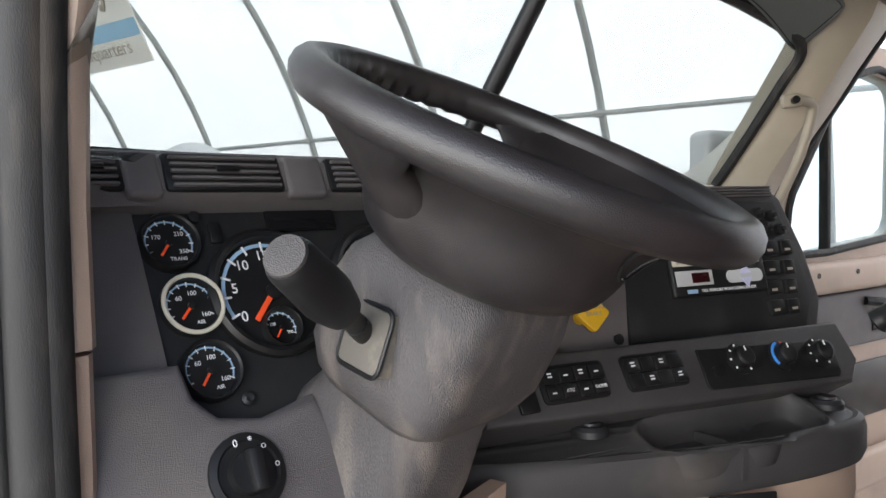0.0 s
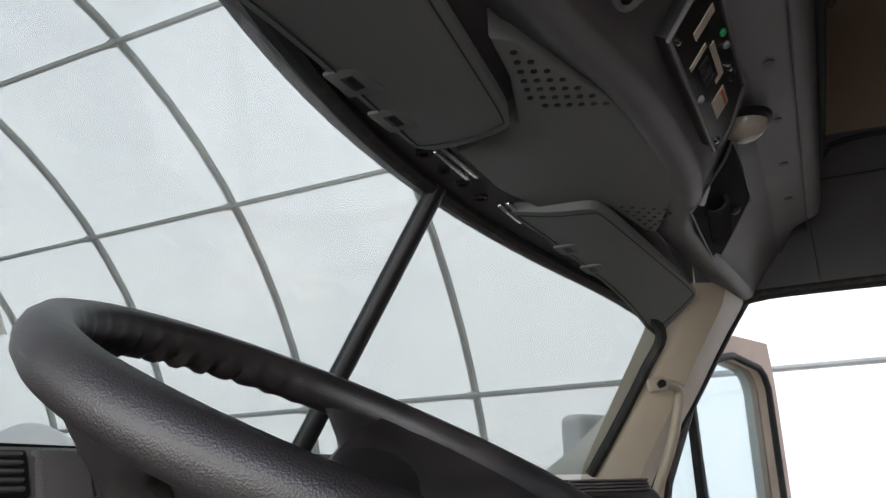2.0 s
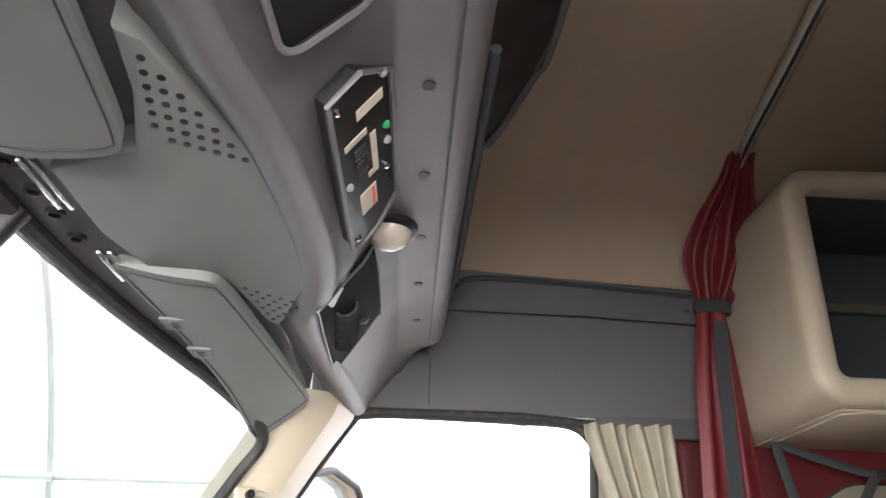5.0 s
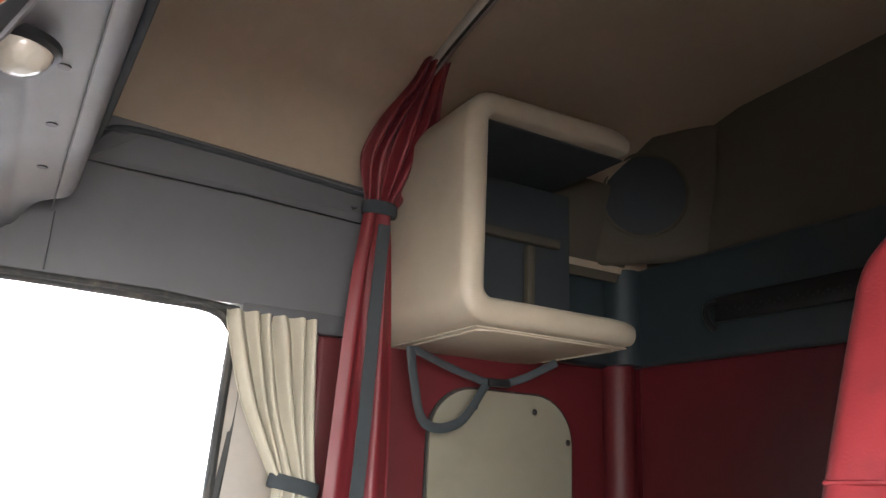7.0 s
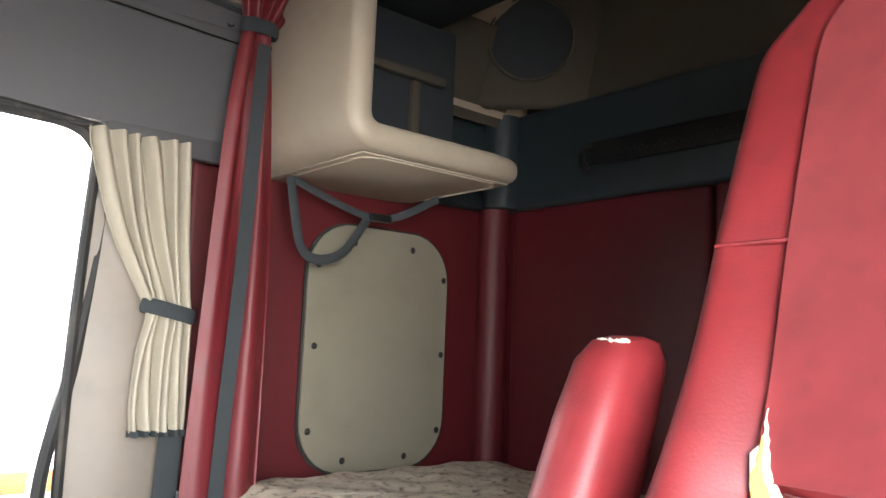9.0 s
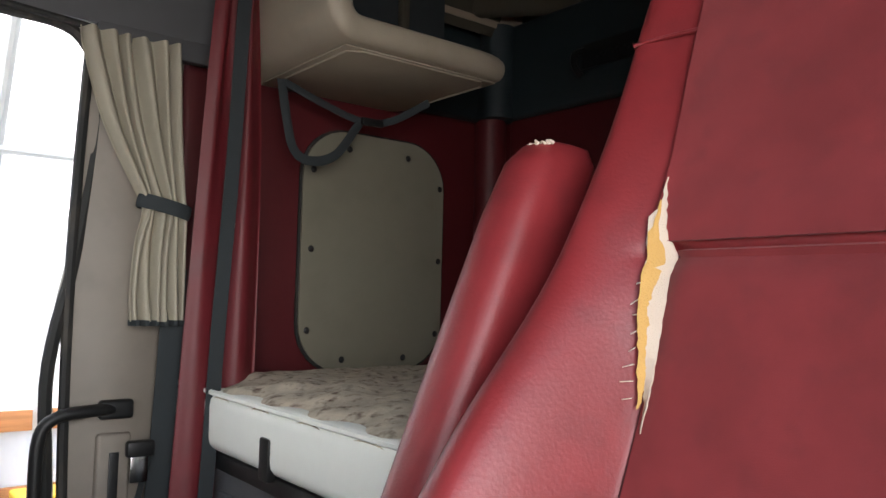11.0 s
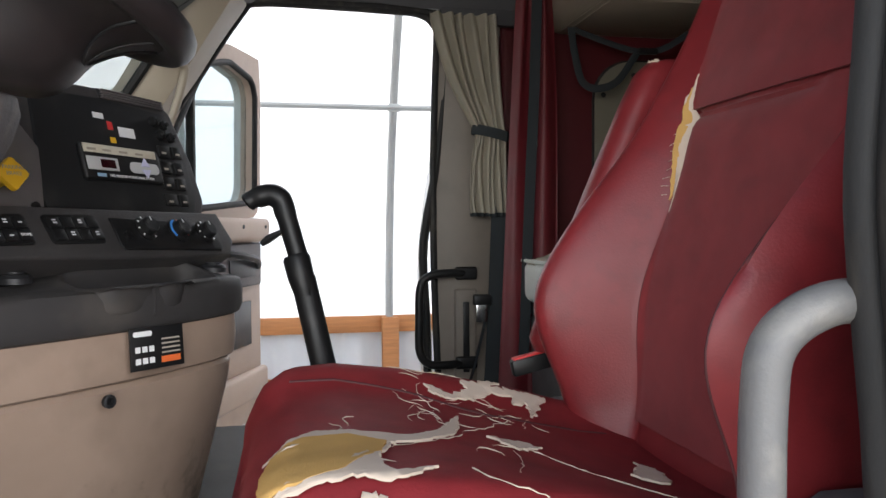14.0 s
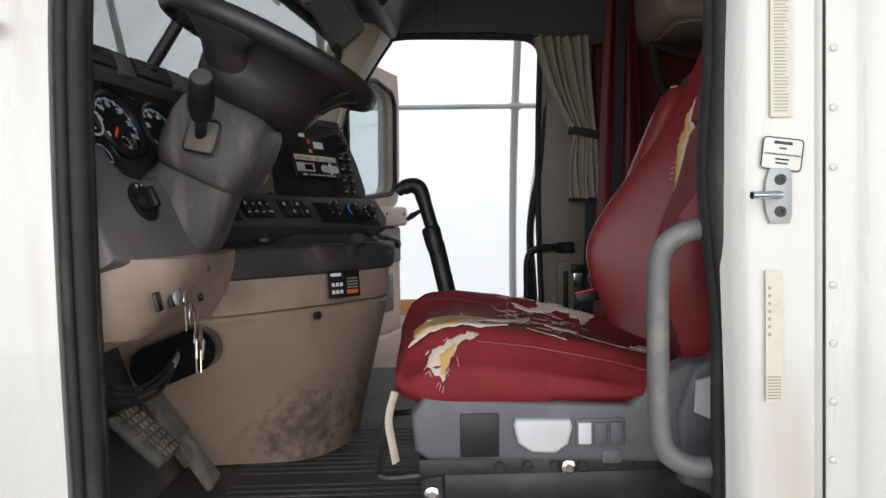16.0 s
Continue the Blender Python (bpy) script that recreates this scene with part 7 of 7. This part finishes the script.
for i in range(26):
    a, b = rnd.choice(SIDE_RIP[:4] + SIDE_RIP[-2:])
    a, b = a + rnd.uniform(-0.006, 0.006), b + rnd.uniform(-0.008, 0.004)
    part("thread", tube([on_side(a, b, 0.003), on_side(a + rnd.uniform(-0.004, 0.008), b - rnd.uniform(0.004, 0.012), 0.006)], 0.0005, 4), M_BACKING, ds)
rnd = random.Random(23)
for i in range(30):
    x, y = (1.09 + 0.07 * rnd.uniform(-1, 1), 0.355 + 0.085 * rnd.uniform(-1, 1)) if i < 22 else (0.90 + 0.12 * rnd.uniform(-1, 1), 0.45 + 0.10 * rnd.uniform(-1, 1))
    a = rnd.uniform(0, 6.28)
    q = [(x, y)]
    for k in range(rnd.randint(3, 6)):
        a += rnd.uniform(-0.9, 0.9)
        x, y = x + 0.011 * math.cos(a), y + 0.009 * math.sin(a)
        q.append((x, y))
    part("crack_line", tube([on_seat(px, py, 0.0008) for px, py in q], [0.0003] + [0.0003 + 0.0005 * rnd.random() for _ in q[2:]] + [0.0002], 5, flat=0.6), M_BACKING, ds)
# grey seat base with controls
SB = [(0.20, 1.872), (0.585, 1.885), (0.605, 1.90), (0.610, 1.955), (0.590, 1.985), (0.27, 1.965), (0.24, 1.995), (0.18, 2.03), (0.06, 2.03), (0.02, 1.98), (0.02, 1.84), (0.10, 1.845)]
YZ = lambda x: Matrix(((0, 0, -1, x), (1, 0, 0, 0), (0, 1, 0, 0), (0, 0, 0, 1)))     # local x along y, y up, z towards -x
part("base_side", prism(YZ(0.735), SB, 0.0, 0.045, 0.010, 3), M_SEATBASE, ds, "grey plastic seat base side")
part("base_side", prism(YZ(1.235), SB, 0.0, 0.045, 0.004, 2), M_SEATBASE, ds, "grey plastic seat base side")
part("base_front", box((0.72, 0.57, 1.885), (1.20, 0.605, 1.965), 0.012, 3), M_SEATBASE, ds)
part("base_pan", box((0.74, 0.03, 1.875), (1.19, 0.58, 1.955), 0.004), M_STEEL, ds)
# no hollow here; the recess's shade is a black slab on the base
part("recess", obox(YZ(0.690), (0.475, 1.89, -0.002), (0.535, 1.958, 0.003), 0.002), M_BLACK, ds, "black slab painted as a shaded recess in the base")
part("recline_handle", prism(YZ(0.692), [(0.366, 1.948), (0.449, 1.950), (0.453, 1.940), (0.446, 1.912), (0.426, 1.898), (0.389, 1.896), (0.369, 1.910), (0.362, 1.938)], 0.0, 0.016, 0.006, 3), M_LIGHTGREY, ds, "pale grey paddle handle")
part("switch_frame", obox(YZ(0.690), (0.280, 1.902, 0.0), (0.356, 1.946, 0.003), 0.002), M_SEATBASE, ds)
for i, m_ in enumerate((M_LIGHTGREY, M_SEATBASE, M_SEATBASE)):
    part("seat_switch", obox(YZ(0.688), (0.332 - 0.025 * i, 1.907, 0.0), (0.353 - 0.025 * i, 1.941, 0.005), 0.002), m_, ds)
part("blank_plate", obox(YZ(0.690), (0.285, 1.876, 0.0), (0.315, 1.896, 0.003), 0.001), M_SEATBASE, ds)
part("hinge_cover", prism(YZ(0.715), [(0.10, 1.80), (0.19, 1.84), (0.20, 1.95), (0.175, 2.02), (0.115, 2.055), (0.05, 2.055), (0.03, 1.9)], 0.0, 0.035, 0.012, 3), M_SEATBASE, ds, "grey recliner cover")
part("pale_cover", prism(YZ(0.678), [(0.105, 1.925), (0.175, 1.955), (0.172, 2.005), (0.150, 2.01), (0.11, 1.99)], 0.0, 0.006, 0.003), M_LIGHTGREY, ds, "pale grey cover plate")
# suspension under the seat
part("slide_rail", box((0.74, 0.05, 1.845), (0.775, 0.60, 1.872), 0.003), M_STEEL, ds)
part("slide_rail", box((1.15, 0.05, 1.845), (1.185, 0.60, 1.872), 0.003), M_STEEL, ds)
part("scissor_frame", box((0.76, 0.08, 1.79), (1.17, 0.56, 1.842), 0.004), M_STEEL, ds)
part("bellows", box((0.78, 0.10, 1.71), (1.15, 0.52, 1.788), 0.02, 3), M_RUBBER, ds, "black rubber bellows")
part("floor_plate", box((0.74, 0.06, FLOOR), (1.19, 0.60, 1.708), 0.004), M_STEEL, ds)
for i in range(7):
    part("rail_hole", lathe(pose(0.7395, 0.20 + 0.045 * i, 1.858, 0, -90, 0), [(0.009, -0.001), (0.009, 0.0015), (0.006, 0.0012), (0.006, -0.001)], 12), M_BLACK, ds)
for y in (0.36, 0.58):
    part("bolt", lathe(pose(0.735, y, 1.858 if y < 0.5 else 1.82, 0, -90, 0), [(0.012, 0), (0.012, 0.008), (0.006, 0.010), (0.006, 0.016), (0, 0.016)], 8), M_CHROME, ds, "bright bolt head")
part("slide_bar", tube(spline([(0.76, 0.56, 1.845), (0.75, 0.64, 1.84), (0.76, 0.665, 1.845), (0.9, 0.67, 1.85), (1.1, 0.67, 1.85), (1.16, 0.64, 1.845), (1.16, 0.57, 1.845)], 4), 0.007, 8), M_STEEL, ds, "black bent slide lever")
part("hanging_strip", tube(spline([(0.71, 0.635, 1.99), (0.70, 0.645, 1.95), (0.70, 0.64, 1.91), (0.705, 0.635, 1.88)], 4), 0.008, 6, flat=0.3), M_BACKING, ds, "torn white fabric strip")
part("belt_buckle", obox(basis((1.26, 0.20, 2.08), (0, 0.9, -0.2), (0, 0.2, 0.9)), (-0.035, -0.013, -0.01), (0.04, 0.013, 0.01), 0.004), M_BLACK, ds, "black seat belt buckle")
part("buckle_button", obox(basis((1.26, 0.20, 2.08), (0, 0.9, -0.2), (0, 0.2, 0.9)), (-0.028, 0.0125, -0.008), (0.036, 0.0155, 0.008), 0.001), M_REDMARK, ds, "red release button")

# ---- gear shifter ----
gs = thing("gear_shifter", (1.55, 0.5, FLOOR), "black gear shifter with a moulded pistol grip", "gear shifter")
part("shaft", tube([(1.53, 0.475, 1.70), (1.535, 0.49, 1.90), (1.545, 0.52, 2.05), (1.56, 0.553, 2.20)], [0.0205, 0.0195, 0.0185, 0.0185], 12, up=(1, 0, 0), flat=1.25), M_BLACK, gs)
part("boot", tube([(1.53, 0.475, FLOOR), (1.53, 0.475, 1.71), (1.53, 0.476, 1.74)], [0.075, 0.06, 0.03], 16), M_RUBBER, gs, "black rubber boot")
part("collar", tube([(1.556, 0.548, 2.165), (1.56, 0.556, 2.20), (1.564, 0.564, 2.235), (1.565, 0.566, 2.242)], [0.019, 0.0245, 0.0255, 0.0215], 12, up=(1, 0, 0)), M_BLACK, gs)
part("grip", tube(spline([(1.562, 0.560, 2.235), (1.568, 0.573, 2.282), (1.573, 0.583, 2.318), (1.577, 0.592, 2.344), (1.58, 0.612, 2.354), (1.582, 0.640, 2.347), (1.582, 0.655, 2.337)], 4), [0.0185] * 4 + [0.0190] * 4 + [0.0205] * 4 + [0.0215] * 4 + [0.0205] * 4 + [0.0175] * 4 + [0.010], 14, up=(1, 0, 0)), M_BLACK, gs, "black moulded grip")
part("trigger", tube([(1.562, 0.592, 2.285), (1.562, 0.615, 2.272), (1.562, 0.628, 2.262)], [0.005, 0.008, 0.005], 8), M_BLACK, gs, "small black range switch")

# ---- pedals ----
# added black board that makes the footwell dark behind the pedals, as shade
single("wall_footwell_shade", prism(Matrix(((0, 0, 1, 0.655), (1, 0, 0, 0), (0, 1, 0, 0), (0, 0, 0, 1))), [(1.16, FLOOR + 0.002), (1.215, 1.80), (1.23, 2.18), (1.25, 2.18), (1.235, 1.79), (1.18, FLOOR + 0.002)], 0.0, 0.685), M_FLOOR, "black rubber board added as the footwell's shade behind the pedals", kind="structure")
pd = thing("pedal_set", (1.05, 1.15, FLOOR), "dusty ribbed accelerator and brake pedals", "pedals")
A0, A1 = Vector((1.172, 1.045, 1.695)), Vector((1.155, 1.168, 1.895))
am = basis(A0, A1 - A0, (-1, 0.1, 0))
part("accelerator", obox(am, (0.0, -0.030, -0.012), (0.236, 0.030, 0.006), 0.006), M_PEDAL, pd, "long ribbed accelerator pedal")
for i in range(6):
    part("rib", obox(am, (0.008, -0.027 + 0.0095 * i, 0.005), (0.228, -0.021 + 0.0095 * i, 0.010), 0.002), M_PEDAL, pd)
part("cross_rib", obox(am, (0.13, -0.030, 0.006), (0.14, 0.030, 0.0115), 0.002), M_PEDAL, pd)
bmx = basis((0.955, 1.112, 1.868), (1, 0, 0), (0, 0.72, 0.69))
part("brake", obox(bmx, (-0.055, -0.065, -0.015), (0.055, 0.065, 0.006), 0.012, 3), M_PEDAL, pd, "wide rubber brake pedal")
for i in range(5):
    for j in range(7):
        part("stud", obox(bmx, (-0.050 + 0.0205 * i, -0.060 + 0.0172 * j, 0.005), (-0.034 + 0.0205 * i, -0.047 + 0.0172 * j, 0.011), 0.003), M_PEDAL, pd)
part("pad_bracket", obox(bmx, (0.056, -0.055, -0.02), (0.085, 0.03, -0.004), 0.004), M_PEDAL, pd)
part("arm", tube([(1.0, 1.17, 1.86), (1.02, 1.30, 1.98), (1.02, 1.42, 2.15)], 0.014, 8), M_STEEL, pd)

# ---- driver's door frame: grab handle, striker, labels ----
dh = thing("door_grab_handle", (0.59, 0.2, 1.87), "grey textured tube grab handle beside the door opening", "grab handle")
part("tube", tube(spline([(0.585, 0.10, 2.235), (0.585, 0.17, 2.238), (0.585, 0.215, 2.235), (0.588, 0.248, 2.212), (0.59, 0.256, 2.17), (0.59, 0.257, 2.06), (0.59, 0.256, 1.97), (0.588, 0.248, 1.925), (0.585, 0.215, 1.902), (0.585, 0.17, 1.90), (0.585, 0.10, 1.902)], 6), 0.0160, 14), M_GREYTUBE, dh)
for z in (2.235, 1.902):
    part("foot", box((0.555, 0.09, z - 0.03), (0.61, 0.13, z + 0.03), 0.012, 3), M_GREYTUBE, dh)
sk = thing("door_striker", (0.49, 0.131, 2.24), "steel door striker plate with a latch pin", "door striker")
SK = basis((0.4905, 0.131, 2.280), (0, 1, 0), (0, 0, 1)) @ pose(0, 0, 0, 0, 180, 0)
part("plate", prism(SK, [(-0.013, -0.035), (0.013, -0.035), (0.016, -0.026), (0.016, 0.026), (0.013, 0.035), (-0.013, 0.035), (-0.018, 0.02), (-0.020, 0.0), (-0.018, -0.02)], 0.0, 0.005, 0.0015), M_PIPE, sk)
for dz in (-0.0205, 0.0205):
    part("bolt", lathe(SK @ Matrix.Translation((0, dz, 0.005)), [(0.007, 0), (0.007, 0.003), (0.003, 0.003), (0.003, 0.001)], 12), M_STEEL, sk)
part("pin", tube([SK @ Vector((-0.004, 0, 0.004)), SK @ Vector((-0.012, 0, 0.030)), SK @ Vector((-0.050, 0, 0.036))], 0.0050, 10), M_CHROME, sk, "worn latch pin")


def label_plate(name, y, z, w, h, label, bars, frame=False, tilt=0):
    t = thing(name, (0.495, y, z - h / 2), label, "label")
    m = basis((0.4888, y, z), (0, 1, 0), (0, 0, 1)) @ pose(0, 0, 0, 0, 180, 0) @ pose(0, 0, 0, 0, 0, tilt)
    part("paper", obox(m, (-w / 2, -h / 2, 0.0), (w / 2, h / 2, 0.001), 0), M_STICKER if not frame else M_WHITE, t)
    if frame:
        part("border", tube([m @ Vector((x, yy, 0.0012)) for x, yy in rounded(w, h, 0.005, 3)], 0.0009, 5, closed=True), M_STEEL, t)
    for x0, y0, x1, y1 in bars:
        part("text_bar", obox(m, (x0, y0, 0.001), (x1, y1, 0.0014), 0), M_INK if not frame else M_STEEL, t)
    return t


rb = random.Random(5)
label_plate("door_label", 0.127, 2.333, 0.052, 0.040, "white sticker with a black frame on the door jamb", [(-0.012, 0.012, 0.012, 0.016), (-0.005, 0.006, 0.005, 0.008)], True, -7)
lb = bpy.data.objects["door_label"]
mm = basis((0.4874, 0.127, 2.333), (0, 1, 0), (0, 0, 1)) @ pose(0, 0, 0, 0, 180, 0) @ pose(0, 0, 0, 0, 0, -7)
text("lettering", "CUSTOMER ASSISTANCE CENTER", mm @ Matrix.Translation((0, -0.001, 0.0004)), 0.0032, M_STEEL, lb)
for y_, w_ in ((-0.007, 0.018), (-0.012, 0.016)):
    part("number_bar", obox(mm, (-w_ / 2, y_ - 0.001, 0), (w_ / 2, y_ + 0.001, 0.0006), 0), M_STEEL, lb)
label_plate("door_label", 0.128, 2.475, 0.028, 0.19, "yellowed paper sticker with faded print", [(-0.010, -0.088 + 0.0042 * i, 0.004 + 0.006 * rb.random(), -0.0866 + 0.0042 * i) for i in range(42)])
label_plate("door_label", 0.138, 2.10, 0.022, 0.17, "yellowed paper sticker with a small printed grid", [(-0.009, -0.082 + 0.004 * i, 0.009, -0.080 + 0.004 * i) for i in range(8)] + [(-0.008, 0.0 + 0.01 * i, -0.004, 0.004 + 0.01 * i) for i in range(7)])

# ---- things out on the shop floor ----
def jack_stand(x, y, mt, label):
    t = thing("jack_stand", (x, y, GROUND), label, "jack stand", "jack stands by the wall")
    top = Vector((x, y, GROUND + 0.36))
    for dx, dy in ((-1, -1), (1, -1), (1, 1), (-1, 1)):
        part("leg", tube([(x + 0.12 * dx, y + 0.12 * dy, GROUND), top + Vector((0.03 * dx, 0.03 * dy, 0))], 0.018, 6), mt, t)
    part("post", tube([top - Vector((0, 0, 0.1)), top + Vector((0, 0, 0.14))], 0.026, 10), M_PIPE, t)
    part("saddle", loft([[Vector((x + a * k, y + b * 0.5, GROUND + 0.50 + h)) for a, b in rounded(0.12, 0.07, 0.01, 2)] for k, h in ((0.6, 0), (1.0, 0.025), (1.05, 0.045))]), M_TIMBER, t)
    part("brace", box((x - 0.075, y - 0.075, GROUND + 0.17), (x + 0.075, y + 0.075, GROUND + 0.19), 0.004), mt, t)


jack_stand(6.25, 0.32, M_PIPE, "grey steel jack stand with a rusty saddle")
jack_stand(6.15, 0.72, M_ORANGE, "orange painted steel jack stand")
bn_ = thing("waste_bin", (5.9, 1.55, GROUND), "black plastic bin with printed side and coloured lid", "bin")
part("body", loft([[Vector((5.9 + a * k, 1.55 + b * k, GROUND + z)) for a, b in rounded(0.5, 0.5, 0.07, 4)] for z, k in ((0.0, 0.82), (0.5, 0.95), (0.78, 1.0), (0.80, 1.06), (0.84, 1.06))]), M_BIN, bn_)
part("print_bar", box((5.638, 1.45, GROUND + 0.40), (5.650, 1.62, GROUND + 0.48), 0), M_MARK, bn_)
bx = thing("detergent_box", (5.9, 1.5, 1.24), "green and white box standing on the bin", "box")
part("carton", box((5.78, 1.36, 1.24), (6.0, 1.62, 1.52), 0.006), M_MARK, bx)
part("green_panel", box((5.776, 1.40, 1.30), (5.7805, 1.58, 1.48), 0), M_GREEN, bx)
mc = thing("shop_machine", (6.3, -0.55, GROUND), "small shop machine with a round grey housing", "machine")
part("housing", lathe(pose(6.25, -0.52, GROUND + 0.28, 0, -90, 0), [(0.02, -0.18), (0.17, -0.18), (0.18, -0.05), (0.18, 0.05), (0.13, 0.11), (0.05, 0.13), (0, 0.13)], 24), M_LIGHTGREY, mc)
part("deck", box((6.05, -0.95, GROUND + 0.50), (6.6, -0.30, GROUND + 0.56), 0.01), M_STEEL, mc)
part("frame_tube", tube(spline([(6.1, -0.25, GROUND), (6.1, -0.25, GROUND + 0.45), (6.1, -0.32, GROUND + 0.58), (6.1, -0.9, GROUND + 0.6)], 4), 0.018, 8), M_STEEL, mc)
part("yellow_cover", box((6.15, -0.75, GROUND + 0.56), (6.45, -0.45, GROUND + 0.68), 0.02, 3), M_YELLOW, mc, "yellow engine cover")
for dx, dy in ((6.1, -0.9), (6.55, -0.9), (6.55, -0.35)):
    part("leg", box((dx - 0.015, dy - 0.015, GROUND), (dx + 0.015, dy + 0.015, GROUND + 0.5), 0.003), M_STEEL, mc)
# pale tarpaulin heap beyond the hood
def tarp(u, v):
    a = math.pi * v
    ridge = 2.8 * (0.80 + 0.20 * math.sin(5.0 * u)) * min(1.0, 6 * u, 6 * (1 - u)) ** 0.5 + 0.02
    return (4.4 + 1.9 * u, 6.6 - 0.9 * math.cos(a) + 0.05 * math.sin(9 * u), GROUND - 0.02 + ridge * math.sin(a) ** 0.7 + 0.03 * math.sin(17 * u + 9 * v) * math.sin(a))


single("tarpaulin", sheet(tarp, 40, 24, 0.006), M_SIDING, "pale tarpaulin draped over a machine ahead of the truck", "tarpaulin")
